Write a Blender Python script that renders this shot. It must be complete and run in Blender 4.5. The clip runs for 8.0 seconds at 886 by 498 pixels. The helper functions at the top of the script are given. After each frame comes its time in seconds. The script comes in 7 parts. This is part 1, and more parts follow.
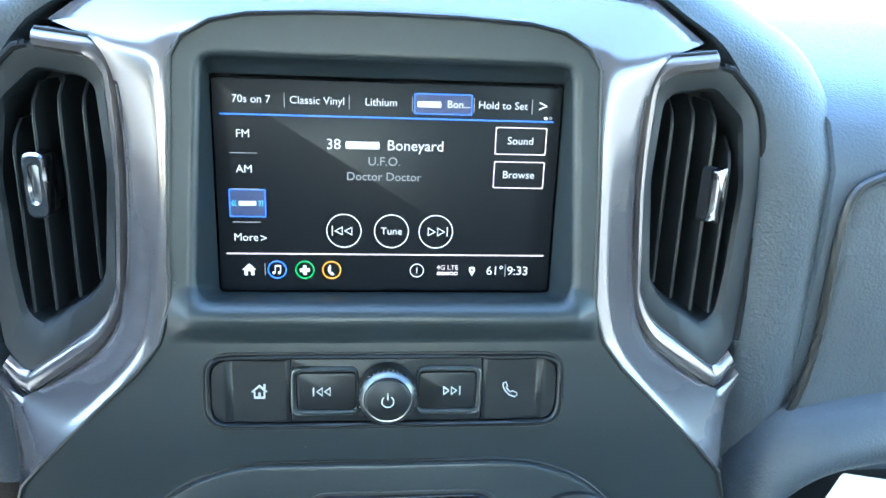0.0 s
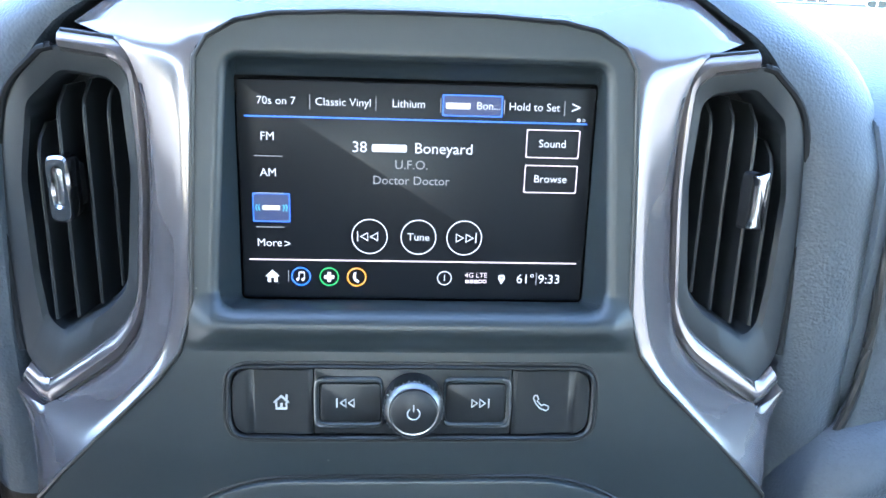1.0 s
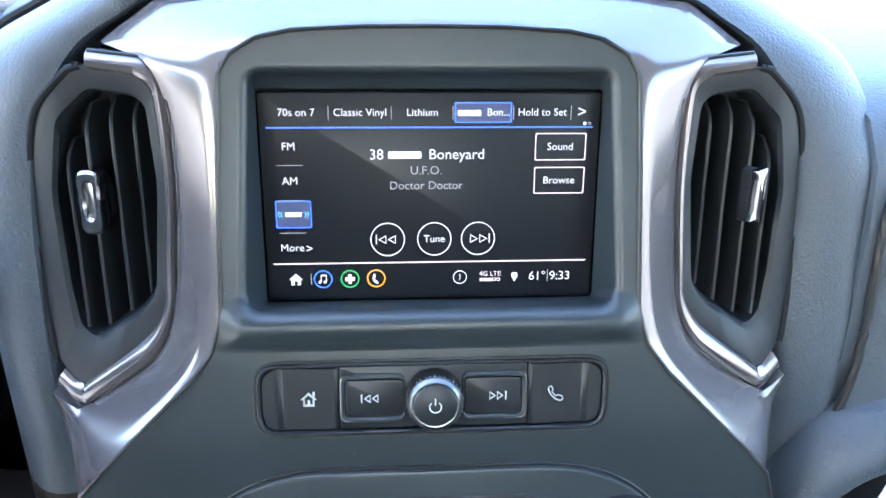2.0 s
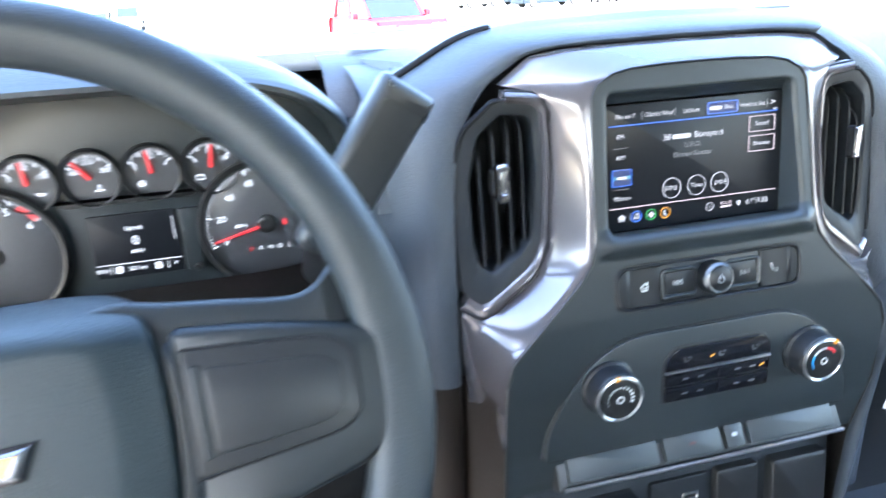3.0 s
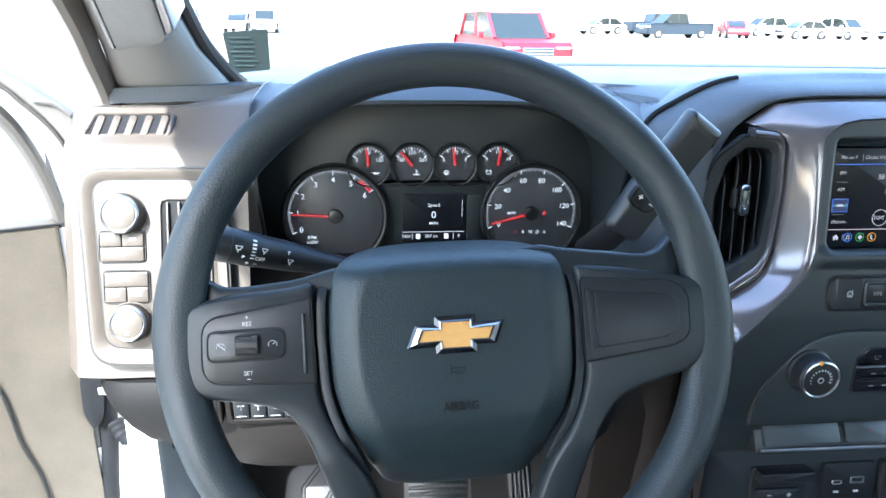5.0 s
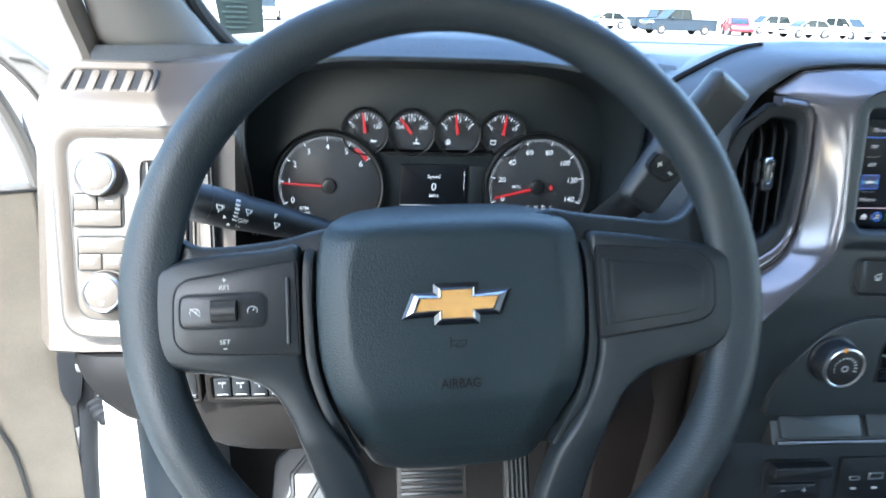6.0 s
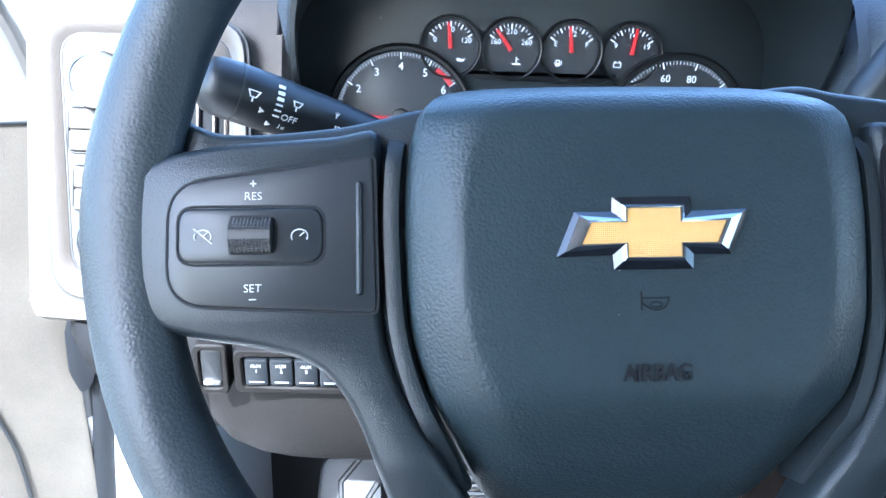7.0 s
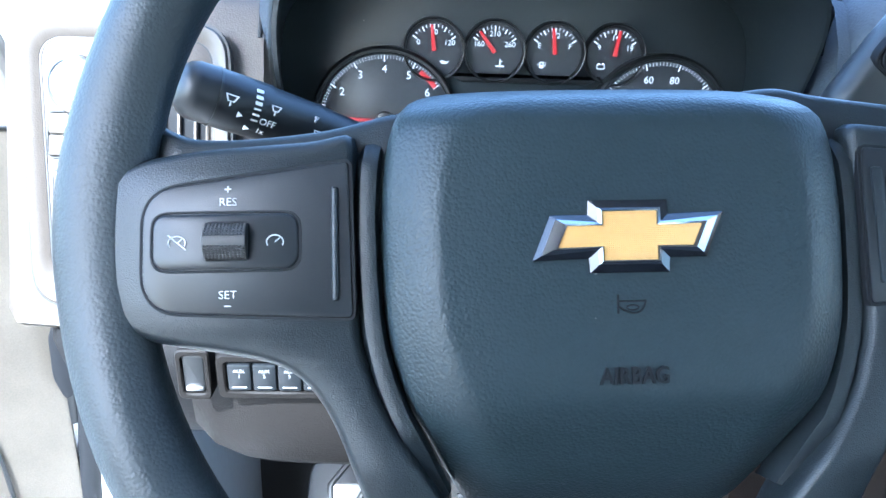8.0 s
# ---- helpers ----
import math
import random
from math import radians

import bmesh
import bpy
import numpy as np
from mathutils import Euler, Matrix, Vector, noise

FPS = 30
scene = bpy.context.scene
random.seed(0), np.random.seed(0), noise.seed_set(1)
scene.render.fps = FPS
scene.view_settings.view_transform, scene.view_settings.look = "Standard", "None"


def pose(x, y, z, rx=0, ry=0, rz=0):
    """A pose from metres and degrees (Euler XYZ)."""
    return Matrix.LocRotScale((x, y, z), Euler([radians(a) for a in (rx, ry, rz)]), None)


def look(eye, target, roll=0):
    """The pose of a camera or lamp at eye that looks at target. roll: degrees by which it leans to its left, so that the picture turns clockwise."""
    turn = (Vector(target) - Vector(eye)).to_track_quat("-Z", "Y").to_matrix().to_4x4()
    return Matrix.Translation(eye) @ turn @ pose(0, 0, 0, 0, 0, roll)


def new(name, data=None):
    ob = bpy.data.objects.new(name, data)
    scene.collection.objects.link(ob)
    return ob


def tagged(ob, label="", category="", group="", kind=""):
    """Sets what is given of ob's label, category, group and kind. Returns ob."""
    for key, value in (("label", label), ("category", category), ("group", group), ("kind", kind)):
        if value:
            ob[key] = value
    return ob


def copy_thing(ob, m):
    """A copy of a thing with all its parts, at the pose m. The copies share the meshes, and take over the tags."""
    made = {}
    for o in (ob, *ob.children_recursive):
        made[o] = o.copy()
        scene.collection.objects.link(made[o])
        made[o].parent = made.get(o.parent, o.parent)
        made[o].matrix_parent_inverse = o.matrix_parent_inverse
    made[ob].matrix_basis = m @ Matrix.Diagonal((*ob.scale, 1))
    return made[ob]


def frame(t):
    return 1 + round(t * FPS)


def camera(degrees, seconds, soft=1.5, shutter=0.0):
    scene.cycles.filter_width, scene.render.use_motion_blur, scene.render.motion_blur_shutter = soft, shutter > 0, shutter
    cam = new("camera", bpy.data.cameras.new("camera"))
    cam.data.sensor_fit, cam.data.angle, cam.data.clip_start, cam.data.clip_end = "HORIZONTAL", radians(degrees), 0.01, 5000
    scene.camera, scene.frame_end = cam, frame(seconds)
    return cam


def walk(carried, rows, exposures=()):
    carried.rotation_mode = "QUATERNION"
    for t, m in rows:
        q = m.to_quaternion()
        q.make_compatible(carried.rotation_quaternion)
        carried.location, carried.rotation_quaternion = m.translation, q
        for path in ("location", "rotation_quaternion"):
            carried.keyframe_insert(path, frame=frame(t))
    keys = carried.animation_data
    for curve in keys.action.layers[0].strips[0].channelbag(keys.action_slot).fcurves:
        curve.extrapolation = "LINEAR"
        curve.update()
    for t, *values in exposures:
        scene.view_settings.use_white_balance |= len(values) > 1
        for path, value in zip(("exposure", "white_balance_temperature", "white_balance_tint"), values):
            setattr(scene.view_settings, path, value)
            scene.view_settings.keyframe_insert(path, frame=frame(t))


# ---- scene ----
cam = camera(64.0, 8.0, 1.5, 0.3)
EXPOSE, SKY, KELVIN = 3.7, 0.15, 5700
PATH = [
    (0, (-0.006, 0.061, 1.562), (0.184, 1.907, 0.816), 2.7),
    (0.5, (-0.005, 0.072, 1.551), (0.15, 1.939, 0.852), 2.4),
    (1, (-0.006, 0.069, 1.552), (0.11, 1.941, 0.858), 2.1),
    (1.2, (-0.007, 0.07, 1.552), (0.108, 1.943, 0.86), 1.9),
    (2.3, (-0.028, 0.036, 1.575), (0.134, 1.894, 0.853), -0.7),
    (2.5, (-0.101, -0.01, 1.594), (0.176, 1.844, 0.898), -1.6),
    (2.8, (-0.245, -0.064, 1.608), (0.202, 1.751, 0.897), -2.4),
    (3, (-0.32, -0.105, 1.599), (0.126, 1.721, 0.917), -3.1),
    (3.3, (-0.4, -0.15, 1.616), (0.009, 1.681, 0.922), -3.2),
    (3.5, (-0.437, -0.175, 1.622), (-0.078, 1.672, 0.942), -2.1),
    (4, (-0.506, -0.226, 1.633), (-0.298, 1.654, 0.982), 0.3),
    (4.5, (-0.508, -0.247, 1.629), (-0.333, 1.645, 1.004), 0.6),
    (4.7, (-0.504, -0.247, 1.628), (-0.322, 1.644, 1.003), 0.6),
    (5.8, (-0.503, -0.24, 1.621), (-0.295, 1.639, 0.97), 1.6),
    (6, (-0.501, -0.209, 1.595), (-0.305, 1.672, 0.944), 2.1),
    (6.3, (-0.503, -0.135, 1.536), (-0.346, 1.744, 0.869), 2.6),
    (6.5, (-0.519, -0.097, 1.513), (-0.377, 1.785, 0.852), 2.7),
    (7, (-0.529, -0.057, 1.502), (-0.464, 1.832, 0.847), 2.2),
    (7.5, (-0.529, -0.056, 1.504), (-0.457, 1.832, 0.848), 2.1),
    (8, (-0.524, -0.056, 1.503), (-0.435, 1.833, 0.852), 2.0),
]
walk(cam, [(t, look(eye, target, roll)) for t, eye, target, roll in PATH], exposures=[(0.0, EXPOSE + 0.80, KELVIN - 450, -4), (0.5, EXPOSE + 0.82, KELVIN - 400, 5), (1.2, EXPOSE + 0.80, KELVIN - 350, 7), (2.5, EXPOSE + 0.76, KELVIN + 50, 10), (3.5, EXPOSE + 0.57, KELVIN + 50, 10), (4.0, EXPOSE + 0.15, KELVIN + 50, 10), (4.5, EXPOSE - 0.25, KELVIN - 50, 8), (6.0, EXPOSE - 0.33, KELVIN - 150, 6), (6.5, EXPOSE - 0.02, KELVIN - 500, 10), (7.0, EXPOSE + 0.09, KELVIN - 700, 8), (8.0, EXPOSE + 0.11, KELVIN - 750, 6)])

# ---- world, sun, exposure ----
SUN = Vector((-0.36, -0.63, 0.68)).normalized()
world = bpy.data.worlds.new("sky")
scene.world = world
world.use_nodes = True
wn = world.node_tree
wn.nodes.clear()
sky = wn.nodes.new("ShaderNodeTexSky")
sky.sky_type = "NISHITA"
sky.sun_disc = False
sky.sun_elevation = math.asin(SUN.z)
sky.sun_rotation = math.atan2(SUN.x, SUN.y)
sky.air_density, sky.dust_density = 1.3, 2.2
bg = wn.nodes.new("ShaderNodeBackground")
bg.inputs["Strength"].default_value = SKY
wout = wn.nodes.new("ShaderNodeOutputWorld")
wn.links.new(sky.outputs[0], bg.inputs[0])
wn.links.new(bg.outputs[0], wout.inputs[0])
sun = new("sun", bpy.data.lights.new("sun", "SUN"))
sun.data.energy, sun.data.angle, sun.data.color = 2.8, radians(0.6), (1.0, 0.93, 0.82)
sun.matrix_world = look(SUN * 30, (0, 0, 0))


# ---- materials ----
def mat(name, base, rough=0.5, metal=0.0, coat=0.0, grain=None, vary=0.12, vscale=9.0, spec=0.5, dust=0.0):
    """A surface with a base colour, soft stains, fine roughness changes and relief. grain: (kind, cells per metre, depth)."""
    m = bpy.data.materials.new(name)
    m.use_nodes = True
    nt = m.node_tree
    p = nt.nodes["Principled BSDF"]
    p.inputs["Metallic"].default_value = metal
    p.inputs["Coat Weight"].default_value = coat
    p.inputs["Coat Roughness"].default_value = 0.06
    p.inputs["Specular IOR Level"].default_value = spec
    co = nt.nodes.new("ShaderNodeTexCoord")
    n1 = nt.nodes.new("ShaderNodeTexNoise")
    n1.inputs["Scale"].default_value = vscale
    n1.inputs["Detail"].default_value = 6
    n2 = nt.nodes.new("ShaderNodeTexNoise")
    n2.inputs["Scale"].default_value = vscale * 30
    n2.inputs["Detail"].default_value = 3
    nt.links.new(co.outputs["Object"], n1.inputs["Vector"])
    nt.links.new(co.outputs["Object"], n2.inputs["Vector"])
    add = nt.nodes.new("ShaderNodeMath")
    add.operation = "MULTIPLY_ADD"
    add.inputs[1].default_value = 0.5
    nt.links.new(n2.outputs["Fac"], add.inputs[0])
    half = nt.nodes.new("ShaderNodeMath")
    half.operation = "MULTIPLY"
    half.inputs[1].default_value = 0.5
    nt.links.new(n1.outputs["Fac"], half.inputs[0])
    nt.links.new(half.outputs[0], add.inputs[2])
    ramp = nt.nodes.new("ShaderNodeMapRange")
    ramp.inputs["From Min"].default_value, ramp.inputs["From Max"].default_value = 0.3, 0.7
    ramp.inputs["To Min"].default_value, ramp.inputs["To Max"].default_value = 1 - vary, 1 + vary
    nt.links.new(add.outputs[0], ramp.inputs["Value"])
    mul = nt.nodes.new("ShaderNodeVectorMath")
    mul.operation = "SCALE"
    mul.inputs[0].default_value = base
    nt.links.new(ramp.outputs[0], mul.inputs["Scale"])
    colour = mul.outputs[0]
    if dust:
        dn = nt.nodes.new("ShaderNodeTexVoronoi")
        dn.inputs["Scale"].default_value = 110
        nt.links.new(co.outputs["Object"], dn.inputs["Vector"])
        dr = nt.nodes.new("ShaderNodeMapRange")
        dr.inputs["From Min"].default_value, dr.inputs["From Max"].default_value = 0.07, 0.03
        dr.inputs["To Max"].default_value = dust
        nt.links.new(dn.outputs["Distance"], dr.inputs["Value"])
        gate = nt.nodes.new("ShaderNodeMath")
        gate.operation = "GREATER_THAN"
        gate.inputs[1].default_value = 0.9
        sep = nt.nodes.new("ShaderNodeSeparateColor")
        nt.links.new(dn.outputs["Color"], sep.inputs[0])
        nt.links.new(sep.outputs[0], gate.inputs[0])
        dm = nt.nodes.new("ShaderNodeMath")
        dm.operation = "MULTIPLY"
        nt.links.new(dr.outputs[0], dm.inputs[0])
        nt.links.new(gate.outputs[0], dm.inputs[1])
        mx = nt.nodes.new("ShaderNodeMix")
        mx.data_type = "RGBA"
        mx.inputs["B"].default_value = (0.3, 0.29, 0.27, 1)
        nt.links.new(dm.outputs[0], mx.inputs["Factor"])
        nt.links.new(colour, mx.inputs["A"])
        colour = mx.outputs["Result"]
    nt.links.new(colour, p.inputs["Base Color"])
    rr = nt.nodes.new("ShaderNodeMapRange")
    rr.inputs["From Min"].default_value, rr.inputs["From Max"].default_value = 0.3, 0.7
    rr.inputs["To Min"].default_value, rr.inputs["To Max"].default_value = max(0.02, rough * 0.85), min(1, rough * 1.15)
    nt.links.new(add.outputs[0], rr.inputs["Value"])
    if metal > 0.3:
        rr.inputs["To Min"].default_value = rr.inputs["To Max"].default_value = rough
    nt.links.new(rr.outputs[0], p.inputs["Roughness"])
    if grain:
        kind, cells, depth = grain
        if kind == "leather":
            tex = nt.nodes.new("ShaderNodeTexVoronoi")
            tex.feature = "SMOOTH_F1"
            tex.inputs["Smoothness"].default_value = 0.35
            warp = nt.nodes.new("ShaderNodeTexNoise")
            warp.inputs["Scale"].default_value = cells * 0.6
            wv = nt.nodes.new("ShaderNodeVectorMath")
            wv.operation = "MULTIPLY_ADD"
            wv.inputs[1].default_value = (0.7 / cells,) * 3
            nt.links.new(co.outputs["Object"], warp.inputs["Vector"])
            nt.links.new(warp.outputs["Color"], wv.inputs[0])
            nt.links.new(co.outputs["Object"], wv.inputs[2])
            nt.links.new(wv.outputs[0], tex.inputs["Vector"])
            out = tex.outputs["Distance"]
        else:
            tex = nt.nodes.new("ShaderNodeTexNoise")
            tex.inputs["Detail"].default_value = 2
            nt.links.new(co.outputs["Object"], tex.inputs["Vector"])
            out = tex.outputs["Fac"]
        tex.inputs["Scale"].default_value = cells
        bump = nt.nodes.new("ShaderNodeBump")
        bump.inputs["Strength"].default_value = 1.0
        bump.inputs["Distance"].default_value = depth
        bump.invert = kind == "leather"
        nt.links.new(out, bump.inputs["Height"])
        nt.links.new(bump.outputs[0], p.inputs["Normal"])
    return m


def glow(name, colour, strength):
    m = bpy.data.materials.new(name)
    m.use_nodes = True
    p = m.node_tree.nodes["Principled BSDF"]
    p.inputs["Base Color"].default_value = (0.02, 0.02, 0.02, 1)
    p.inputs["Emission Color"].default_value = (*colour, 1)
    p.inputs["Emission Strength"].default_value = strength * 0.5 ** EXPOSE
    return m


PAD = mat("soft_dash_pad", (0.040, 0.050, 0.063), 0.50, grain=("leather", 650, 0.00026), vary=0.10, dust=0.15, spec=0.42)
FASCIA = mat("fascia_plastic", (0.0150, 0.0208, 0.0243), 0.40, grain=("fine", 2600, 0.00005), vary=0.10, dust=0.4)
DARK = mat("black_plastic", (0.010, 0.011, 0.012), 0.40, grain=("fine", 2600, 0.00004), vary=0.15)
HOUSING = mat("vent_housing", (0.0120, 0.0150, 0.0185), 0.50, grain=("fine", 2600, 0.00004), vary=0.12, spec=0.3)
GLOSSB = mat("gloss_black", (0.006, 0.007, 0.010), 0.14, vary=0.05)
DEEP = mat("vent_cavity", (0.009, 0.010, 0.012), 0.7, spec=0.15)
TRIM = mat("gloss_grey_trim", (0.135, 0.126, 0.132), 0.19, metal=0.55, coat=0.25, vary=0.04, vscale=5)
CHROME = mat("chrome", (0.33, 0.34, 0.36), 0.16, metal=1.0, vary=0.05)
KNOBM = mat("knob_satin_grey", (0.15, 0.157, 0.165), 0.34, metal=1.0, vary=0.06)
SATIN = mat("satin_silver", (0.5, 0.51, 0.53), 0.28, metal=1.0, vary=0.06)
RIM = mat("wheel_rim_grain", (0.0195, 0.0255, 0.0300), 0.46, grain=("leather", 820, 0.00016), vary=0.08, spec=0.33)
COVER = mat("hub_cover_grain", (0.0135, 0.0215, 0.0260), 0.42, grain=("leather", 820, 0.00020), vary=0.10, dust=0.5, spec=0.27)
SPOKE = mat("spoke_plastic", (0.0098, 0.0135, 0.0165), 0.42, grain=("fine", 1900, 0.00018), vary=0.10, spec=0.35)
BUTTON = mat("button_plastic", (0.0105, 0.0125, 0.0150), 0.40, grain=("fine", 2400, 0.00004), vary=0.10, spec=0.35)
# brown knee plastic; on the arch leg and left flank it stands for shade
KNEE_AND_SHADE = mat("knee_brown_and_shade", (0.0125, 0.0092, 0.0076), 0.60, grain=("leather", 800, 0.00016), vary=0.14, spec=0.16)
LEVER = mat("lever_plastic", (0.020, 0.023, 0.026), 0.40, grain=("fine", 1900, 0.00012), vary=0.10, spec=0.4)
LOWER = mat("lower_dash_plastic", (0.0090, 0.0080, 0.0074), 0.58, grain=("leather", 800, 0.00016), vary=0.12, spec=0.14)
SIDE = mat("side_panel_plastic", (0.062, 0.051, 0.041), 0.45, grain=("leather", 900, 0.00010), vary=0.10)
DOORM = mat("door_card_plastic", (0.074, 0.064, 0.050), 0.55, grain=("leather", 900, 0.00022), vary=0.25, vscale=22)
SEALT = mat("pillar_seal_tan", (0.120, 0.108, 0.095), 0.7, grain=("fine", 700, 0.0002), vary=0.12)
PILLAR = mat("pillar_trim_light_grey", (0.27, 0.265, 0.255), 0.6, grain=("fine", 1400, 0.00008), vary=0.06)
HEADL = mat("headliner_cloth", (0.36, 0.355, 0.34), 0.9, grain=("fine", 900, 0.0003), vary=0.08)
RUBBER = mat("weather_seal_rubber", (0.050, 0.046, 0.041), 0.6, grain=("fine", 600, 0.0002), vary=0.15)
PAINT = mat("white_body_paint", (0.78, 0.79, 0.79), 0.22, coat=0.6, vary=0.03, vscale=3)
SEAT = mat("seat_vinyl", (0.028, 0.026, 0.024), 0.55, grain=("leather", 500, 0.0004), vary=0.15)
CARPET = mat("floor_vinyl", (0.022, 0.022, 0.023), 0.75, grain=("fine", 500, 0.001), vary=0.25)
GOLD = mat("gold_emblem_fill", (0.58, 0.36, 0.125), 0.42, metal=0.25, grain=("fine", 1500, 0.0002), vary=0.08)
WHITE = mat("printed_white", (0.75, 0.75, 0.75), 0.6, vary=0.03)
INK = mat("printed_grey", (0.42, 0.43, 0.44), 0.6, vary=0.05)
REDP = mat("printed_red", (0.55, 0.02, 0.03), 0.5, vary=0.05)
YELLOW = mat("label_yellow", (0.80, 0.55, 0.03), 0.5, vary=0.04)
BLUEP = mat("printed_blue", (0.02, 0.20, 0.45), 0.5, vary=0.05)
INKD = mat("faint_print", (0.16, 0.165, 0.17), 0.6, vary=0.05)
DIAL = mat("dial_face", (0.036, 0.040, 0.046), 0.42, vary=0.12)
GLASSB = mat("screen_glass_black", (0.0065, 0.0080, 0.0110), 0.36, vary=0.03, spec=0.22)
NEEDLE = glow("lit_needle_red", (1.0, 0.03, 0.04), 0.85)
LITW = glow("lit_white", (0.95, 0.95, 1.0), 0.85)
LITP = glow("lit_pink_white", (1.0, 0.82, 0.86), 0.9)
LITG = glow("lit_grey", (0.72, 0.74, 0.78), 0.45)
LITB = glow("lit_blue", (0.05, 0.22, 1.0), 0.95)
LITFILL = glow("lit_blue_fill", (0.01, 0.05, 0.35), 0.30)
LITGR = glow("lit_green", (0.04, 0.65, 0.12), 0.7)
LITOR = glow("lit_orange", (1.0, 0.42, 0.02), 0.95)
HAZ = mat("hazard_red", (0.060, 0.012, 0.012), 0.5, vary=0.05)
LITCY = glow("lit_cyan", (0.15, 0.75, 1.0), 0.9)
DIALW = glow("lit_dial_mark", (0.85, 0.88, 0.92), 1.5)
STICKER = mat("windscreen_sticker", (0.020, 0.034, 0.034), 0.7, vary=0.1, vscale=40)
CONCRETE = mat("lot_concrete", (0.245, 0.222, 0.186), 0.85, grain=("fine", 120, 0.006), vary=0.25, vscale=2.5)
REDCAR = mat("red_car_paint", (0.20, 0.006, 0.014), 0.42, coat=0.15, vary=0.05, vscale=2)
BLUECAR = mat("dark_blue_car_paint", (0.010, 0.018, 0.028), 0.5, vary=0.05, vscale=2)
WHITECAR = mat("white_car_paint", (0.7, 0.7, 0.7), 0.28, coat=0.5, vary=0.03, vscale=2)
GREYCAR = mat("silver_car_paint", (0.35, 0.36, 0.37), 0.28, metal=0.4, coat=0.5, vary=0.04, vscale=2)
CARGLASS = mat("tinted_car_glass", (0.015, 0.02, 0.02), 0.08, vary=0.05, spec=0.6)
TYRE = mat("tyre_rubber", (0.018, 0.018, 0.018), 0.8, vary=0.1)


# ---- mesh builders ----
from mathutils.geometry import tessellate_polygon

def face(x, y, z, tilt=0.0, yaw=0.0):
    """A frame on a surface that faces the driver: u to the right, v up, w out of the surface. tilt: degrees by which the top leans away."""
    a = radians(tilt)
    m = Matrix(((1, 0, 0, 0), (0, math.sin(a), -math.cos(a), 0), (0, math.cos(a), math.sin(a), 0), (0, 0, 0, 1)))
    return Matrix.Translation((x, y, z)) @ Matrix.Rotation(radians(yaw), 4, "Z") @ m


def part(name, bm, material, parent=None, label="", sharp=38, m=None):
    """Links a bmesh as one mesh object, under a thing or a part if given."""
    if m is not None:
        bm.transform(m)
    bmesh.ops.recalc_face_normals(bm, faces=bm.faces[:])
    me = bpy.data.meshes.new(name)
    bm.to_mesh(me)
    bm.free()
    me.materials.append(material)
    for poly in me.polygons:
        poly.use_smooth = len(poly.vertices) < 7
    me.set_sharp_from_angle(angle=radians(sharp))
    ob = new(name, me)
    if parent is not None:
        ob.parent = parent
        if parent.type == "EMPTY":
            ob.matrix_parent_inverse = parent.matrix_basis.inverted()
    if label:
        ob["label"] = label
    return ob


def thing(name, place, label, category, group="", kind=""):
    ob = new(name)
    ob.empty_display_size = 0.05
    ob.matrix_basis = Matrix.Translation(place)
    return tagged(ob, label, category, group, kind)


def loft(rings, closed=True, cap_a=False, cap_b=False, bm=None):
    """Joins rows of points, all of one length, by faces."""
    bm = bm or bmesh.new()
    rows = [[bm.verts.new(p) for p in ring] for ring in rings]
    n = len(rows[0])
    for a, b in zip(rows, rows[1:]):
        for i in range(n if closed else n - 1):
            j = (i + 1) % n
            bm.faces.new((a[i], a[j], b[j], b[i]))
    if cap_a:
        bm.faces.new(rows[0])
    if cap_b:
        bm.faces.new(rows[-1])
    return bm


def rounded(points, radius, seg=4):
    """A closed outline with its corners rounded. radius: one for all, or one for each corner."""
    out = []
    n = len(points)
    for i, p in enumerate(points):
        r = radius[i] if isinstance(radius, (list, tuple)) else radius
        p, a, b = Vector(p[:2]), Vector(points[i - 1][:2]), Vector(points[(i + 1) % n][:2])
        da, db = a - p, b - p
        r2 = min(r, da.length * 0.49, db.length * 0.49)
        if r2 < 1e-5:
            out.append(p)
            continue
        s, e = p + da.normalized() * r2, p + db.normalized() * r2
        for k in range(seg + 1):
            t = k / seg
            out.append(s * (1 - t) ** 2 + p * 2 * t * (1 - t) + e * t * t)
    return out


def rrect(w, h, r, cx=0.0, cy=0.0, seg=4):
    return rounded([(cx - w / 2, cy - h / 2), (cx + w / 2, cy - h / 2), (cx + w / 2, cy + h / 2), (cx - w / 2, cy + h / 2)], r, seg)


def circle(r, n=32, cx=0.0, cy=0.0):
    return [Vector((cx + r * math.cos(2 * math.pi * k / n), cy + r * math.sin(2 * math.pi * k / n))) for k in range(n)]


def inset(poly, d):
    """The outline drawn in by d (counter-clockwise outlines)."""
    area = sum(a.x * b.y - b.x * a.y for a, b in zip(poly, poly[1:] + poly[:1]))
    s = 1 if area > 0 else -1
    out = []
    n = len(poly)
    for i, p in enumerate(poly):
        a, b = (p - poly[i - 1]), (poly[(i + 1) % n] - p)
        if a.length < 1e-7 or b.length < 1e-7:
            out.append(p.copy())
            continue
        na, nb = Vector((-a.y, a.x)).normalized(), Vector((-b.y, b.x)).normalized()
        k = na + nb
        k = k / max(k.length_squared / 2, 0.6) if k.length > 1e-6 else na
        out.append(p + s * d * k)
    return out


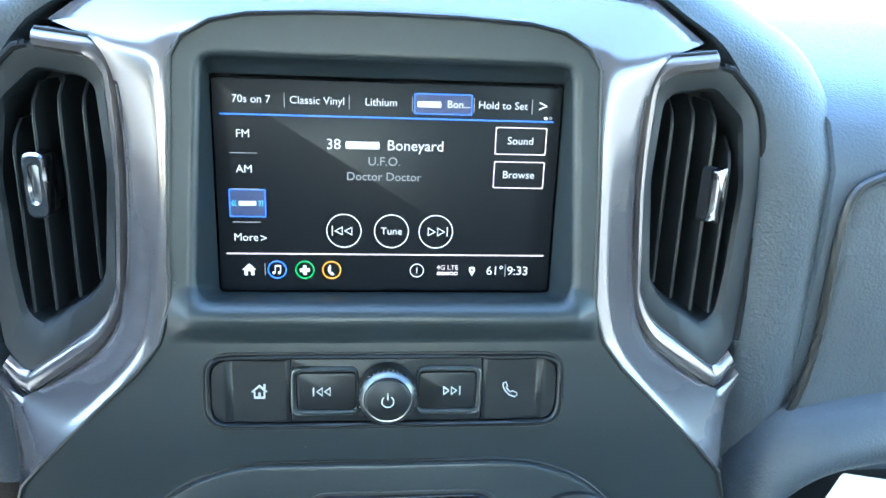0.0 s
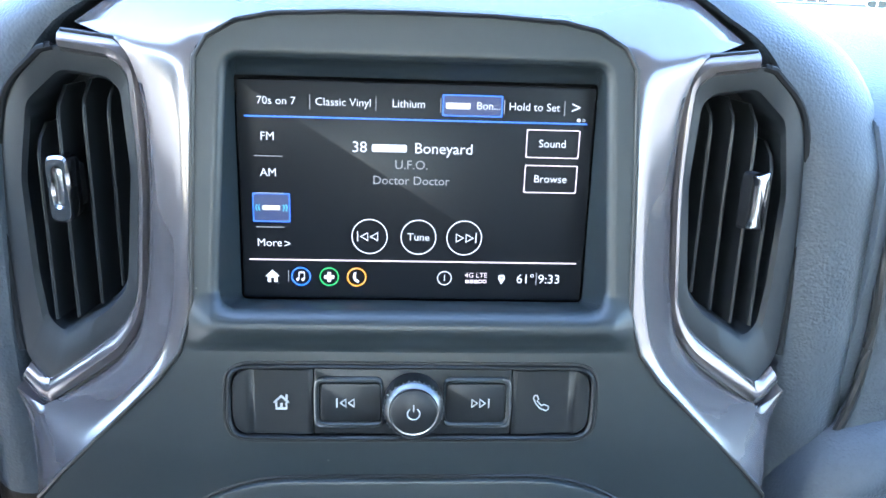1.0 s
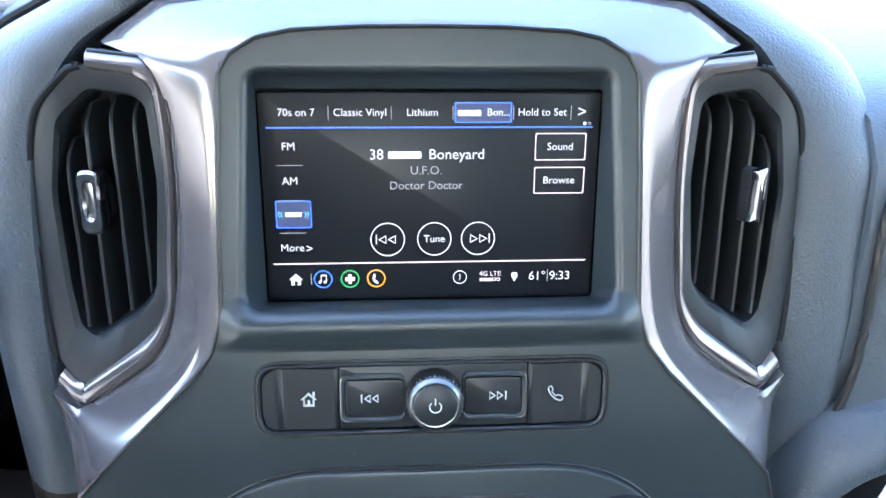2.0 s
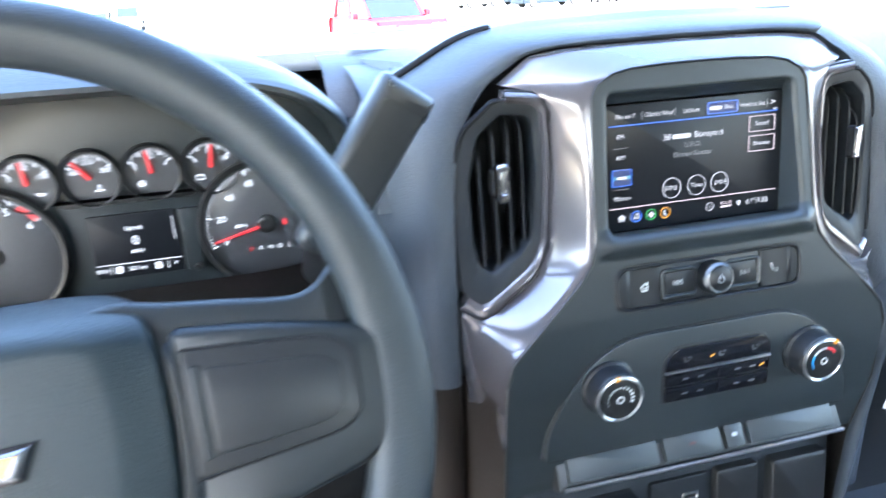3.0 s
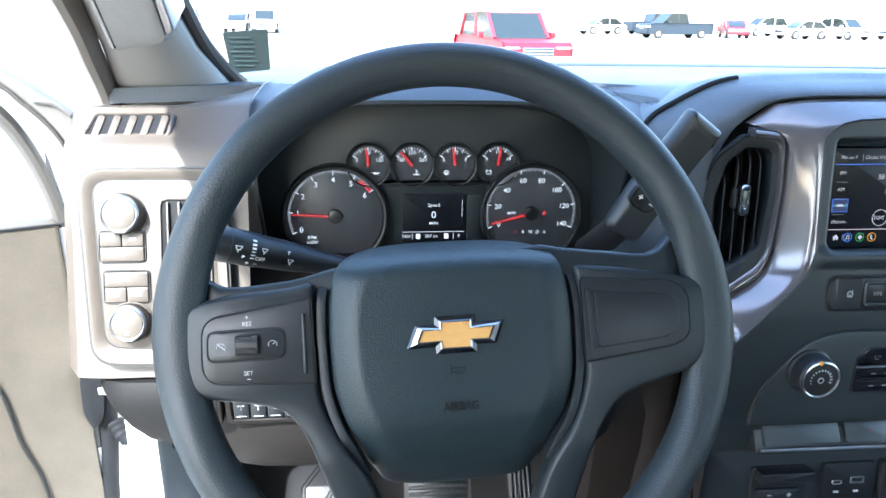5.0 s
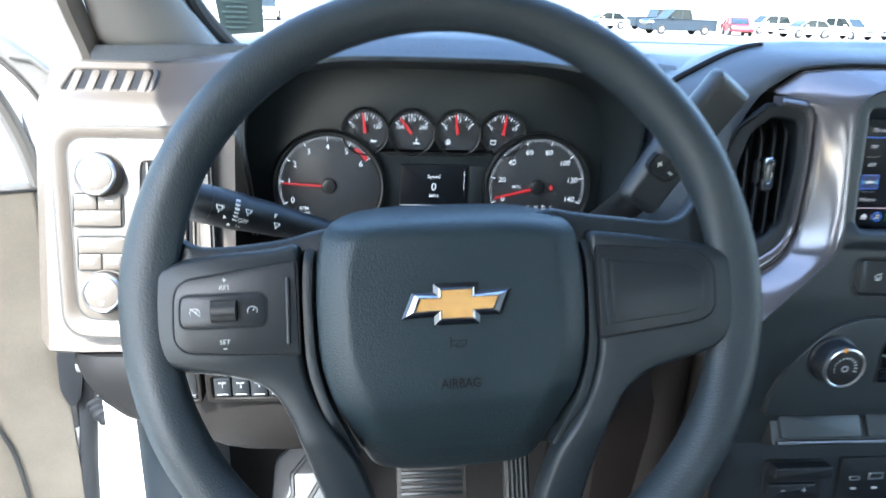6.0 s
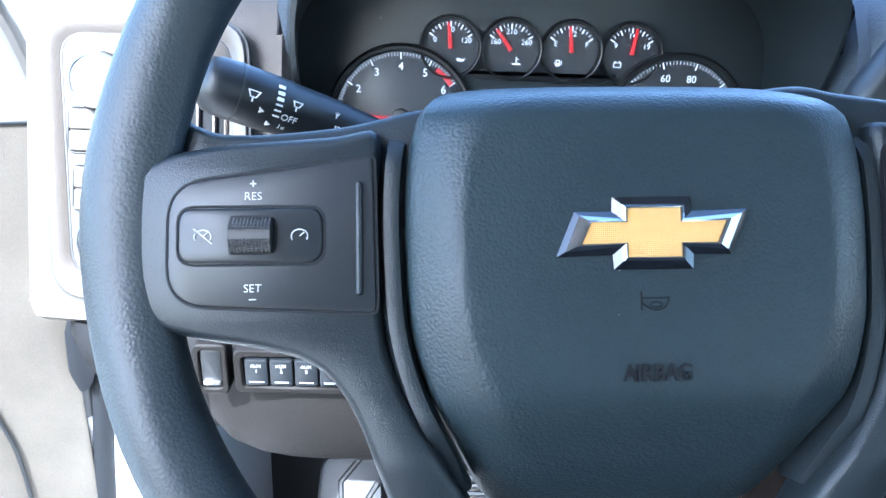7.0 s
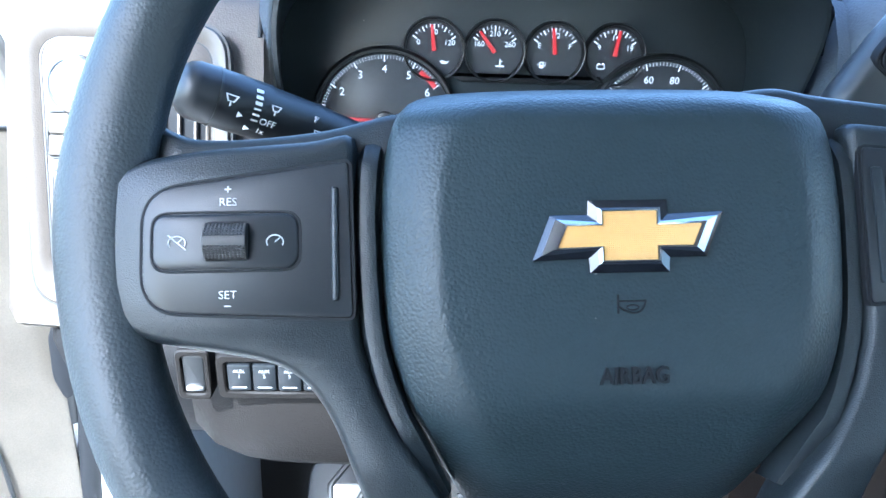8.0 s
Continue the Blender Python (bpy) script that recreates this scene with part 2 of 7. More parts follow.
def resample(poly, n):
    """n points at even steps round a closed outline, from its first point."""
    pts = [Vector(p) for p in poly]
    pts.append(pts[0])
    lens = [0.0]
    for a, b in zip(pts, pts[1:]):
        lens.append(lens[-1] + (b - a).length)
    out, j = [], 0
    for k in range(n):
        d = lens[-1] * k / n
        while lens[j + 1] < d:
            j += 1
        t = (d - lens[j]) / max(1e-9, lens[j + 1] - lens[j])
        out.append(pts[j].lerp(pts[j + 1], t))
    return out


def smooth_line(points, n):
    """A Catmull-Rom curve of n points through the given ones."""
    pts = [Vector(p) for p in points]
    pts = [pts[0] * 2 - pts[1]] + pts + [pts[-1] * 2 - pts[-2]]
    out = []
    m = len(pts) - 3
    for k in range(n):
        s = min(m - 1e-6, m * k / (n - 1))
        i, t = int(s), s - int(s)
        a, b, c, d = pts[i : i + 4]
        out.append(0.5 * (2 * b + (c - a) * t + (2 * a - 5 * b + 4 * c - d) * t * t + (3 * b - a - 3 * c + d) * t ** 3))
    return out


def plate(poly, w0, w1, bevel=0.0, m=None, dome=0.0):
    """A flat piece with the given outline, from w0 (back) to w1 (front), its front edge rounded."""
    poly = [Vector(p) for p in poly]
    steps = [(0, w0), (0, w1)] if bevel <= 0 else [(0, w0), (0, w1 - bevel), (bevel * 0.3, w1 - bevel * 0.3), (bevel, w1)]
    rings = [[(p.x, p.y, w) for p in (inset(poly, d) if d else poly)] for d, w in steps]
    bm = loft(rings, cap_a=True, cap_b=not dome)
    if dome:
        c = bm.verts.new((sum(p.x for p in poly) / len(poly), sum(p.y for p in poly) / len(poly), w1 + dome))
        top = [v for v in bm.verts if v is not c][-len(poly):]
        for i, v in enumerate(top):
            bm.faces.new((v, top[(i + 1) % len(top)], c))
    if m is not None:
        bm.transform(m)
    return bm


def slab(outline, n, steps, m=None, bend=None):
    """A piece of any outline: rings drawn in by d at height w, its front filled. bend(p): an added height."""
    pts = resample(outline, n)
    bend = bend or (lambda p: 0.0)
    bm = loft([[(p.x, p.y, w + bend(p)) for p in (inset(pts, d) if d else pts)] for d, w in steps])
    bm.verts.ensure_lookup_table()
    for ring in (bm.verts[:n], bm.verts[-n:]):
        for tri in tessellate_polygon([[Vector((v.co.x, v.co.y, 0)) for v in ring]]):
            if len(set(tri)) == 3:
                bm.faces.new([ring[k] for k in tri])
    if m is not None:
        bm.transform(m)
    return bm


def band(outer, inner, w0, w1, n=96, bevel=0.0008, m=None):
    """A ring between two outlines, from w0 to w1, with rounded front edges."""
    o, i = resample(outer, n), resample(inner, n)
    b = bevel
    rows = [(o, w0), (o, w1 - b), ([p.lerp(q, min(0.45, b / max(1e-6, (q - p).length))) for p, q in zip(o, i)], w1),
            ([q.lerp(p, min(0.45, b / max(1e-6, (q - p).length))) for p, q in zip(o, i)], w1), (i, w1 - b), (i, w0)]
    bm = loft([[(p.x, p.y, w) for p in ring] for ring, w in rows])
    if m is not None:
        bm.transform(m)
    return bm


def lathe(profile, seg=40, m=None, cap_a=True, cap_b=True):
    """A turned piece: profile of (radius, w), about the w axis."""
    rings = [[(r * math.cos(2 * math.pi * k / seg), r * math.sin(2 * math.pi * k / seg), w) for k in range(seg)] for r, w in profile]
    bm = loft(rings, cap_a=cap_a, cap_b=cap_b)
    if m is not None:
        bm.transform(m)
    return bm


def tube(points, radius, seg=12, closed=False, flat=1.0, m=None, up=(0, 0, 1)):
    """A round bar along points. radius: one, or one for each point. flat: height over width of its section."""
    pts = [Vector(p) for p in points]
    rings = []
    n = len(pts)
    for i, p in enumerate(pts):
        a = pts[i - 1] if i or closed else p
        b = pts[(i + 1) % n] if i < n - 1 or closed else p
        d = (b - a).normalized()
        side = d.cross(Vector(up))
        side = side.normalized() if side.length > 1e-4 else d.orthogonal().normalized()
        top = side.cross(d)
        r = radius[i] if isinstance(radius, (list, tuple)) else radius
        rings.append([p + r * math.cos(2 * math.pi * k / seg) * side + r * flat * math.sin(2 * math.pi * k / seg) * top for k in range(seg)])
    if closed:
        rings.append(rings[0])
        bm = loft(rings)
        bmesh.ops.remove_doubles(bm, verts=bm.verts[:], dist=1e-6)
    else:
        bm = loft(rings, cap_a=True, cap_b=True)
    if m is not None:
        bm.transform(m)
    return bm


def box(x0, x1, y0, y1, z0, z1, bevel=0.004, m=None):
    bm = plate(rrect(x1 - x0, z1 - z0, bevel, (x0 + x1) / 2, (z0 + z1) / 2, 2), -y1, -y0, bevel)
    bm.transform(face(0, 0, 0))
    if m is not None:
        bm.transform(m)
    return bm


def words(text, size, material, parent, m, align="CENTER", depth=0.0, name="lettering", label="", bold=0.003):
    """Lettering in the built-in font, its baseline's middle (or start) at m."""
    cu = bpy.data.curves.new(name, "FONT")
    cu.body, cu.size, cu.align_x, cu.align_y, cu.extrude = text, size, align, "CENTER", depth
    cu.resolution_u = 3
    cu.offset = size * bold
    tmp = bpy.data.objects.new(name, cu)
    scene.collection.objects.link(tmp)
    bpy.context.view_layer.update()
    me = bpy.data.meshes.new_from_object(tmp.evaluated_get(bpy.context.evaluated_depsgraph_get()))
    bpy.data.objects.remove(tmp)
    bpy.data.curves.remove(cu)
    bm = bmesh.new()
    bm.from_mesh(me)
    bpy.data.meshes.remove(me)
    return part(name, bm, material, parent, label, m=m)


def bar(cx, cy, w, h, material, parent, m, name="bar", lift=0.0):
    return part(name, plate(rrect(w, h, min(w, h) * 0.2, cx, cy, 2), -0.0002, lift + 0.0002, m=m), material, parent)


# ---- ground and body shell ----
def fascia_y(z):
    """Depth of the centre stack's face at a height."""
    pts = [(1.10, 0.352), (1.21, 0.347), (1.25, 0.337), (1.30, 0.332), (1.36, 0.3335), (1.40, 0.3395), (1.545, 0.3695), (1.60, 0.381)]
    for (a, ya), (b, yb) in zip(pts, pts[1:]):
        if z <= b:
            return ya + (yb - ya) * (z - a) / (b - a)
    return pts[-1][1]


def sheet(name, rows, material, parent=None, label="", sharp=38):
    return part(name, loft(rows, closed=False), material, parent, label, sharp)


g = bmesh.new()
bmesh.ops.create_grid(g, x_segments=60, y_segments=60, size=1500)
tagged(part("ground", g, CONCRETE), "pale sunlit concrete car lot reaching the horizon", "ground", kind="structure")

shell = thing("truck_cab", (0, 0, 0.55), "white pickup cab shell with grey headliner and pillars", "truck cab", kind="structure")
# roof with headliner, rear wall with window opening, passenger side, floor
# roof, rear and passenger walls and centre pillars: unseen, added to shape the light
part("roof", box(-0.80, 0.82, -1.05, 0.22, 1.90, 1.95, 0.03), PAINT, shell)
part("headliner", box(-0.80, 0.82, -1.02, 0.20, 1.868, 1.898, 0.02), HEADL, shell)
part("roof_rail", box(-0.87, -0.80, -1.05, 0.24, 1.82, 1.93, 0.02), PILLAR, shell)
part("roof_rail", box(0.82, 0.89, -1.05, 0.24, 1.80, 1.93, 0.02), PILLAR, shell)
part("rear_wall", box(-0.87, 0.89, -1.10, -1.03, 0.55, 1.42, 0.02), LOWER, shell)
part("rear_header", box(-0.87, 0.89, -1.10, -1.03, 1.78, 1.93, 0.02), PILLAR, shell)
part("rear_pillar", box(-0.87, -0.62, -1.10, -1.03, 1.42, 1.78, 0.02), PILLAR, shell)
part("rear_pillar", box(0.64, 0.89, -1.10, -1.03, 1.42, 1.78, 0.02), PILLAR, shell)
part("floor_pan", box(-0.86, 0.88, -1.05, 1.0, 0.52, 0.58, 0.01), CARPET, shell)
part("firewall", box(-0.86, 0.88, 0.92, 1.0, 0.58, 1.50, 0.02), CARPET, shell)
part("rocker_sill", box(-0.95, -0.82, -1.05, 0.62, 0.50, 0.66, 0.02), PAINT, shell)
part("passenger_door_card", box(0.84, 0.90, -0.75, 0.62, 0.60, 1.28, 0.03), DOORM, shell)
part("centre_pillar", box(-0.89, -0.82, -0.75, -0.62, 0.58, 1.85, 0.03), PILLAR, shell)
part("rear_side_panel", box(-0.89, -0.83, -1.05, -0.745, 0.58, 1.36, 0.02), LOWER, shell)
part("centre_pillar", box(0.84, 0.91, -0.88, -0.75, 0.58, 1.85, 0.03), PILLAR, shell)
part("rear_side_panel", box(0.85, 0.91, -1.05, -0.875, 0.58, 1.36, 0.02), LOWER, shell)
part("hinge_pillar", box(-0.885, -0.80, 0.60, 0.95, 0.55, 1.50, 0.012), PAINT, shell)
part("hinge_pillar", box(0.82, 0.90, 0.62, 0.95, 0.55, 1.50, 0.012), PAINT, shell)
part("kick_panel", box(-0.80, -0.76, 0.50, 0.95, 0.58, 1.24, 0.012), PAINT, shell)
part("door_seal", tube(smooth_line([(-0.880, 0.592, 0.62), (-0.864, 0.592, 0.97), (-0.853, 0.592, 1.09), (-0.846, 0.593, 1.17), (-0.836, 0.595, 1.25), (-0.825, 0.60, 1.42)], 24), 0.0105, 10), DEEP, shell, "black door seal")


def pillar(side):
    rows = []
    for z, y, xa, xb in ((1.44, 0.690, 0.808, 0.615), (1.50, 0.665, 0.805, 0.625), (1.522, 0.645, 0.802, 0.650), (1.545, 0.617, 0.797, 0.680), (1.585, 0.565, 0.787, 0.700), (1.64, 0.49, 0.777, 0.708), (1.75, 0.345, 0.770, 0.714), (1.90, 0.16, 0.764, 0.718)):
        ring = []
        for k in range(13):
            s = k / 12
            x = xa + (xb - xa) * s
            bulge = 0.026 * math.sin(math.pi * s) ** 0.6
            ring.append((side * x, y - bulge + 0.035 * s, z))
        for k in range(12, -1, -1):
            s = k / 12
            ring.append((side * (xa + (xb - xa) * s), y + 0.05 + 0.035 * s, z))
        rows.append(ring)
    part("windscreen_pillar_trim", loft(rows, cap_a=True, cap_b=True), PILLAR, shell)
    seal = [(side * 0.812, 0.655, 1.48), (side * 0.808, 0.62, 1.535), (side * 0.798, 0.555, 1.585), (side * 0.787, 0.48, 1.64), (side * 0.78, 0.335, 1.75), (side * 0.775, 0.15, 1.89)]
    part("door_seal", tube(smooth_line(seal, 30), 0.0125, 10, flat=1.4), SEALT, shell)
    part("windscreen_edge", tube(smooth_line([(side * (xb - 0.004), y + 0.03, z) for z, y, xb in ((1.50, 0.70, 0.620), (1.522, 0.68, 0.645), (1.545, 0.652, 0.675), (1.585, 0.60, 0.697), (1.64, 0.525, 0.705), (1.75, 0.38, 0.711), (1.90, 0.195, 0.715))], 30), 0.008, 8), RUBBER, shell)


pillar(-1)
pillar(1)
tagged(part("windscreen_header", box(-0.80, 0.80, 0.13, 0.22, 1.87, 1.92, 0.02), PILLAR, shell))

handle = thing("grab_handle", (-0.728, 0.44, 1.63), "grey moulded grab handle fixed to the windscreen pillar trim", "grab handle")
hm = face(-0.728, 0.462, 1.655, -35, -8)
part("grip", plate(rounded([(-0.034, -0.075), (0.030, -0.062), (0.034, 0.09), (-0.03, 0.11)], 0.012), -0.03, 0.018, 0.010, hm), mat("handle_grey", (0.16, 0.16, 0.16), 0.5, grain=("fine", 1500, 0.0001)), handle)
part("edge_trim", plate(rounded([(0.026, -0.055), (0.038, -0.048), (0.041, 0.09), (0.032, 0.09)], 0.003), -0.025, 0.014, 0.003, hm), SATIN, handle, "bright edge strip")

hood = thing("truck_hood", (0, 1.8, 1.45), "white painted truck hood beyond the windscreen", "hood")
rows = []
for y, z in ((1.12, 1.475), (1.16, 1.492), (1.3, 1.50), (1.7, 1.508), (2.1, 1.500), (2.45, 1.47), (2.6, 1.40), (2.65, 1.2)):
    rows.append([(x, y, z - 0.06 * abs(x / 0.85) ** 3 + (0.012 if 0.32 < abs(x) < 0.62 else 0.0)) for x in [k * 0.085 for k in range(-10, 11)]])
sheet("hood_panel", rows, PAINT, hood)
part("cowl_grille", box(-0.78, 0.78, 1.03, 1.12, 1.44, 1.475, 0.01), DARK, hood)
wiper = thing("windscreen_wiper", (0.25, 1.06, 1.50), "black wiper arm resting at the foot of the windscreen", "wiper")
part("wiper_arm", tube(smooth_line([(-0.30, 1.05, 1.508), (-0.05, 1.045, 1.516), (0.25, 1.05, 1.518), (0.60, 1.06, 1.505)], 20), 0.007, 8), RUBBER, wiper)
part("wiper_blade", box(-0.25, 0.45, 1.026, 1.034, 1.50, 1.512, 0.003), RUBBER, wiper)

stick = thing("windscreen_sticker", (-0.657, 0.67, 1.578), "small blue-green printed sticker on the windscreen corner", "sticker")
sm = face(-0.658, 0.695, 1.578, -28, 0)
sq = rounded([(-0.0255, -0.031), (0.0245, -0.025), (0.0275, 0.032), (-0.0275, 0.027)], 0.003)
part("sticker_sheet", plate(sq, -0.0004, 0.0004, m=sm), STICKER, stick)
for k in range(7):
    bar(-0.008 + 0.002 * (k % 3), 0.020 - 0.0066 * k, 0.026 + 0.003 * (k % 2), 0.0018, mat("sticker_print", (0.027, 0.046, 0.048), 0.6) if k == 0 else bpy.data.materials["sticker_print"], stick, sm, "print_line", 0.0008)

# ---- the open driver's door ----
door = thing("driver_door", (-0.86, 0.585, 0.62), "open white truck door with a sunlit tan-grey inner card", "car door")
DA = radians(65)
DM = Matrix(((math.sin(DA) * -1, 0, math.cos(DA), -0.862), (-math.cos(DA), 0, -math.sin(DA), 0.585), (0, 1, 0, 0), (0, 0, 0, 1)))
# in the door's frame: u along it from the hinge, v up, w towards the cab
part("door_card", plate(rounded([(0.0, 0.66), (1.0, 0.66), (1.02, 1.395), (0.008, 1.392)], 0.008), -0.03, 0.0, 0.004, DM), DOORM, door)
part("door_skin", plate(rounded([(-0.03, 0.62), (1.05, 0.62), (1.07, 1.36), (-0.022, 1.382)], 0.02), -0.10, -0.032, 0.01, DM), PAINT, door)
part("belt_seam", tube([(u, 1.389 + 0.003 * u, 0.0005) for u in [k * 0.1 for k in range(11)]], 0.0016, 6, m=DM), DARK, door)
part("door_edge", plate(rounded([(-0.034, 0.66), (0.004, 0.66), (0.010, 1.383), (-0.024, 1.383)], 0.004), -0.07, -0.006, 0.003, DM), PAINT, door, "white painted door edge")
part("armrest", plate(rounded([(0.16, 0.96), (0.85, 0.98), (0.83, 1.08), (0.20, 1.06)], 0.03), -0.002, 0.075, 0.02, DM), DARK, door)
part("map_pocket", plate(rounded([(0.075, 0.70), (0.80, 0.70), (0.80, 0.90), (0.13, 0.93)], 0.03), -0.002, 0.04, 0.012, DM), DOORM, door)
seam = smooth_line([(0.145, 1.215, 0.002), (0.10, 1.205, 0.002), (0.085, 1.12, 0.002), (0.07, 1.06, 0.002), (0.062, 0.95, 0.002)], 24)
part("card_seam", tube(seam, 0.0022, 6, m=DM), DARK, door)
sash = smooth_line([(0.0, 1.37, -0.02), (0.012, 1.432, -0.02), (0.030, 1.485, -0.02), (0.055, 1.524, -0.02), (0.11, 1.575, -0.02), (0.25, 1.70, -0.02), (0.36, 1.80, -0.02), (0.55, 1.83, -0.02), (1.0, 1.83, -0.02)], 60)
part("window_frame", tube(sash, 0.009, 10, flat=1.5, m=DM), RUBBER, door)
rows = []
for p in sash:
    n2 = Vector((-0.75, 0.66))
    rows.append([(p.x + n2.x * d, p.y + n2.y * d, w) for d, w in ((0.012, -0.005), (0.024, 0.0), (0.042, -0.004), (0.050, -0.02), (0.046, -0.05))])
part("window_frame_trim", loft(rows, closed=False), mat("door_frame_grey", (0.13, 0.125, 0.118), 0.5, grain=("fine", 1500, 0.0001)), door)
sail = [(0.16, 1.640), (0.049, 1.572), (0.010, 1.546), (-0.025, 1.516), (-0.039, 1.497), (-0.034, 1.470), (-0.017, 1.452), (-0.009, 1.483), (0.005, 1.507), (0.024, 1.529), (0.051, 1.555), (0.16, 1.618)]
part("mirror_sail", slab(rounded(sail, 0.008, 3), 80, ((0, -0.05), (0, -0.012), (0.003, -0.006), (0.006, -0.004)), DM), bpy.data.materials["door_frame_grey"], door, "grey mirror sail trim")
part("sail_ridge", tube([(0.012, 1.530, -0.003), (-0.006, 1.527, -0.003), (-0.022, 1.513, -0.004)], 0.0028, 8, m=DM), bpy.data.materials["door_frame_grey"], door)
part("sail_seam", tube(smooth_line([(0.16, 1.617, -0.004), (0.051, 1.554, -0.004), (0.024, 1.528, -0.004), (0.005, 1.506, -0.004), (-0.009, 1.482, -0.005), (-0.017, 1.453, -0.008)], 24), 0.0026, 8, m=DM), RUBBER, door)
part("door_hinge", box(-0.885, -0.855, 0.60, 0.66, 1.10, 1.19, 0.008), DARK, door)
part("check_strap", plate(rounded([(-0.004, -0.038), (0.006, -0.030), (0.011, 0.0), (0.009, 0.026), (0.0, 0.040), (-0.010, 0.022), (-0.011, -0.016)], 0.006), -0.02, 0.003, 0.002, face(-0.858, 0.574, 1.166, 0, 20) @ Matrix.Scale(1.2, 4)), DEEP, door, "black door check cover")
part("check_arm", box(-0.852, -0.825, 0.572, 0.580, 1.168, 1.180, 0.003), SATIN, door)
part("hinge_pin", tube([(-0.872, 0.596, 1.085), (-0.872, 0.596, 1.20)], 0.013, 14), DARK, door)
part("wiring_boot", tube(smooth_line([(-0.838, 0.578, 1.128), (-0.824, 0.570, 1.110), (-0.800, 0.580, 1.092)], 14), [0.009 + 0.002 * (k % 2) for k in range(14)], 10), DEEP, door, "black ribbed wiring boot")

# ---- dashboard ----
dash = thing("dashboard", (0, 0.55, 1.2), "dark grey padded truck dashboard with leather-like grain", "dashboard")
XS = [-0.80 + 0.04 * k for k in range(41)]
rows = []
for y, z in ((0.47, 1.535), (0.50, 1.545), (0.56, 1.552), (0.68, 1.550), (0.82, 1.549), (0.95, 1.548), (1.03, 1.545), (1.05, 1.50)):
    rows.append([(x, max(y - 0.05 * (x / 0.8) ** 4, 0.60 if x < -0.22 else 0.0), z - 0.010 * abs(x / 0.8) ** 3 - 0.022 * min(1.0, max(0.0, (x - 0.12) / 0.12)) * min(1.0, max(0.0, (0.70 - y) / 0.12))) for x in XS])
sheet("top_pad", rows, PAD, dash)
part("defrost_grille", box(-0.55, 0.55, 0.945, 1.02, 1.53, 1.5495, 0.003), DARK, dash)
rows = []
for y, z in ((0.415, 1.44), (0.425, 1.485), (0.44, 1.510), (0.465, 1.526), (0.51, 1.5365), (0.58, 1.5430), (0.70, 1.5470)):
    rows.append([(-0.2420 + 0.0065 * k, y, z) for k in range(11)])
sheet("top_pad_front", rows, PAD, dash)
part("front_wall", box(-0.79, 0.80, 0.545, 0.57, 1.10, 1.48, 0.01), DARK, dash)
rows = []
for y, z in ((0.515, 1.500), (0.525, 1.522), (0.545, 1.538), (0.57, 1.5455), (0.62, 1.5495), (0.70, 1.5515)):
    rows.append([(-0.262 + 0.0065 * k, y, z) for k in range(15)])
sheet("top_pad_rear", rows, PAD, dash)

# padded arch round the centre stack
ARCH_IN = [(-0.192, 0.388, 1.10), (-0.190, 0.386, 1.28), (-0.190, 0.384, 1.37), (-0.189, 0.386, 1.41), (-0.187, 0.390, 1.455), (-0.179, 0.394, 1.497), (-0.160, 0.399, 1.5285), (-0.138, 0.402, 1.544), (-0.120, 0.402, 1.5525), (-0.085, 0.402, 1.556), (-0.04, 0.402, 1.5565), (0.0, 0.402, 1.5568)]
ARCH_OUT = [(-0.238, 0.425, 1.10), (-0.238, 0.425, 1.28), (-0.238, 0.425, 1.37), (-0.239, 0.428, 1.41), (-0.239, 0.432, 1.455), (-0.236, 0.436, 1.497), (-0.222, 0.440, 1.5265), (-0.196, 0.443, 1.5435), (-0.150, 0.446, 1.5640), (-0.100, 0.448, 1.5695), (-0.05, 0.448, 1.5705), (0.0, 0.448, 1.5708)]
inner = smooth_line(ARCH_IN, 60)
outer = smooth_line(ARCH_OUT, 60)
inner += [Vector((-p.x, p.y, p.z)) for p in reversed(inner[:-1])]
outer += [Vector((-p.x - 0.009 * f, p.y - 0.040 * f, p.z)) for p in reversed(outer[:-1]) for f in (min(1.0, max(0.0, (1.535 - p.z) / 0.06)),)]
rows = []
for p, q in zip(inner, outer):
    mid = (p + q) / 2
    d = (q - p)
    nrm = Vector((0, 1, 0)).cross(Vector((d.x, 0, d.z))).normalized()
    away = Vector((d.x, 0, d.z)).normalized()
    row = [p + Vector((0, 0.03, 0)), p + Vector((0, 0.002, 0)), p + away * 0.002 + Vector((0, -0.001, 0))]
    for k in range(1, 8):
        t = k / 8
        row.append(p.lerp(q, t) + Vector((0, (-0.016 if q.x < 0.15 else -0.009) * math.sin(math.pi * t) ** 0.8, 0)) + away * 0.001)
    row += [q + away * 0.0, q + away * 0.004 + Vector((0, 0.012, 0)), q + away * 0.005 + Vector((0, 0.04, 0)) , q + away * 0.003 + Vector((0, 0.14, -0.02 if q.z > 1.54 else 0))]
    rows.append(row)
# foot of the left leg is the same pad, its shade put into the colour
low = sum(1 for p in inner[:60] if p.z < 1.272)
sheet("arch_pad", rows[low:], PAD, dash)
sheet("arch_leg", rows[:low + 1], KNEE_AND_SHADE, dash)
part("arch_groove", tube([p + Vector((-0.004, 0.012, 0.002)) for p in outer[:60] if p.z > 1.47 and p.x < -0.13], 0.0030, 8), DEEP, dash, "dark shut line")

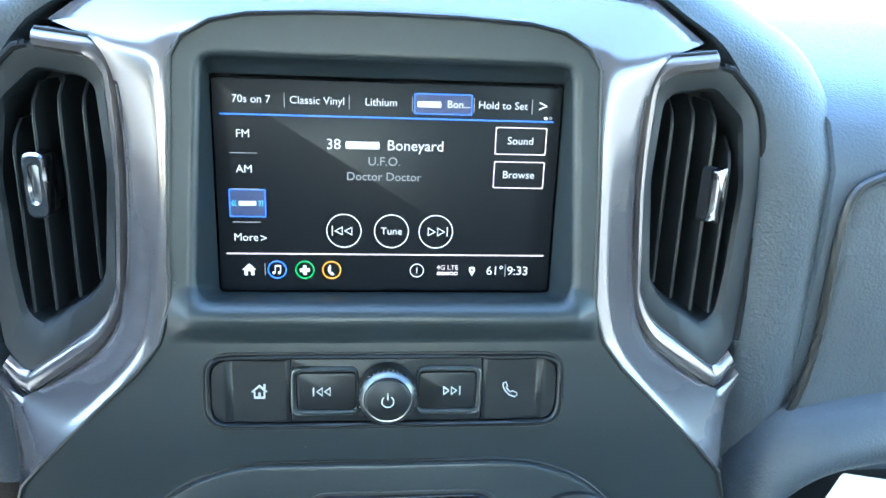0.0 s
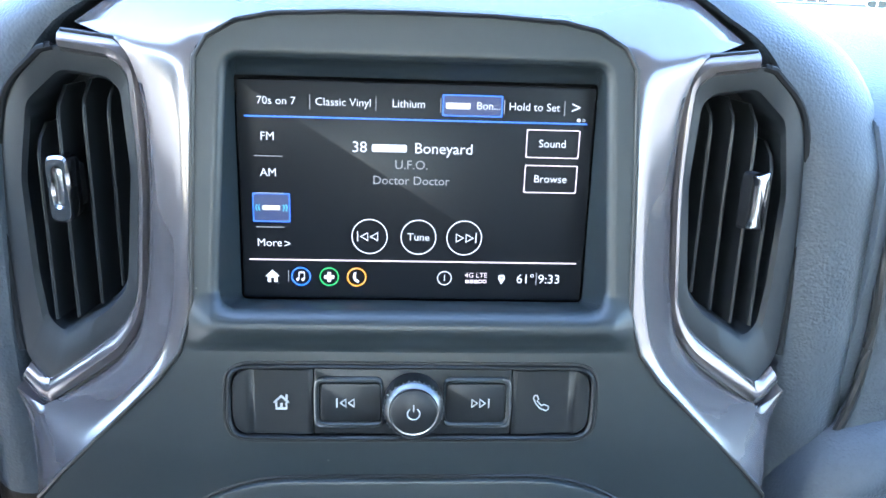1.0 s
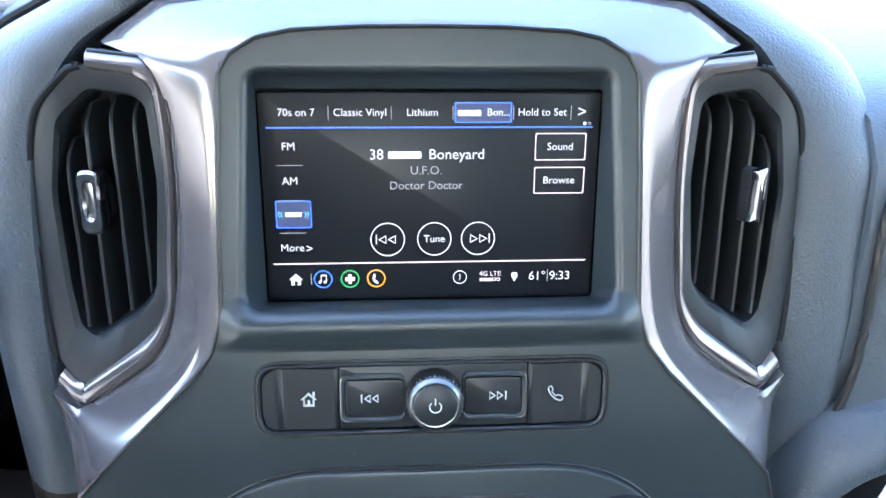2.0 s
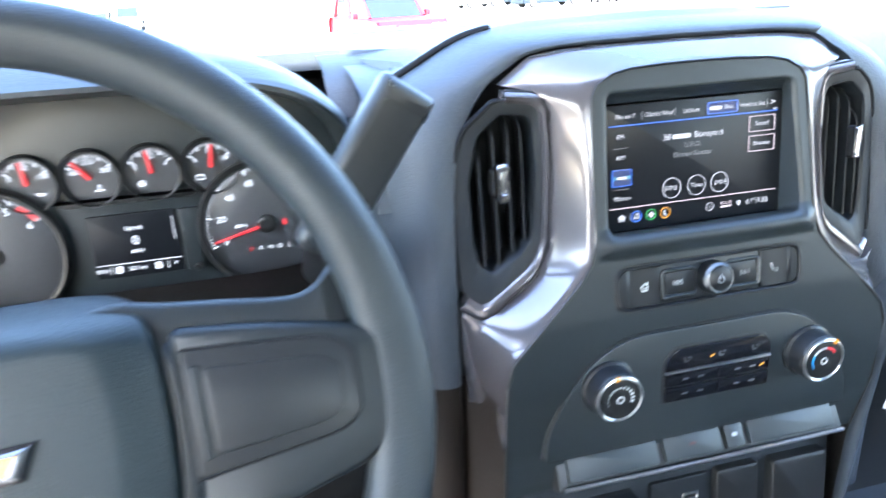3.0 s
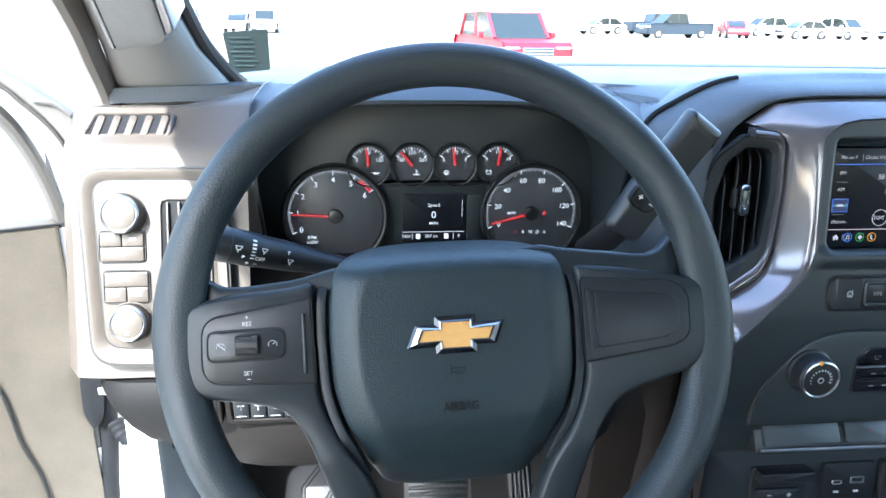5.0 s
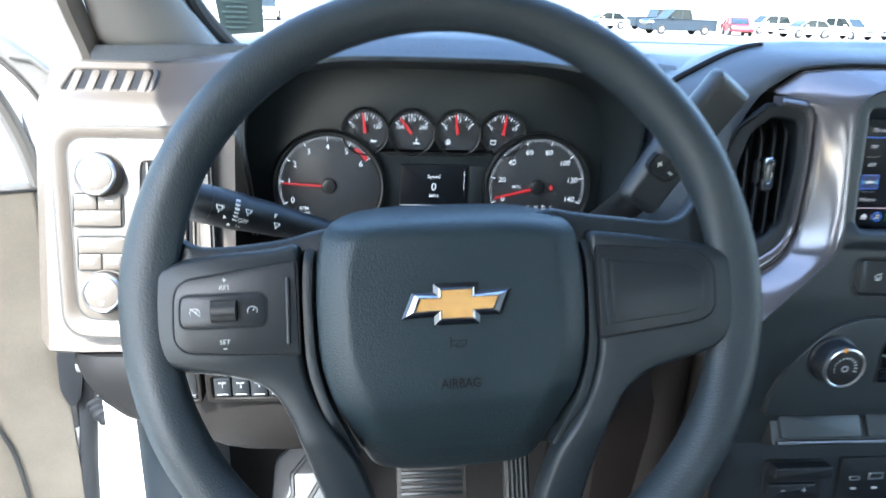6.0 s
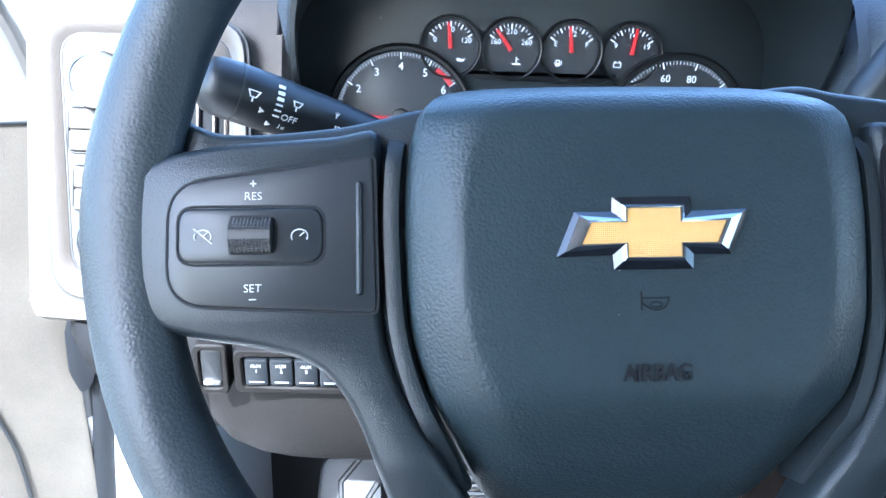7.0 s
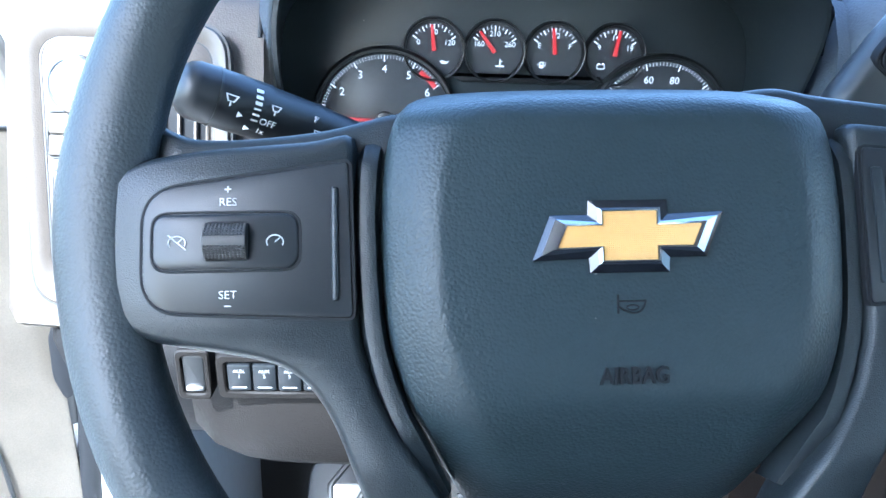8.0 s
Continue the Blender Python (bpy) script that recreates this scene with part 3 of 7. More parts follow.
# instrument binnacle
def arch(cx, z0, a, b, y, power=4.0, n=41, low=None, lean=0.0, flare=0.0):
    depth = y
    out = []
    if low is not None:
        out.append((cx + a, y, low))
    for k in range(n):
        t = math.pi * k / (n - 1)
        c, s = math.cos(t), math.sin(t)
        out.append((cx + a * math.copysign(abs(c) ** (2 / power), c), y, z0 + b * abs(s) ** (2 / power)))
    if low is not None:
        out.append((cx - a, y, low))
    return [(px + flare * max(0.0, (px - cx) / a), depth + lean * max(0.0, 1.53 - max(pz, 1.36)), pz) for px, _, pz in out]


CX = -0.4475
# inner face and lip are the hood's own pad; darker FASCIA paints their shade
lining = [arch(CX, 1.42, 0.184, 0.112, 0.532, low=1.335, flare=0.006), arch(CX, 1.42, 0.177, 0.122, 0.46, low=1.335, lean=0.35, flare=0.014), arch(CX, 1.42, 0.1685, 0.1285, 0.402, low=1.30, lean=0.6, flare=0.026), arch(CX, 1.42, 0.169, 0.130, 0.398, low=1.30, lean=0.6, flare=0.027),
          arch(CX, 1.42, 0.172, 0.1335, 0.398, low=1.30, lean=0.6, flare=0.026), arch(CX, 1.42, 0.175, 0.136, 0.404, low=1.30, lean=0.6, flare=0.025)]
sheet("binnacle_lining", lining, FASCIA, dash)
rows = [lining[-1], arch(CX, 1.42, 0.186, 0.147, 0.425, 3.4, low=1.22, lean=0.55, flare=0.017), arch(CX, 1.42, 0.195, 0.152, 0.455, 3.0, low=1.22, lean=0.42, flare=0.011),
        arch(CX, 1.42, 0.200, 0.154, 0.50, 2.8, low=1.22, lean=0.25, flare=0.007), arch(CX, 1.42, 0.203, 0.149, 0.56, 2.8, low=1.22), arch(CX, 1.42, 0.205, 0.138, 0.66, 2.8, low=1.22), arch(CX, 1.42, 0.205, 0.118, 0.80, 2.8, low=1.22)]
sheet("binnacle_hood", rows, PAD, dash)

# left end of the dashboard with the side panel
PROFILE = [(0.46, 1.276), (0.40, 1.282), (0.388, 1.290), (0.392, 1.300), (0.412, 1.375), (0.440, 1.478), (0.448, 1.497), (0.459, 1.507), (0.476, 1.513), (0.497, 1.536), (0.512, 1.541), (0.60, 1.548), (0.70, 1.545)]
rows = []
for x, back, drop in ((-0.815, 0.09, 0.03), (-0.812, 0.05, 0.012), (-0.803, 0.02, 0.004), (-0.79, 0.004, 0.0), (-0.76, 0.0, 0), (-0.70, 0.0, 0), (-0.65, 0.0, 0), (-0.625, 0.0, 0)):
    fall = min(1.0, max(0.0, (-0.635 - x) / 0.06))
    rows.append([(x, y + back * (0.4 + 0.6 * min(1, max(0, (1.56 - z) / 0.1))), z - drop * (1 if z > 1.4 else -1) - 0.32 * fall * max(0.0, y - 0.490)) for y, z in PROFILE])
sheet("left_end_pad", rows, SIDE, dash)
sheet("left_top_pad", [[(x, y, z) for y, z in PROFILE if z > 1.40 and y < 0.52] for x in (-0.6265, -0.623, -0.620)], PAD, dash)
sheet("left_top_pad", [[(x, y, z) for y, z in PROFILE if y > 0.455 and z > 1.506] for x in (-0.6265, -0.615, -0.606)], PAD, dash)
sheet("left_top_pad", [[(x, y, z - 0.0005) for y, z in PROFILE if y > 0.505] + [(x, 0.90, 1.535)] for x in (-0.6265, -0.60, -0.57, -0.54)], PAD, dash)
part("pad_seam", tube([(-0.6275, y - 0.0004, z + 0.0004) for y, z in PROFILE if z > 1.43], 0.0012, 6), DARK, dash)
# rounded lower end under the side panel, coloured darker for the shadow cast there
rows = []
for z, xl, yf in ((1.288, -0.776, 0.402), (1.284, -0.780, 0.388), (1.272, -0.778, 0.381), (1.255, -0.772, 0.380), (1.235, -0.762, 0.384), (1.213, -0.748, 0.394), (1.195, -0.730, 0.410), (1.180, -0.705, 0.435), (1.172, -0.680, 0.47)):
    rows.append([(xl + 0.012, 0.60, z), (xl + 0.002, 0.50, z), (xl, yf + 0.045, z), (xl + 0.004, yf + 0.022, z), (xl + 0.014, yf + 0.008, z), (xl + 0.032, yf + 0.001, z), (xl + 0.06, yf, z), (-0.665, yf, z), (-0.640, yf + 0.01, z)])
sheet("left_lower_end", rows, mat("lower_end_shadow_grey", (0.009, 0.009, 0.0095), 0.58, grain=("leather", 900, 0.00014), spec=0.14), dash)
# knee panel and lower dash
rows = []
for x in [-0.672 + 0.02 * k for k in range(21)] + [-0.262]:
    c = 0.045 * (abs(x + 0.467) / 0.205) ** 8
    rows.append([(x, y + c, z) for y, z in ((0.50, 1.375), (0.44, 1.362), (0.40, 1.345), (0.362, 1.325), (0.340, 1.305), (0.330, 1.285), (0.328, 1.25), (0.334, 1.222), (0.348, 1.210), (0.40, 1.200), (0.55, 1.19))])
sheet("knee_panel", rows, LOWER, dash)
rows = []
for z, y in ((1.268, 0.440), (1.262, 0.412), (1.250, 0.399), (1.225, 0.393), (1.18, 0.394), (1.10, 0.402), (1.00, 0.42), (0.86, 0.45)):
    rows.append([(x, y + 0.05 * max(0.0, (-0.262 - x) / 0.03) ** 2 + 0.02 * max(0.0, (x + 0.205) / 0.02) ** 2, z) for x in (-0.300, -0.290, -0.280, -0.270, -0.255, -0.235, -0.215, -0.200, -0.190)])
sheet("knee_bolster", rows, KNEE_AND_SHADE, dash)

# passenger side
PP = [(1.00, 1.531), (0.75, 1.539), (0.62, 1.538), (0.55, 1.532), (0.49, 1.522), (0.455, 1.5145), (0.435, 1.508), (0.420, 1.496), (0.410, 1.475), (0.405, 1.44), (0.404, 1.37), (0.410, 1.335), (0.425, 1.32), (0.47, 1.31)]
rows = []
for x in [0.150, 0.185, 0.205, 0.222, 0.229, 0.24, 0.26, 0.30, 0.36, 0.45, 0.55, 0.65, 0.75, 0.84]:
    pull = 0.0255 if x > 0.21 else -0.03
    rows.append([(x, y - pull * min(1.0, max(0.0, (1.522 - z) / 0.03)) * (y < 0.5), z) for y, z in PP])
sheet("passenger_pad", rows, PAD, dash)
pm = face(0, 0.381, 1.405, 4)
part("upper_compartment_door", plate(rounded([(0.222, -0.105), (0.80, -0.105), (0.80, 0.070), (0.262, 0.070), (0.2315, 0.058), (0.2325, -0.02)], [0.01, 0.02, 0.02, 0.03, 0.014, 0.02], 6), -0.03, 0.0035, 0.003, pm), PAD, dash, "textured upper glove compartment door")
gm = face(0, 0.356, 1.24, -4)
roll_out = resample(rounded([(0.180, -0.24), (0.80, -0.24), (0.80, 0.112), (0.272, 0.112), (0.212, 0.098), (0.190, 0.055)], [0.02, 0.03, 0.03, 0.03, 0.03, 0.04], 6), 180)
roll_in = resample(rounded([(0.206, -0.215), (0.77, -0.215), (0.77, 0.072), (0.285, 0.072), (0.238, 0.062), (0.214, 0.028)], [0.02, 0.03, 0.03, 0.03, 0.03, 0.03], 6), 180)
rows = [[(p.x, p.y, -0.08) for p in roll_out]]
for k in range(11):
    t = k / 10
    rows.append([(p.x + (q.x - p.x) * t, p.y + (q.y - p.y) * t, -0.026 + 0.026 * math.sin(math.pi * (0.04 + 0.92 * t)) ** 0.6) for p, q in zip(roll_out, roll_in)])
rows.append([(q.x, q.y, -0.075) for q in roll_in])
part("glovebox_door", loft(rows), PAD, dash, "rounded lower glove compartment surround", m=gm)
part("glovebox_recess", plate([Vector(p) for p in roll_in], -0.082, -0.066, 0.0, gm), DARK, dash)

seam_r = smooth_line([(0.330, 0.3815, 1.4765), (0.268, 0.3815, 1.4765), (0.242, 0.3805, 1.472), (0.2300, 0.3795, 1.461), (0.2285, 0.3780, 1.430), (0.2300, 0.3765, 1.385), (0.2275, 0.3755, 1.353), (0.2200, 0.377, 1.322), (0.2140, 0.380, 1.30)], 40)
part("pad_seam", tube(seam_r, 0.0024, 8), DARK, dash, "dark shut line")
tag = thing("warning_label", (0.29, 0.375, 1.20), "white and yellow paper warning label hanging in the glovebox recess", "label")
tm = face(0.2580, 0.3640, 1.3050, -4, 4) @ Matrix.Rotation(radians(-14), 4, "Z")
part("paper", plate(rrect(0.085, 0.115, 0.003, 0.0425, -0.0575), -0.0004, 0.0004, m=tm), WHITE, tag)
part("yellow_band", plate(rrect(0.084, 0.016, 0.001, 0.0425, -0.045), 0.0004, 0.0008, m=tm), YELLOW, tag)
words("WARNING", 0.012, DARK, tag, tm @ Matrix.Translation((0.047, -0.045, 0.0012)))
part("warning_triangle", plate([Vector((0.005, -0.050)), Vector((0.015, -0.050)), Vector((0.010, -0.0405))], 0.0008, 0.0012, m=tm), DARK, tag)
for k in range(8):
    bar(0.040 - 0.003 * (k % 3), -0.060 - 0.0062 * k, 0.072 - 0.006 * (k % 3), 0.0024, INK, tag, tm, "print_line", 0.0006)

# ---- centre stack ----
stack = thing("centre_stack", (0, 0.36, 1.2), "matte charcoal centre stack framed by glossy grey trim", "centre console")
BEZEL = [(0.0, 1.5418), (-0.030, 1.5415), (-0.059, 1.5400), (-0.0735, 1.5370), (-0.0850, 1.5305), (-0.0900, 1.5225), (-0.0922, 1.4810), (-0.0938, 1.4210), (-0.0990, 1.4035), (-0.1090, 1.3905), (-0.1530, 1.3470), (-0.1640, 1.3345), (-0.1690, 1.3180), (-0.1705, 1.26), (-0.1680, 1.205)]
def bezel_x(z):
    """Half width of the fascia at a height."""
    low = [(-x, y) for x, y in BEZEL if y < 1.45]
    for (xa, za), (xb, zb) in zip(low, low[1:]):
        if zb <= z <= za:
            return xa + (xb - xa) * (za - z) / max(1e-6, za - zb)
    return low[0][0] if z > 1.4 else low[-1][0]


def lip_y(x, z):
    """The fascia's face, with the rolled lip under the screen."""
    edge = min(1.0, max(0.0, (0.097 - abs(x)) / 0.012))
    return fascia_y(z) - 0.0065 * edge * max(0.0, math.cos(min(1.0, abs(z - 1.4165) / 0.0125) * math.pi / 2)) ** 1.5


def dense_edges(poly, k=5):
    return [a.lerp(b, j / k) for a, b in zip(poly, poly[1:] + poly[:1]) for j in range(k)]


ZCUT = 1.4035
upper = [Vector(p) for p in BEZEL if p[1] >= ZCUT - 1e-6]
upper = upper + [Vector((0.0, ZCUT))] + [Vector((-p.x, p.y)) for p in reversed(upper[1:])]
hole = rounded([(0.0, 1.5265), (-0.0815, 1.5265), (-0.0875, 1.4180), (0.0875, 1.4180), (0.0815, 1.5265)], [0, 0.010, 0.014, 0.014, 0.010], 6)
h = dense_edges([Vector(p) for p in hole])
# the outline's points lie on rays from the opening's middle through the opening's points
mid = Vector((0.0, 1.470))
o = []
for p in h:
    d = (p - mid).normalized()
    best = 1.0
    for a, b in zip(upper, upper[1:] + upper[:1]):
        den = d.x * (b.y - a.y) - d.y * (b.x - a.x)
        if abs(den) > 1e-9:
            t = ((a.x - mid.x) * (b.y - a.y) - (a.y - mid.y) * (b.x - a.x)) / den
            s = ((a.x - mid.x) * d.y - (a.y - mid.y) * d.x) / den
            if t > 0 and -1e-4 <= s <= 1.0001:
                best = t if best == 1.0 else min(best, t)
    o.append(mid + d * best)
rows = []
for s in (0.0, 0.08, 0.2, 0.35, 0.5, 0.65, 0.8, 0.93):
    rows.append([(p.x, lip_y(p.x, p.y), p.y) for p in (a.lerp(b, s) for a, b in zip(o, h))])
for k in range(7):
    a = radians(15 * k)
    rows.append([(p.x, lip_y(p.x, p.y) + 0.0042 * (1 - math.cos(a)), p.y) for p in inset(h, 0.0042 * math.sin(a))])


def glass_y(z):
    return 0.3715 + 0.10 * (z - 1.4985)


hb = dense_edges(rounded([(0.0, 1.5150), (-0.0768, 1.5150), (-0.0772, 1.4175), (0.0772, 1.4175), (0.0768, 1.5150)], [0, 0.002, 0.003, 0.003, 0.002], 6))
rows.append([(p.x, glass_y(p.y) + 0.0005, p.y) for p in hb])
bm = loft(rows)
RZ, RW, RH = 1.381, 0.0785, 0.0156
zs = [ZCUT - (ZCUT - RZ - RH) * k / 3 for k in range(4)] + [RZ + RH - 2 * RH * k / 6 for k in range(1, 7)] + [RZ - RH - (RZ - RH - 1.205) * k / 30 for k in range(1, 31)]
low = []
for z in zs:
    w = bezel_x(z)
    xs = [-w + (w - RW) * j / 6 for j in range(6)] + [-RW + 2 * RW * j / 12 for j in range(13)] + [RW + (w - RW) * j / 6 for j in range(1, 7)]
    low.append([bm.verts.new((x, lip_y(x, z), z)) for x in xs])
for k, (ra, rb) in enumerate(zip(low, low[1:])):
    for j in range(len(ra) - 1):
        if not (3 <= k < 9 and 6 <= j < 18):
            bm.faces.new((ra[j], ra[j + 1], rb[j + 1], rb[j]))
part("fascia", bm, FASCIA, stack, sharp=60)
half = [Vector(p) for p in BEZEL]
edge_line = [(-p.x, fascia_y(p.y) - 0.0002, p.y) for p in reversed(half)] + [(p.x, fascia_y(p.y) - 0.0002, p.y) for p in half[1:]]
part("fascia_seam", tube(edge_line, 0.0011, 8), DARK, stack, "dark shut line")

TRIM_IN = [(0, 1.5418), (-0.059, 1.5400), (-0.0735, 1.5370), (-0.0850, 1.5305), (-0.0885, 1.5265), (-0.0905, 1.5200), (-0.0909, 1.513), (-0.0922, 1.4810), (-0.0938, 1.4210), (-0.0990, 1.4035), (-0.1090, 1.3905), (-0.1480, 1.352), (-0.1600, 1.340), (-0.1680, 1.3180), (-0.1700, 1.295), (-0.1700, 1.275), (-0.1695, 1.258)]
TRIM_OUT = [(0, 0.4015, 1.5560), (-0.060, 0.4015, 1.5555), (-0.095, 0.4015, 1.5545), (-0.1225, 0.4010, 1.5510), (-0.149, 0.3975, 1.5325), (-0.1245, 0.381, 1.5265), (-0.1170, 0.379, 1.5190), (-0.1160, 0.377, 1.473), (-0.1215, 0.371, 1.4075), (-0.1310, 0.369, 1.3890), (-0.1400, 0.369, 1.381), (-0.1760, 0.371, 1.3550), (-0.1895, 0.374, 1.3660), (-0.1880, 0.383, 1.330), (-0.1865, 0.386, 1.300), (-0.1850, 0.387, 1.275), (-0.1740, 0.362, 1.254)]
def eased(grid, keep, times):
    """Smooths a grid of points along its length, leaving the first and last few of each row."""
    for _ in range(times):
        grid = [grid[0]] + [[p if j < keep[0] or j >= len(row) - keep[1] else (a[j] + 2 * p + b[j]) / 4 for j, p in enumerate(row)] for a, row, b in zip(grid, grid[1:], grid[2:])] + [grid[-1]]
    return grid


a3 = [Vector((x, fascia_y(z), z)) for x, z in TRIM_IN]
b3 = [Vector(p) for p in TRIM_OUT]
def even(points, n):
    """n points at even steps along an open line."""
    lens = [0.0]
    for a, b in zip(points, points[1:]):
        lens.append(lens[-1] + (b - a).length)
    out = []
    for k in range(n):
        d = lens[-1] * k / (n - 1)
        i = max(0, min(len(points) - 2, sum(1 for v in lens[1:] if v <= d)))
        out.append(points[i].lerp(points[i + 1], min(1.0, (d - lens[i]) / max(1e-9, lens[i + 1] - lens[i]))))
    return out


LEG = 11
pairs = [(a3[i].lerp(a3[i + 1], k / 8), b3[i].lerp(b3[i + 1], k / 8), 0.0026) for i in range(LEG) for k in range(8)]
pairs += [(p, q, 0.0016) for p, q in zip(even(a3[LEG:], 44), even(b3[LEG:], 44))]
grid = []
for p, q, swell in pairs:
    row = [p + Vector((0, 0.012, 0)), p + Vector((0, 0.0016, 0))]
    for j in range(11):
        s = 0.010 + 0.98 * j / 10
        row.append(p.lerp(q, s) + Vector((0, -swell * (1 - (2 * s - 1) ** 6), 0)))
    row.append(q + Vector((0, 0.012, 0)))
    grid.append(row)
grid = eased(grid, (3, 2), 60)
for side in (1, -1):
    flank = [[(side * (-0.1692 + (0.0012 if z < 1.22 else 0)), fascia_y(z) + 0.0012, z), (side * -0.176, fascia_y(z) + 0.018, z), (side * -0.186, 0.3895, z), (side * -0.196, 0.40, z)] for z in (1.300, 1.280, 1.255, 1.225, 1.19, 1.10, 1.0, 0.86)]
    # left flank browner than the right: shade and tan bounce put into its colour
    sheet("console_flank", flank, KNEE_AND_SHADE if side == 1 else LOWER, stack)
    sheet("gloss_trim", [[(side * v.x, v.y, v.z) for v in row] for row in grid], TRIM, stack, "glossy metallic grey trim" if side == 1 else "", 50)


# ---- air vents ----
def vent(side):
    ob = thing("air_vent", (side * 0.155, 0.39, 1.45), "black slatted air vent with chrome tab and gloss grey surround", "air vent", "centre air vents")
    flip = Matrix.Scale(side * -1, 4, (1, 0, 0))
    vy = lambda x, z: 0.3765 + 0.10 * (z - 1.45) + 0.16 * max(0.0, -0.155 - x) + 0.42 * max(0.0, -0.168 - x)
    V2 = rounded([(-0.1520, 1.5120), (-0.1330, 1.5095), (-0.1290, 1.5050), (-0.1272, 1.470), (-0.1325, 1.4190), (-0.1400, 1.4090), (-0.1640, 1.3930), (-0.1725, 1.3985), (-0.1755, 1.42), (-0.1762, 1.464), (-0.1685, 1.498)], 0.003, 3)
    # bright surround along the inner and lower sides only
    PA = rounded([(-0.1495, 1.5298), (-0.1245, 1.5270), (-0.1170, 1.5190), (-0.1160, 1.473), (-0.1215, 1.4080), (-0.1310, 1.3890), (-0.1760, 1.3550), (-0.1895, 1.3660)], [0, 0.006, 0.006, 0.02, 0.012, 0.012, 0.006, 0], 5)
    PB = rounded([(-0.1495, 1.5213), (-0.1290, 1.5185), (-0.1235, 1.5125), (-0.1215, 1.473), (-0.1265, 1.4130), (-0.1345, 1.3985), (-0.1740, 1.3690), (-0.1835, 1.3755)], [0, 0.005, 0.005, 0.02, 0.010, 0.010, 0.005, 0], 5)
    rows = []
    for u, v in zip(PA, PB):
        rows.append([(u.x, vy(u.x, u.y) + 0.012, u.y)] + [(p.x, vy(p.x, p.y) + dy, p.y) for p, dy in ((u, -0.001), (u.lerp(v, 0.18), -0.0030), (u.lerp(v, 0.45), -0.0042), (u.lerp(v, 0.75), -0.0034), (v, -0.0005), (v, 0.012))])
    part("surround", loft(rows, cap_a=True, cap_b=True), TRIM, ob, "glossy grey surround", m=flip)
    part("surround_seam", tube([(p.x + (0.0006 if p.x > -0.17 else 0), vy(p.x, p.y) - 0.0006, p.y) for p in PA], 0.0010, 8), DARK, ob, m=flip)
    VH = rounded([(-0.1555, 1.5238), (-0.1288, 1.5188), (-0.1233, 1.5127), (-0.1213, 1.473), (-0.1263, 1.4128), (-0.1343, 1.3983), (-0.1740, 1.3688), (-0.1870, 1.3780), (-0.1892, 1.42), (-0.1882, 1.470), (-0.1790, 1.503)], [0.003, 0.003, 0.003, 0.01, 0.006, 0.006, 0.004, 0.006, 0.02, 0.02, 0.01], 3)
    n = 120
    b, c = resample(VH, n), resample(V2, n)
    r2 = [[(p.x, vy(p.x, p.y) + 0.012, p.y) for p in b], [(p.x, vy(p.x, p.y) + 0.0006, p.y) for p in b], [(p.x, vy(p.x, p.y) + 0.0004, p.y) for p in (u.lerp(v, 0.12) for u, v in zip(b, c))],
          [(p.x, vy(p.x, p.y) + 0.0030, p.y) for p in (u.lerp(v, 0.85) for u, v in zip(b, c))], [(p.x, vy(p.x, p.y) + 0.006, p.y) for p in c], [(p.x, vy(p.x, p.y) + 0.045, p.y) for p in c]]
    part("housing", loft(r2, cap_b=True), HOUSING, ob, m=flip)
    outer = [p for p in b if p.x < -0.150 - 0.32 * max(0.0, 1.5215 - p.y) * 0.55 and p.y > 1.379]
    outer.sort(key=lambda p: p.y)
    # dark tube stands for the shaded gap between housing and pad
    part("gap_seal", tube([(p.x - 0.0014, vy(p.x, p.y) + 0.0012, p.y) for p in outer], 0.0019, 8), DEEP, ob, m=flip)
    part("cavity", loft([[(p.x, vy(p.x, p.y) + 0.030, p.y) for p in inset(c, 0.0005)], [(p.x, vy(p.x, p.y) + 0.032, p.y) for p in inset(c, 0.0005)]], cap_a=True), DEEP, ob, m=flip)
    for x, top, bot in ((-0.1685, 1.488, 1.398), (-0.1575, 1.505, 1.400), (-0.1460, 1.508, 1.407), (-0.1355, 1.507, 1.416)):
        prof = []
        for z in [bot + (top - bot) * k / 14 for k in range(15)]:
            e = min(1, (top - z) / 0.010) ** 0.5
            y0 = vy(x, z) + 0.007 + 0.010 * (1 - e)
            prof.append((y0, z))
        rows = []
        for y0, z in prof:
            rows.append([(x - 0.0008, y0 + 0.0006, z), (x, y0, z), (x + 0.0008, y0 + 0.0006, z), (x + 0.0045, y0 + 0.021, z), (x + 0.0030, y0 + 0.021, z)])
        part("slat", loft(rows, cap_a=True, cap_b=True), BUTTON, ob, m=flip)
    tmx = face(-0.1545, 0.378, 1.4635, 4)
    if side == 1:
        tmx = face(-0.1560, 0.378, 1.4635, 4) @ Matrix.Rotation(radians(-22), 4, "Y")
        bone = rounded([(-0.0046, 0.0142), (0.0040, 0.0126), (0.0024, 0.0086), (0.0024, -0.0086), (0.0040, -0.0122), (-0.0046, -0.0142), (-0.0024, -0.0086), (-0.0024, 0.0086)], 0.0012, 3)
        part("tab", plate(bone, 0.0016, 0.0050, 0.0010, tmx), CHROME, ob, "chrome sliding tab", m=flip)
        part("tab_carrier", plate(rrect(0.0072, 0.0270, 0.003, 0.0, 0), -0.004, 0.0019, 0.001, tmx), DEEP, ob, m=flip)
        return ob
    part("tab", band(rrect(0.0098, 0.0295, 0.004, 0, 0), rrect(0.0036, 0.0165, 0.0015, 0.0, 0.001), -0.006, 0.0055, 48, 0.0012, tmx), CHROME, ob, "chrome sliding tab", m=flip)
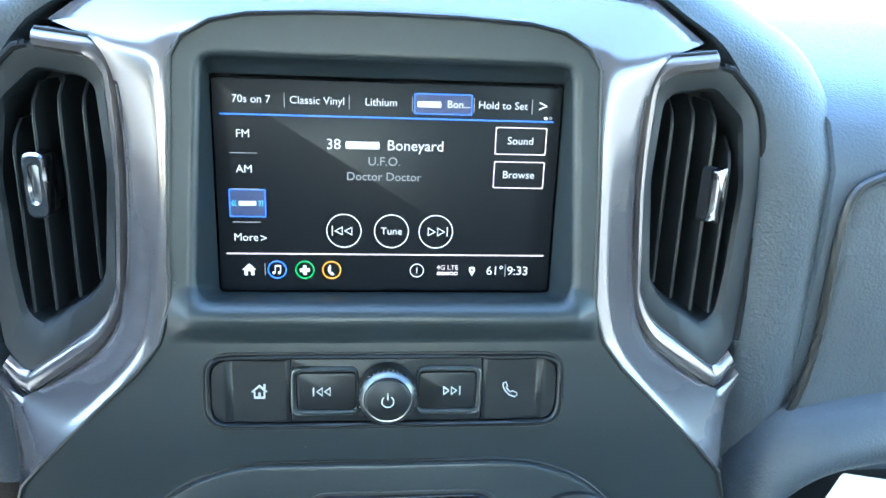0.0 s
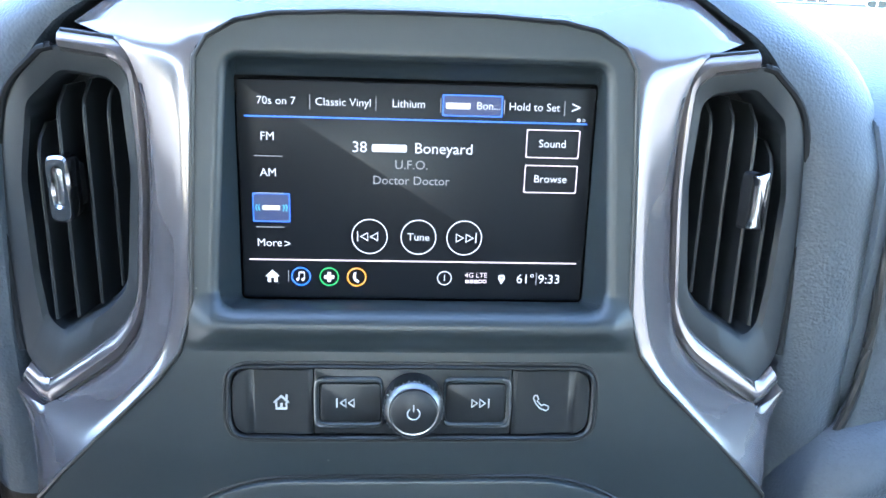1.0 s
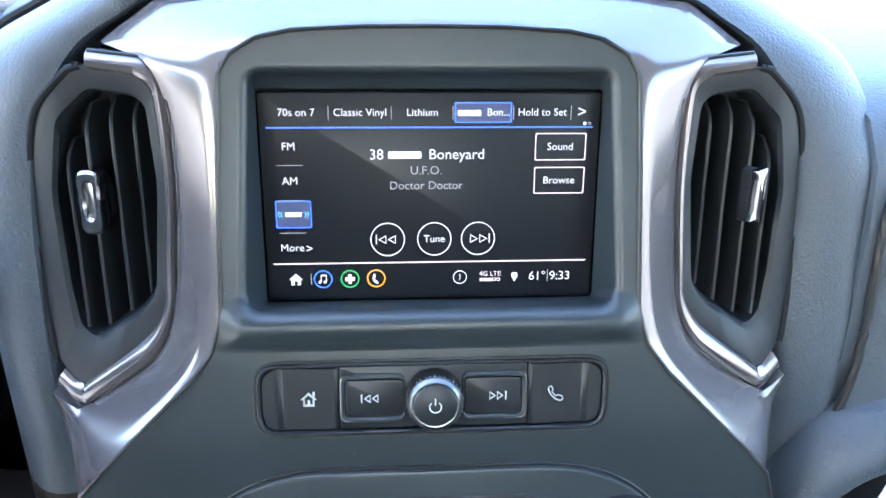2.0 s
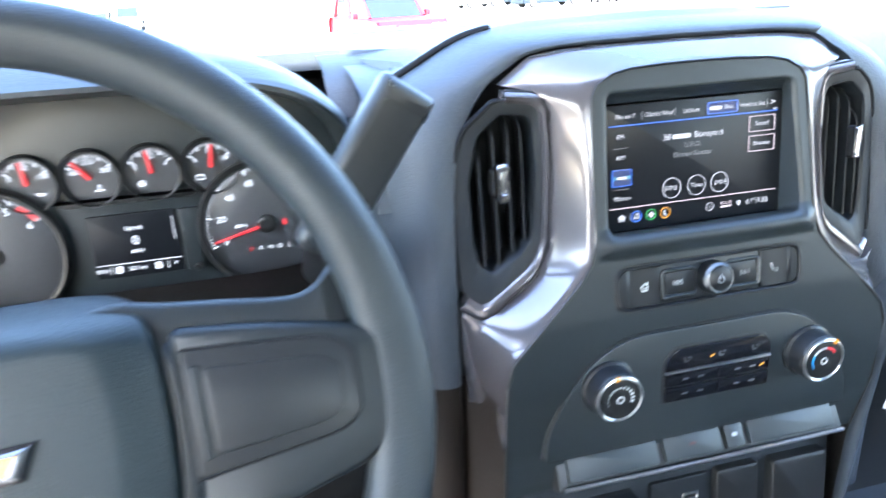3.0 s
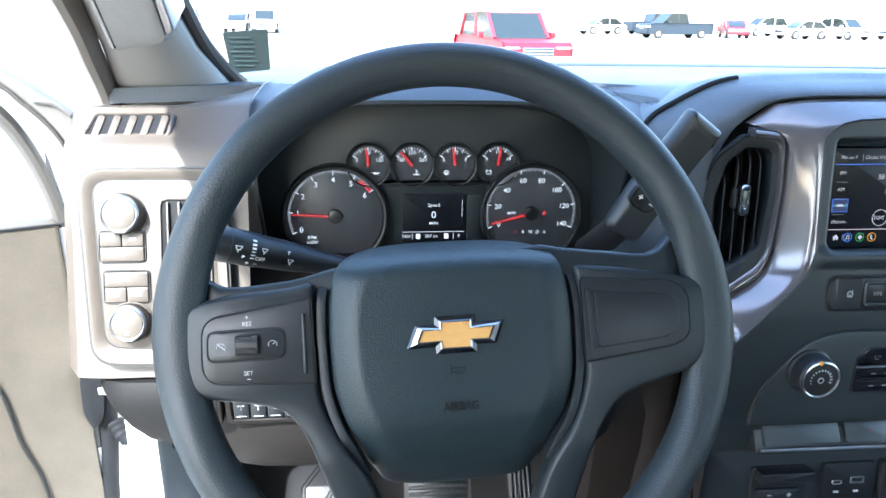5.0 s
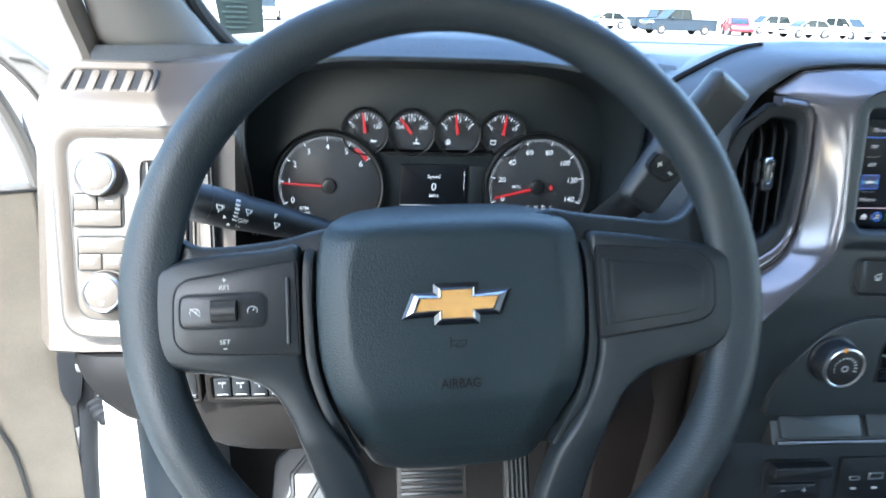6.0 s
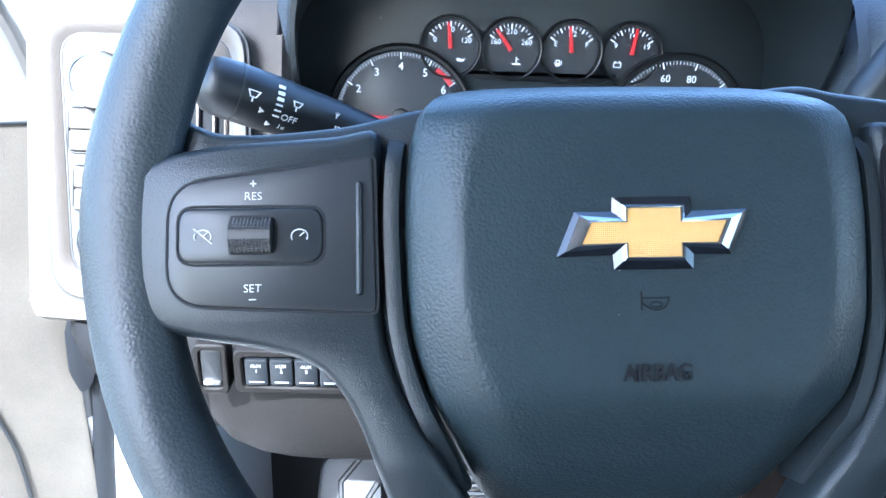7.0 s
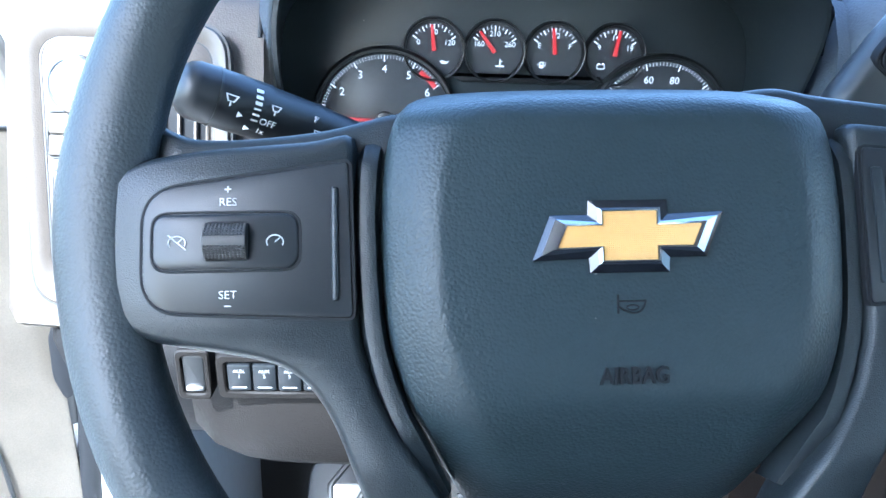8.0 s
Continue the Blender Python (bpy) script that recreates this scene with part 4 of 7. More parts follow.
    part("tab_core", plate(rrect(0.0042, 0.0175, 0.0012, 0, 0.001), -0.006, 0.0025, 0.0006, tmx), SATIN, ob, m=flip)
    part("tab_carrier", plate(rrect(0.0110, 0.0200, 0.003, -0.001, 0), -0.012, -0.003, 0.001, tmx), DARK, ob, m=flip)
    return ob


vent(-1)
vent(1)

# ---- touchscreen ----
screen = thing("touchscreen", (0, 0.368, 1.42), "lit infotainment touchscreen showing a satellite radio page", "touchscreen")
GM = face(0, glass_y(1.4660), 1.4660, math.degrees(math.atan(0.10)))
part("glass", plate(rrect(0.1522, 0.0955, 0.002), -0.006, 0.0, 0.0005, GM), GLASSB, screen)


def at(u, z, lift=0.0006):
    return GM @ Matrix.Translation((u, (z - 1.4660) * 1.005, lift))


def line(u0, u1, z0, z1, material, wid=0.0006, name="screen_line"):
    d = Vector((u1 - u0, z1 - z0))
    nrm = Vector((-d.y, d.x)).normalized() * wid / 2
    pts = [(u0 + nrm.x, z0 + nrm.y), (u1 + nrm.x, z1 + nrm.y), (u1 - nrm.x, z1 - nrm.y), (u0 - nrm.x, z0 - nrm.y)]
    return part(name, plate([Vector(p) for p in pts], 0.0, 0.0004, m=at(0, 1.4660, 0.0003) @ Matrix.Translation((0, -1.4660, 0))), material, screen)


def hollow(cx, cz, w, hgt, material, wid=0.0006, r=0.0003, name="screen_box", fill=None):
    mm = at(cx, cz, 0.0003)
    if w == hgt and r > w * 0.4:
        part(name, band(circle(w / 2, 40), circle(w / 2 - wid, 40), 0.0, 0.0004, 40, 0.0001, mm), material, screen)
    else:
        part(name, band(rrect(w, hgt, r), rrect(w - 2 * wid, hgt - 2 * wid, r), 0.0, 0.0004, 64, 0.0001, mm), material, screen)
    if fill:
        part("screen_fill", plate(rrect(w - 2 * wid, hgt - 2 * wid, r), 0.0, 0.0002, m=mm), fill, screen)


def shape(pts, cx, cz, material, name="screen_icon"):
    return part(name, plate([Vector(p) for p in pts], 0.0, 0.0003, m=at(cx, cz, 0.0006)), material, screen)


line(-0.0730, 0.0730, 1.4985, 1.4985, LITB, 0.0007)
line(-0.0730, 0.0730, 1.4360, 1.4360, LITP, 0.0006)
for text, u in (("70s on 7", -0.0595), ("Classic Vinyl", -0.0315), ("Lithium", -0.0040), ("Hold to Set", 0.0497)):
    words(text, 0.0047, LITW, screen, at(u, 1.5048), bold=0.0)
hollow(0.0232, 1.5048, 0.0258, 0.0092, LITB, fill=LITFILL)
bar(0.0170, 0.0388, 0.0105, 0.0026, LITW, screen, GM, "screen_bar", 0.0006)
words("Bon...", 0.0046, LITW, screen, at(0.0300, 1.5048))
for u in (-0.0455, -0.0178, 0.0096, 0.0368, 0.0628):
    line(u, u, 1.5018, 1.5080, LITG, 0.0003)
words(">", 0.0075, LITW, screen, at(0.0677, 1.5048))
shape(circle(0.0008, 16), 0.0692, 1.4999, LITW)
hollow(0.0715, 1.4999, 0.0014, 0.0014, LITG, 0.0003, 0.0007)
words("38", 0.0066, LITW, screen, at(-0.0247, 1.4862))
bar(-0.0120, 0.0202, 0.0150, 0.0032, LITW, screen, GM, "screen_bar", 0.0006)
words("Boneyard", 0.0066, LITW, screen, at(0.0114, 1.4862))
words("U.F.O.", 0.0055, LITG, screen, at(-0.0024, 1.4790))
words("Doctor Doctor", 0.0053, LITG, screen, at(-0.0024, 1.4722))
for text, z in (("FM", 1.4900), ("AM", 1.4746)):
    words(text, 0.0050, LITW, screen, at(-0.0636, z), bold=0.0)
for z in (1.4818, 1.4658, 1.4507):
    line(-0.0695, -0.0575, z, z, LITG, 0.0003)
hollow(-0.0628, 1.4594, 0.0162, 0.0128, LITB, fill=LITFILL)
bar(-0.0628, -0.0066, 0.0075, 0.0020, LITW, screen, GM, "screen_bar", 0.0008)
for k in (-1, 1):
    for d in (0.0050, 0.0062):
        line(-0.0628 + k * d, -0.0628 + k * (d + 0.0006), 1.4580, 1.4594, LITCY, 0.0004)
        line(-0.0628 + k * d, -0.0628 + k * (d + 0.0006), 1.4608, 1.4594, LITCY, 0.0004)
words("More", 0.0050, LITW, screen, at(-0.0640, 1.4437), bold=0.0)
words(">", 0.0055, LITW, screen, at(-0.0563, 1.4432))
for text, z in (("Sound", 1.4895), ("Browse", 1.4742)):
    hollow(0.0587, z, 0.0234, 0.0124, LITP, 0.0005)
    words(text, 0.0048, LITW, screen, at(0.0585, z))
for u in (-0.0203, 0.0013, 0.0217):
    hollow(u, 1.4472, 0.0160, 0.0160, LITW, 0.0005, 0.008)
words("Tune", 0.0048, LITW, screen, at(0.0013, 1.4472))


def skip(cx, cz, s, material, k):
    for d in (-0.0021, 0.0014):
        pts = [(d * k * -1 * 1 - 0.0016 * k, 0.0017), (d * k * -1 + 0.0014 * k, 0.0), (d * k * -1 - 0.0016 * k, -0.0017)]
        pts = [Vector(p) * s for p in pts]
        part("screen_icon", band(pts, inset(pts, 0.00045 * k * (1 if k > 0 else -1)), 0, 0.0003, 24, 0.00005, at(cx, cz, 0.0005)), material, screen)
    line(cx + 0.0042 * k * s, cx + 0.0042 * k * s, cz - 0.0018 * s, cz + 0.0018 * s, material, 0.0005)


skip(-0.0203, 1.4472, 1.25, LITW, -1)
skip(0.0217, 1.4472, 1.25, LITW, 1)
shape([(-0.0032, 0.0), (0, 0.0030), (0.0032, 0.0), (0.0022, 0.0), (0.0022, -0.0026), (0.0007, -0.0026), (0.0007, -0.0006), (-0.0007, -0.0006), (-0.0007, -0.0026), (-0.0022, -0.0026), (-0.0022, 0.0)], -0.0632, 1.4285, LITW)
line(-0.0562, -0.0562, 1.4258, 1.4312, LITG, 0.0003)
for u, ring, sym in ((-0.0507, LITB, 0), (-0.0382, LITGR, 1), (-0.0260, LITOR, 2)):
    hollow(u, 1.4285, 0.0088, 0.0088, ring, 0.0007, 0.0044)
    if sym == 0:
        for du in (-0.0012, 0.0012):
            shape(circle(0.0007, 12), u + du - 0.0003, 1.4272, LITW)
            line(u + du + 0.0003, u + du + 0.0003, 1.4272, 1.4302, LITW, 0.0004)
        line(u - 0.0010, u + 0.0016, 1.4302, 1.4302, LITW, 0.0007)
    elif sym == 1:
        shape(rrect(0.0046, 0.0017, 0.0005), u, 1.4285, LITW)
        shape(rrect(0.0017, 0.0046, 0.0005), u, 1.4285, LITW)
    else:
        shape(rounded([(-0.0012, 0.0022), (-0.0002, 0.0022), (-0.0002, 0.0008), (-0.0006, 0.0), (-0.0002, -0.0010), (0.0008, -0.0014), (0.0012, -0.0024), (0.0004, -0.0028), (-0.0010, -0.0018), (-0.0018, 0.0)], 0.0003, 2), u, 1.4287, LITW)
hollow(0.0134, 1.4285, 0.0066, 0.0066, LITW, 0.0004, 0.0033)
words("1", 0.0042, LITW, screen, at(0.0134, 1.4285))
words("4G LTE", 0.0033, LITP, screen, at(0.0277, 1.4300))
for k in range(5):
    (shape(rrect(0.0017, 0.0015, 0.0002), 0.0237 + 0.0020 * k, 1.4272, LITP) if k < 3 else hollow(0.0237 + 0.0020 * k, 1.4272, 0.0017, 0.0015, LITP, 0.0003))
shape(rounded([(0, -0.0026), (0.0016, 0.0004), (0.0012, 0.0020), (-0.0012, 0.0020), (-0.0016, 0.0004)], 0.0005, 3), 0.0393, 1.4285, LITW)
shape(circle(0.0006, 12), 0.0393, 1.4291, GLASSB)
words("61°", 0.0060, LITW, screen, at(0.0502, 1.4285))
line(0.0552, 0.0552, 1.4255, 1.4315, LITG, 0.0003)
words("9:33", 0.0060, LITW, screen, at(0.0611, 1.4285))

# ---- radio controls ----
radio = thing("radio_control_panel", (0, 0.335, 1.365), "charcoal radio button strip with a ribbed silver power knob", "radio panel")
RM = face(0, fascia_y(1.381), 1.381, 9)
part("outer_lip", band(rrect(0.1640, 0.0375, 0.012), rrect(0.1612, 0.0350, 0.0105), -0.006, 0.0006, 120, 0.0003, RM), DARK, radio)
part("housing", band(rrect(0.1610, 0.0348, 0.0105), rrect(0.1572, 0.0312, 0.0085), -0.010, 0.0016, 120, 0.0008, RM), BUTTON, radio)
part("recess", plate(rrect(0.1590, 0.0325, 0.008), -0.012, -0.0060, 0.0, RM), DEEP, radio)
part("centre_plate", plate(rrect(0.0860, 0.0302, 0.001), -0.008, -0.0004, 0.0005, RM), BUTTON, radio)
for k in (-1, 1):
    # outer buttons with a finger hollow near their ends
    rows = []
    for n in range(29):
        u = 0.0435 + 0.0346 * n / 28
        h = 0.0151 - 0.0080 * (1 - math.sqrt(max(0.0, 1 - max(0.0, (u - 0.0701) / 0.0080) ** 2)))
        s0 = min(1.0, max(0.0, (u - 0.047) / 0.020))
        s1 = min(1.0, max(0.0, (u - 0.0690) / 0.0036))
        w = 0.0004 - 0.0011 * s0 * s0 * (3 - 2 * s0) + 0.0011 * s1 * s1 * (3 - 2 * s1)
        e = 0.0006 if 0 < n < 28 else 0.0
        rows.append([(k * u, v, z) for v, z in ((-h, -0.008), (-h, w - 0.0012 + e), (-h + 0.0007, w - 0.0006 + e), (h - 0.0007, w - 0.0006 + e), (h, w - 0.0012 + e), (h, -0.008))])
    part("outer_button", loft(rows, cap_a=True, cap_b=True), BUTTON, radio, m=RM, sharp=40)
    part("rocker_rim", band(rrect(0.0300, 0.0235, 0.004, k * 0.0280, 0), rrect(0.0270, 0.0185, 0.0028, k * 0.0274, 0), -0.008, 0.0012, 64, 0.0008, RM), FASCIA, radio)
    part("chrome_edge", tube(smooth_line([(k * 0.0388, 0.0110, 0.0008), (k * 0.0412, 0.0104, 0.0010), (k * 0.0423, 0.0080, 0.0011), (k * 0.0424, 0.0, 0.0011), (k * 0.0423, -0.0080, 0.0011), (k * 0.0412, -0.0104, 0.0010), (k * 0.0388, -0.0110, 0.0008)], 28), 0.0006, 8, m=RM), KNOBM, radio, "satin silver bracket")
    part("rocker_button", plate(rrect(0.0262, 0.0178, 0.0024, k * 0.0272, 0), -0.008, 0.0008, 0.0008, RM), BUTTON, radio)
    for d in (-0.0021, 0.0014):
        tri = [Vector((k * (0.0285 - d - 0.0016), 0.0022)), Vector((k * (0.0285 - d + 0.0014), 0.0)), Vector((k * (0.0285 - d - 0.0016), -0.0022))]
        part("skip_mark", band(tri, [sum(tri, Vector((0, 0))) / 3 + (p - sum(tri, Vector((0, 0))) / 3) * 0.62 for p in tri], 0.0008, 0.0011, 24, 0.00005, RM), INK, radio)
    bar(k * 0.0331, 0, 0.0006, 0.0042, INK, radio, RM @ Matrix.Translation((0, 0, 0.0008)), "skip_mark", 0.0)
homeo = [(-0.0036, 0.0), (0, 0.0034), (0.0036, 0.0), (0.0025, 0.0), (0.0025, -0.0032), (-0.0025, -0.0032), (-0.0025, 0.0)]
homeo = [Vector((x - 0.0570, y)) for x, y in homeo]
part("home_mark", band(homeo, [Vector((-0.0570, -0.0002)) + (p - Vector((-0.0570, -0.0002))) * 0.72 for p in homeo], -0.0002, 0.0007, 56, 0.00005, RM), INK, radio)
bar(-0.0570, -0.0016, 0.0011, 0.0026, INK, radio, RM @ Matrix.Translation((0, 0, 0.0003)), "home_mark", 0.0)
bar(-0.0547, 0.0026, 0.0009, 0.0022, INK, radio, RM @ Matrix.Translation((0, 0, 0.0003)), "home_mark", 0.0)
handset = [(0.0532, 0.0034), (0.0544, 0.0038), (0.0552, 0.0018), (0.0546, 0.0010), (0.0566, -0.0012), (0.0576, -0.0006), (0.0596, -0.0014), (0.0598, -0.0028), (0.0588, -0.0036), (0.0562, -0.0026), (0.0540, -0.0002), (0.0530, 0.0022)]
part("phone_mark", tube([(x, y, 0.0005) for x, y in handset], 0.00030, 6, closed=True, m=RM), INK, radio)
KM = RM @ Matrix.Translation((0, 0.001, 0))
knob = part("power_knob", lathe([(0.0125, -0.002), (0.0130, 0.004), (0.0128, 0.0085), (0.0122, 0.0110), (0.0105, 0.0125), (0.0095, 0.0122)], 48, KM), KNOBM, radio, "satin silver knob with a ribbed rim")
for k in range(72):
    a = 2 * math.pi * k / 72
    part("rib", box(-0.0003, 0.0003, -0.0098, -0.0050, 0.0124, 0.0131, 0.0001, KM @ Matrix.Rotation(a, 4, "Z") @ face(0, 0, 0).inverted()), KNOBM, knob) if k % 2 == 0 else None
part("knob_cap", lathe([(0.0098, 0.006), (0.0098, 0.0124), (0.0090, 0.0130), (0.0001, 0.0132)], 40, KM), BUTTON, knob, "black cap")
arc = [(0.0026 * math.sin(radians(a)), 0.0026 * math.cos(radians(a)) - 0.0004, 0.0134) for a in range(35, 330, 15)]
part("power_mark", tube(arc, 0.00028, 6, m=KM), INK, knob)
bar(0, 0.0020, 0.0006, 0.0030, INK, knob, KM, "power_mark", 0.0134)

# ---- climate controls ----
climate = thing("climate_control_panel", (0, 0.332, 1.25), "black climate panel with two silver-ringed knobs and button rows", "climate panel")
CM = face(0, 0.3325, 1.295, 0)
pod = rounded([(-0.068, 0.049), (-0.098, 0.036), (-0.124, 0.004), (-0.138, -0.026), (-0.140, -0.050), (0.140, -0.050), (0.138, -0.026), (0.124, 0.004), (0.098, 0.036), (0.068, 0.049)], [0.02, 0.02, 0.02, 0.02, 0.004, 0.004, 0.02, 0.02, 0.02, 0.02], 5)
part("pod", plate(pod, -0.012, 0.0022, 0.0022, CM), FASCIA, climate)
part("pod_groove", band([p for p in inset(pod, -0.0016)], pod, -0.010, 0.0004, 140, 0.0004, CM), DARK, climate)


def dial_knob(u, v, hot):
    km = CM @ Matrix.Translation((u, v, 0))
    k1 = part("knob", lathe([(0.0225, 0.0), (0.0225, 0.0045), (0.0205, 0.0060), (0.0200, 0.0175), (0.0192, 0.0205), (0.0180, 0.0215), (0.0165, 0.0212)], 48, km), BUTTON, climate)
    part("ring", lathe([(0.0192, 0.0200), (0.0190, 0.0222), (0.0178, 0.0228), (0.0170, 0.0222), (0.0170, 0.0200)], 48, km, False, False), SATIN, k1, "satin silver ring")
    part("cap", lathe([(0.0170, 0.0195), (0.0168, 0.0215), (0.0150, 0.0220), (0.0001, 0.0222)], 40, km), DARK, k1)
    a = radians(60 if hot else 100)
    part("pointer", plate(rrect(0.0028, 0.0042, 0.0006), 0, 0.0008, 0.0002, km @ Matrix.Rotation(a - math.pi / 2, 4, "Z") @ Matrix.Translation((0, 0.0180, 0.0222))), LITOR, k1, "lit orange pointer")
    if hot:
        for a0, a1, ma in ((150, 215, BLUEP), (30, 85, REDP), (85, 150, INK)):
            part("scale_arc", tube([(0.0108 * math.cos(radians(q)), 0.0108 * math.sin(radians(q)), 0.0222) for q in range(a0, a1 + 1, 5)], 0.0011, 6, flat=0.3, m=km), ma, k1)
    else:
        for q in range(200, -25, -18):
            part("scale_mark", plate(rrect(0.0016, 0.0008 + 0.000010 * (200 - q), 0.0002), 0, 0.0003, m=km @ Matrix.Rotation(radians(q - 90), 4, "Z") @ Matrix.Translation((0, 0.0100, 0.0222))), INK, k1)
    part("fan_mark", band(circle(0.0032, 24), circle(0.0020, 24), 0, 0.0003, 24, 0.00005, km @ Matrix.Translation((0, -0.0005, 0.0222))), INK, k1)


dial_knob(-0.088, 0.010, False)
dial_knob(0.0925, 0.009, True)
part("button_surround", plate(rounded([(-0.0415, -0.0165), (0.0575, -0.0165), (0.0575, 0.0240), (0.0480, 0.0345), (-0.0320, 0.0345), (-0.0415, 0.0240)], [0.003, 0.003, 0.006, 0.005, 0.005, 0.006], 4), -0.002, 0.0030, 0.001, CM), DARK, climate)
part("climate_button", plate(rounded([(-0.0395, 0.0138), (0.0555, 0.0138), (0.0555, 0.0230), (0.0468, 0.0325), (-0.0308, 0.0325), (-0.0395, 0.0230)], [0.001, 0.001, 0.006, 0.005, 0.005, 0.006], 4), 0.002, 0.0048, 0.0010, CM), GLOSSB, climate, "glossy black seat and airflow button bar")
part("chrome_line", plate(rrect(0.0955, 0.0014, 0.0005, 0.008, 0.0124), 0.002, 0.0056, 0.0004, CM), SATIN, climate, "satin silver line")
for v, hgt in ((0.0052, 0.0112), (-0.0080, 0.0126)):
    for u in (-0.0158, 0.0318):
        part("climate_button", plate(rrect(0.0470, hgt, 0.0014, u, v), 0.002, 0.0048, 0.0009, CM), GLOSSB, climate)
        bar(u - 0.006, v, 0.0052, 0.0012, INKD, climate, CM @ Matrix.Translation((0, 0, 0.0048)), "button_mark")
        bar(u + 0.008, v, 0.0052, 0.0012, INKD, climate, CM @ Matrix.Translation((0, 0, 0.0048)), "button_mark")
for u in (-0.0222, 0.0090, 0.0395):
    mm = CM @ Matrix.Translation((u, 0.0225, 0.0050))
    part("seat_mark", tube([(-0.0020, 0.0022, 0), (-0.0012, -0.0016, 0), (0.0022, -0.0016, 0)], 0.00045, 6, m=mm), INKD, climate)
    part("seat_mark", tube([(0.0010, 0.0014, 0), (0.0034, 0.0020, 0), (0.0040, 0.0002, 0)], 0.00035, 6, m=mm), INKD, climate)
for u, v in ((0.0008, 0.0222), (0.0480, 0.0054)):
    part("lit_indicator", plate(rrect(0.0044, 0.0013, 0.0003), 0.0, 0.0004, m=CM @ Matrix.Translation((u, v, 0.0049)) @ Matrix.Rotation(radians(25), 4, "Z")), LITOR, climate, "lit orange indicator")

# ---- switch bank under the climate panel ----
bank = thing("switch_bank", (0, 0.345, 1.21), "row of flat black switches over a silver lip", "switch bank")
SM = face(0.008, 0.338, 1.229, 32)
part("bank_tray", plate(rrect(0.270, 0.036, 0.004), -0.02, -0.0005, 0.001, SM), DARK, bank)
for u0, u1 in ((-0.127, -0.046), (-0.040, 0.014), (0.018, 0.036), (0.041, 0.126)):
    part("switch", plate(rrect(u1 - u0, 0.0245, 0.0025, (u0 + u1) / 2, 0.001), -0.004, 0.0035, 0.0012, SM), FASCIA, bank)
bar(-0.013, 0.0, 0.0060, 0.0022, HAZ, bank, SM @ Matrix.Translation((0, 0, 0.0036)), "hazard_mark")
bar(0.027, 0.0, 0.0050, 0.0030, INK, bank, SM @ Matrix.Translation((0, 0, 0.0036)), "switch_mark")
part("silver_lip", tube([(-0.132, -0.0155, 0.002), (0.0, -0.0160, 0.003), (0.134, -0.0155, 0.002)], 0.0018, 8, m=SM), SATIN, bank, "satin silver lip")

# ---- lower panel with sockets ----
lower = thing("socket_panel", (0, 0.355, 1.0), "black lower console panel with charging sockets and brake slider", "socket panel")
LM = face(0, 0.360, 1.13, 6)
part("panel", plate(rounded([(-0.165, -0.30), (0.165, -0.30), (0.165, 0.075), (-0.165, 0.075)], 0.006), -0.02, 0.0, 0.002, LM), HOUSING, lower)
part("usb_block", plate(rrect(0.060, 0.048, 0.003, 0.0035, 0.020), -0.002, 0.0042, 0.0012, LM), BUTTON, lower)
part("small_port", band(rrect(0.0115, 0.0052, 0.002, -0.0100, 0.0215), rrect(0.0085, 0.0024, 0.001, -0.0100, 0.0215), 0.003, 0.0050, 40, 0.0004, LM), SATIN, lower)
part("large_port", band(rrect(0.0165, 0.0080, 0.001, 0.0130, 0.0235), rrect(0.0125, 0.0044, 0.0006, 0.0130, 0.0235), 0.003, 0.0050, 40, 0.0004, LM), SATIN, lower)
bar(-0.010, 0.010, 0.006, 0.0025, INK, lower, LM @ Matrix.Translation((0, 0, 0.0043)), "port_mark")
bar(0.013, 0.010, 0.006, 0.0025, INK, lower, LM @ Matrix.Translation((0, 0, 0.0043)), "port_mark")
part("socket_flap", plate(rrect(0.044, 0.044, 0.004, 0.060, 0.024), -0.002, 0.009, 0.003, LM), DARK, lower)
part("brake_slider_body", plate(rrect(0.064, 0.046, 0.003, -0.076, 0.020), -0.004, 0.004, 0.0015, LM), DARK, lower)
part("brake_slider", plate(rrect(0.060, 0.0125, 0.002, -0.074, 0.036), 0.002, 0.017, 0.002, LM), BUTTON, lower)
part("slider_button", plate(rrect(0.050, 0.014, 0.002, -0.078, 0.012), 0.002, 0.008, 0.002, LM), BUTTON, lower)
for u in (-0.088, -0.066):
    bar(u, 0.012, 0.005, 0.0012, INK, lower, LM @ Matrix.Translation((0, 0, 0.0081)), "slider_mark")
bar(-0.066, 0.012, 0.0012, 0.005, INK, lower, LM @ Matrix.Translation((0, 0, 0.0081)), "slider_mark")
part("cubby_lid", plate(rrect(0.060, 0.080, 0.005, 0.125, 0.005), -0.004, 0.012, 0.004, LM), DARK, lower)
part("console_side", plate(rounded([(-0.175, -0.35), (-0.165, -0.35), (-0.165, 0.08), (-0.175, 0.09)], 0.003), -0.20, 0.004, 0.002, LM), LOWER, lower)

# ---- steering wheel ----

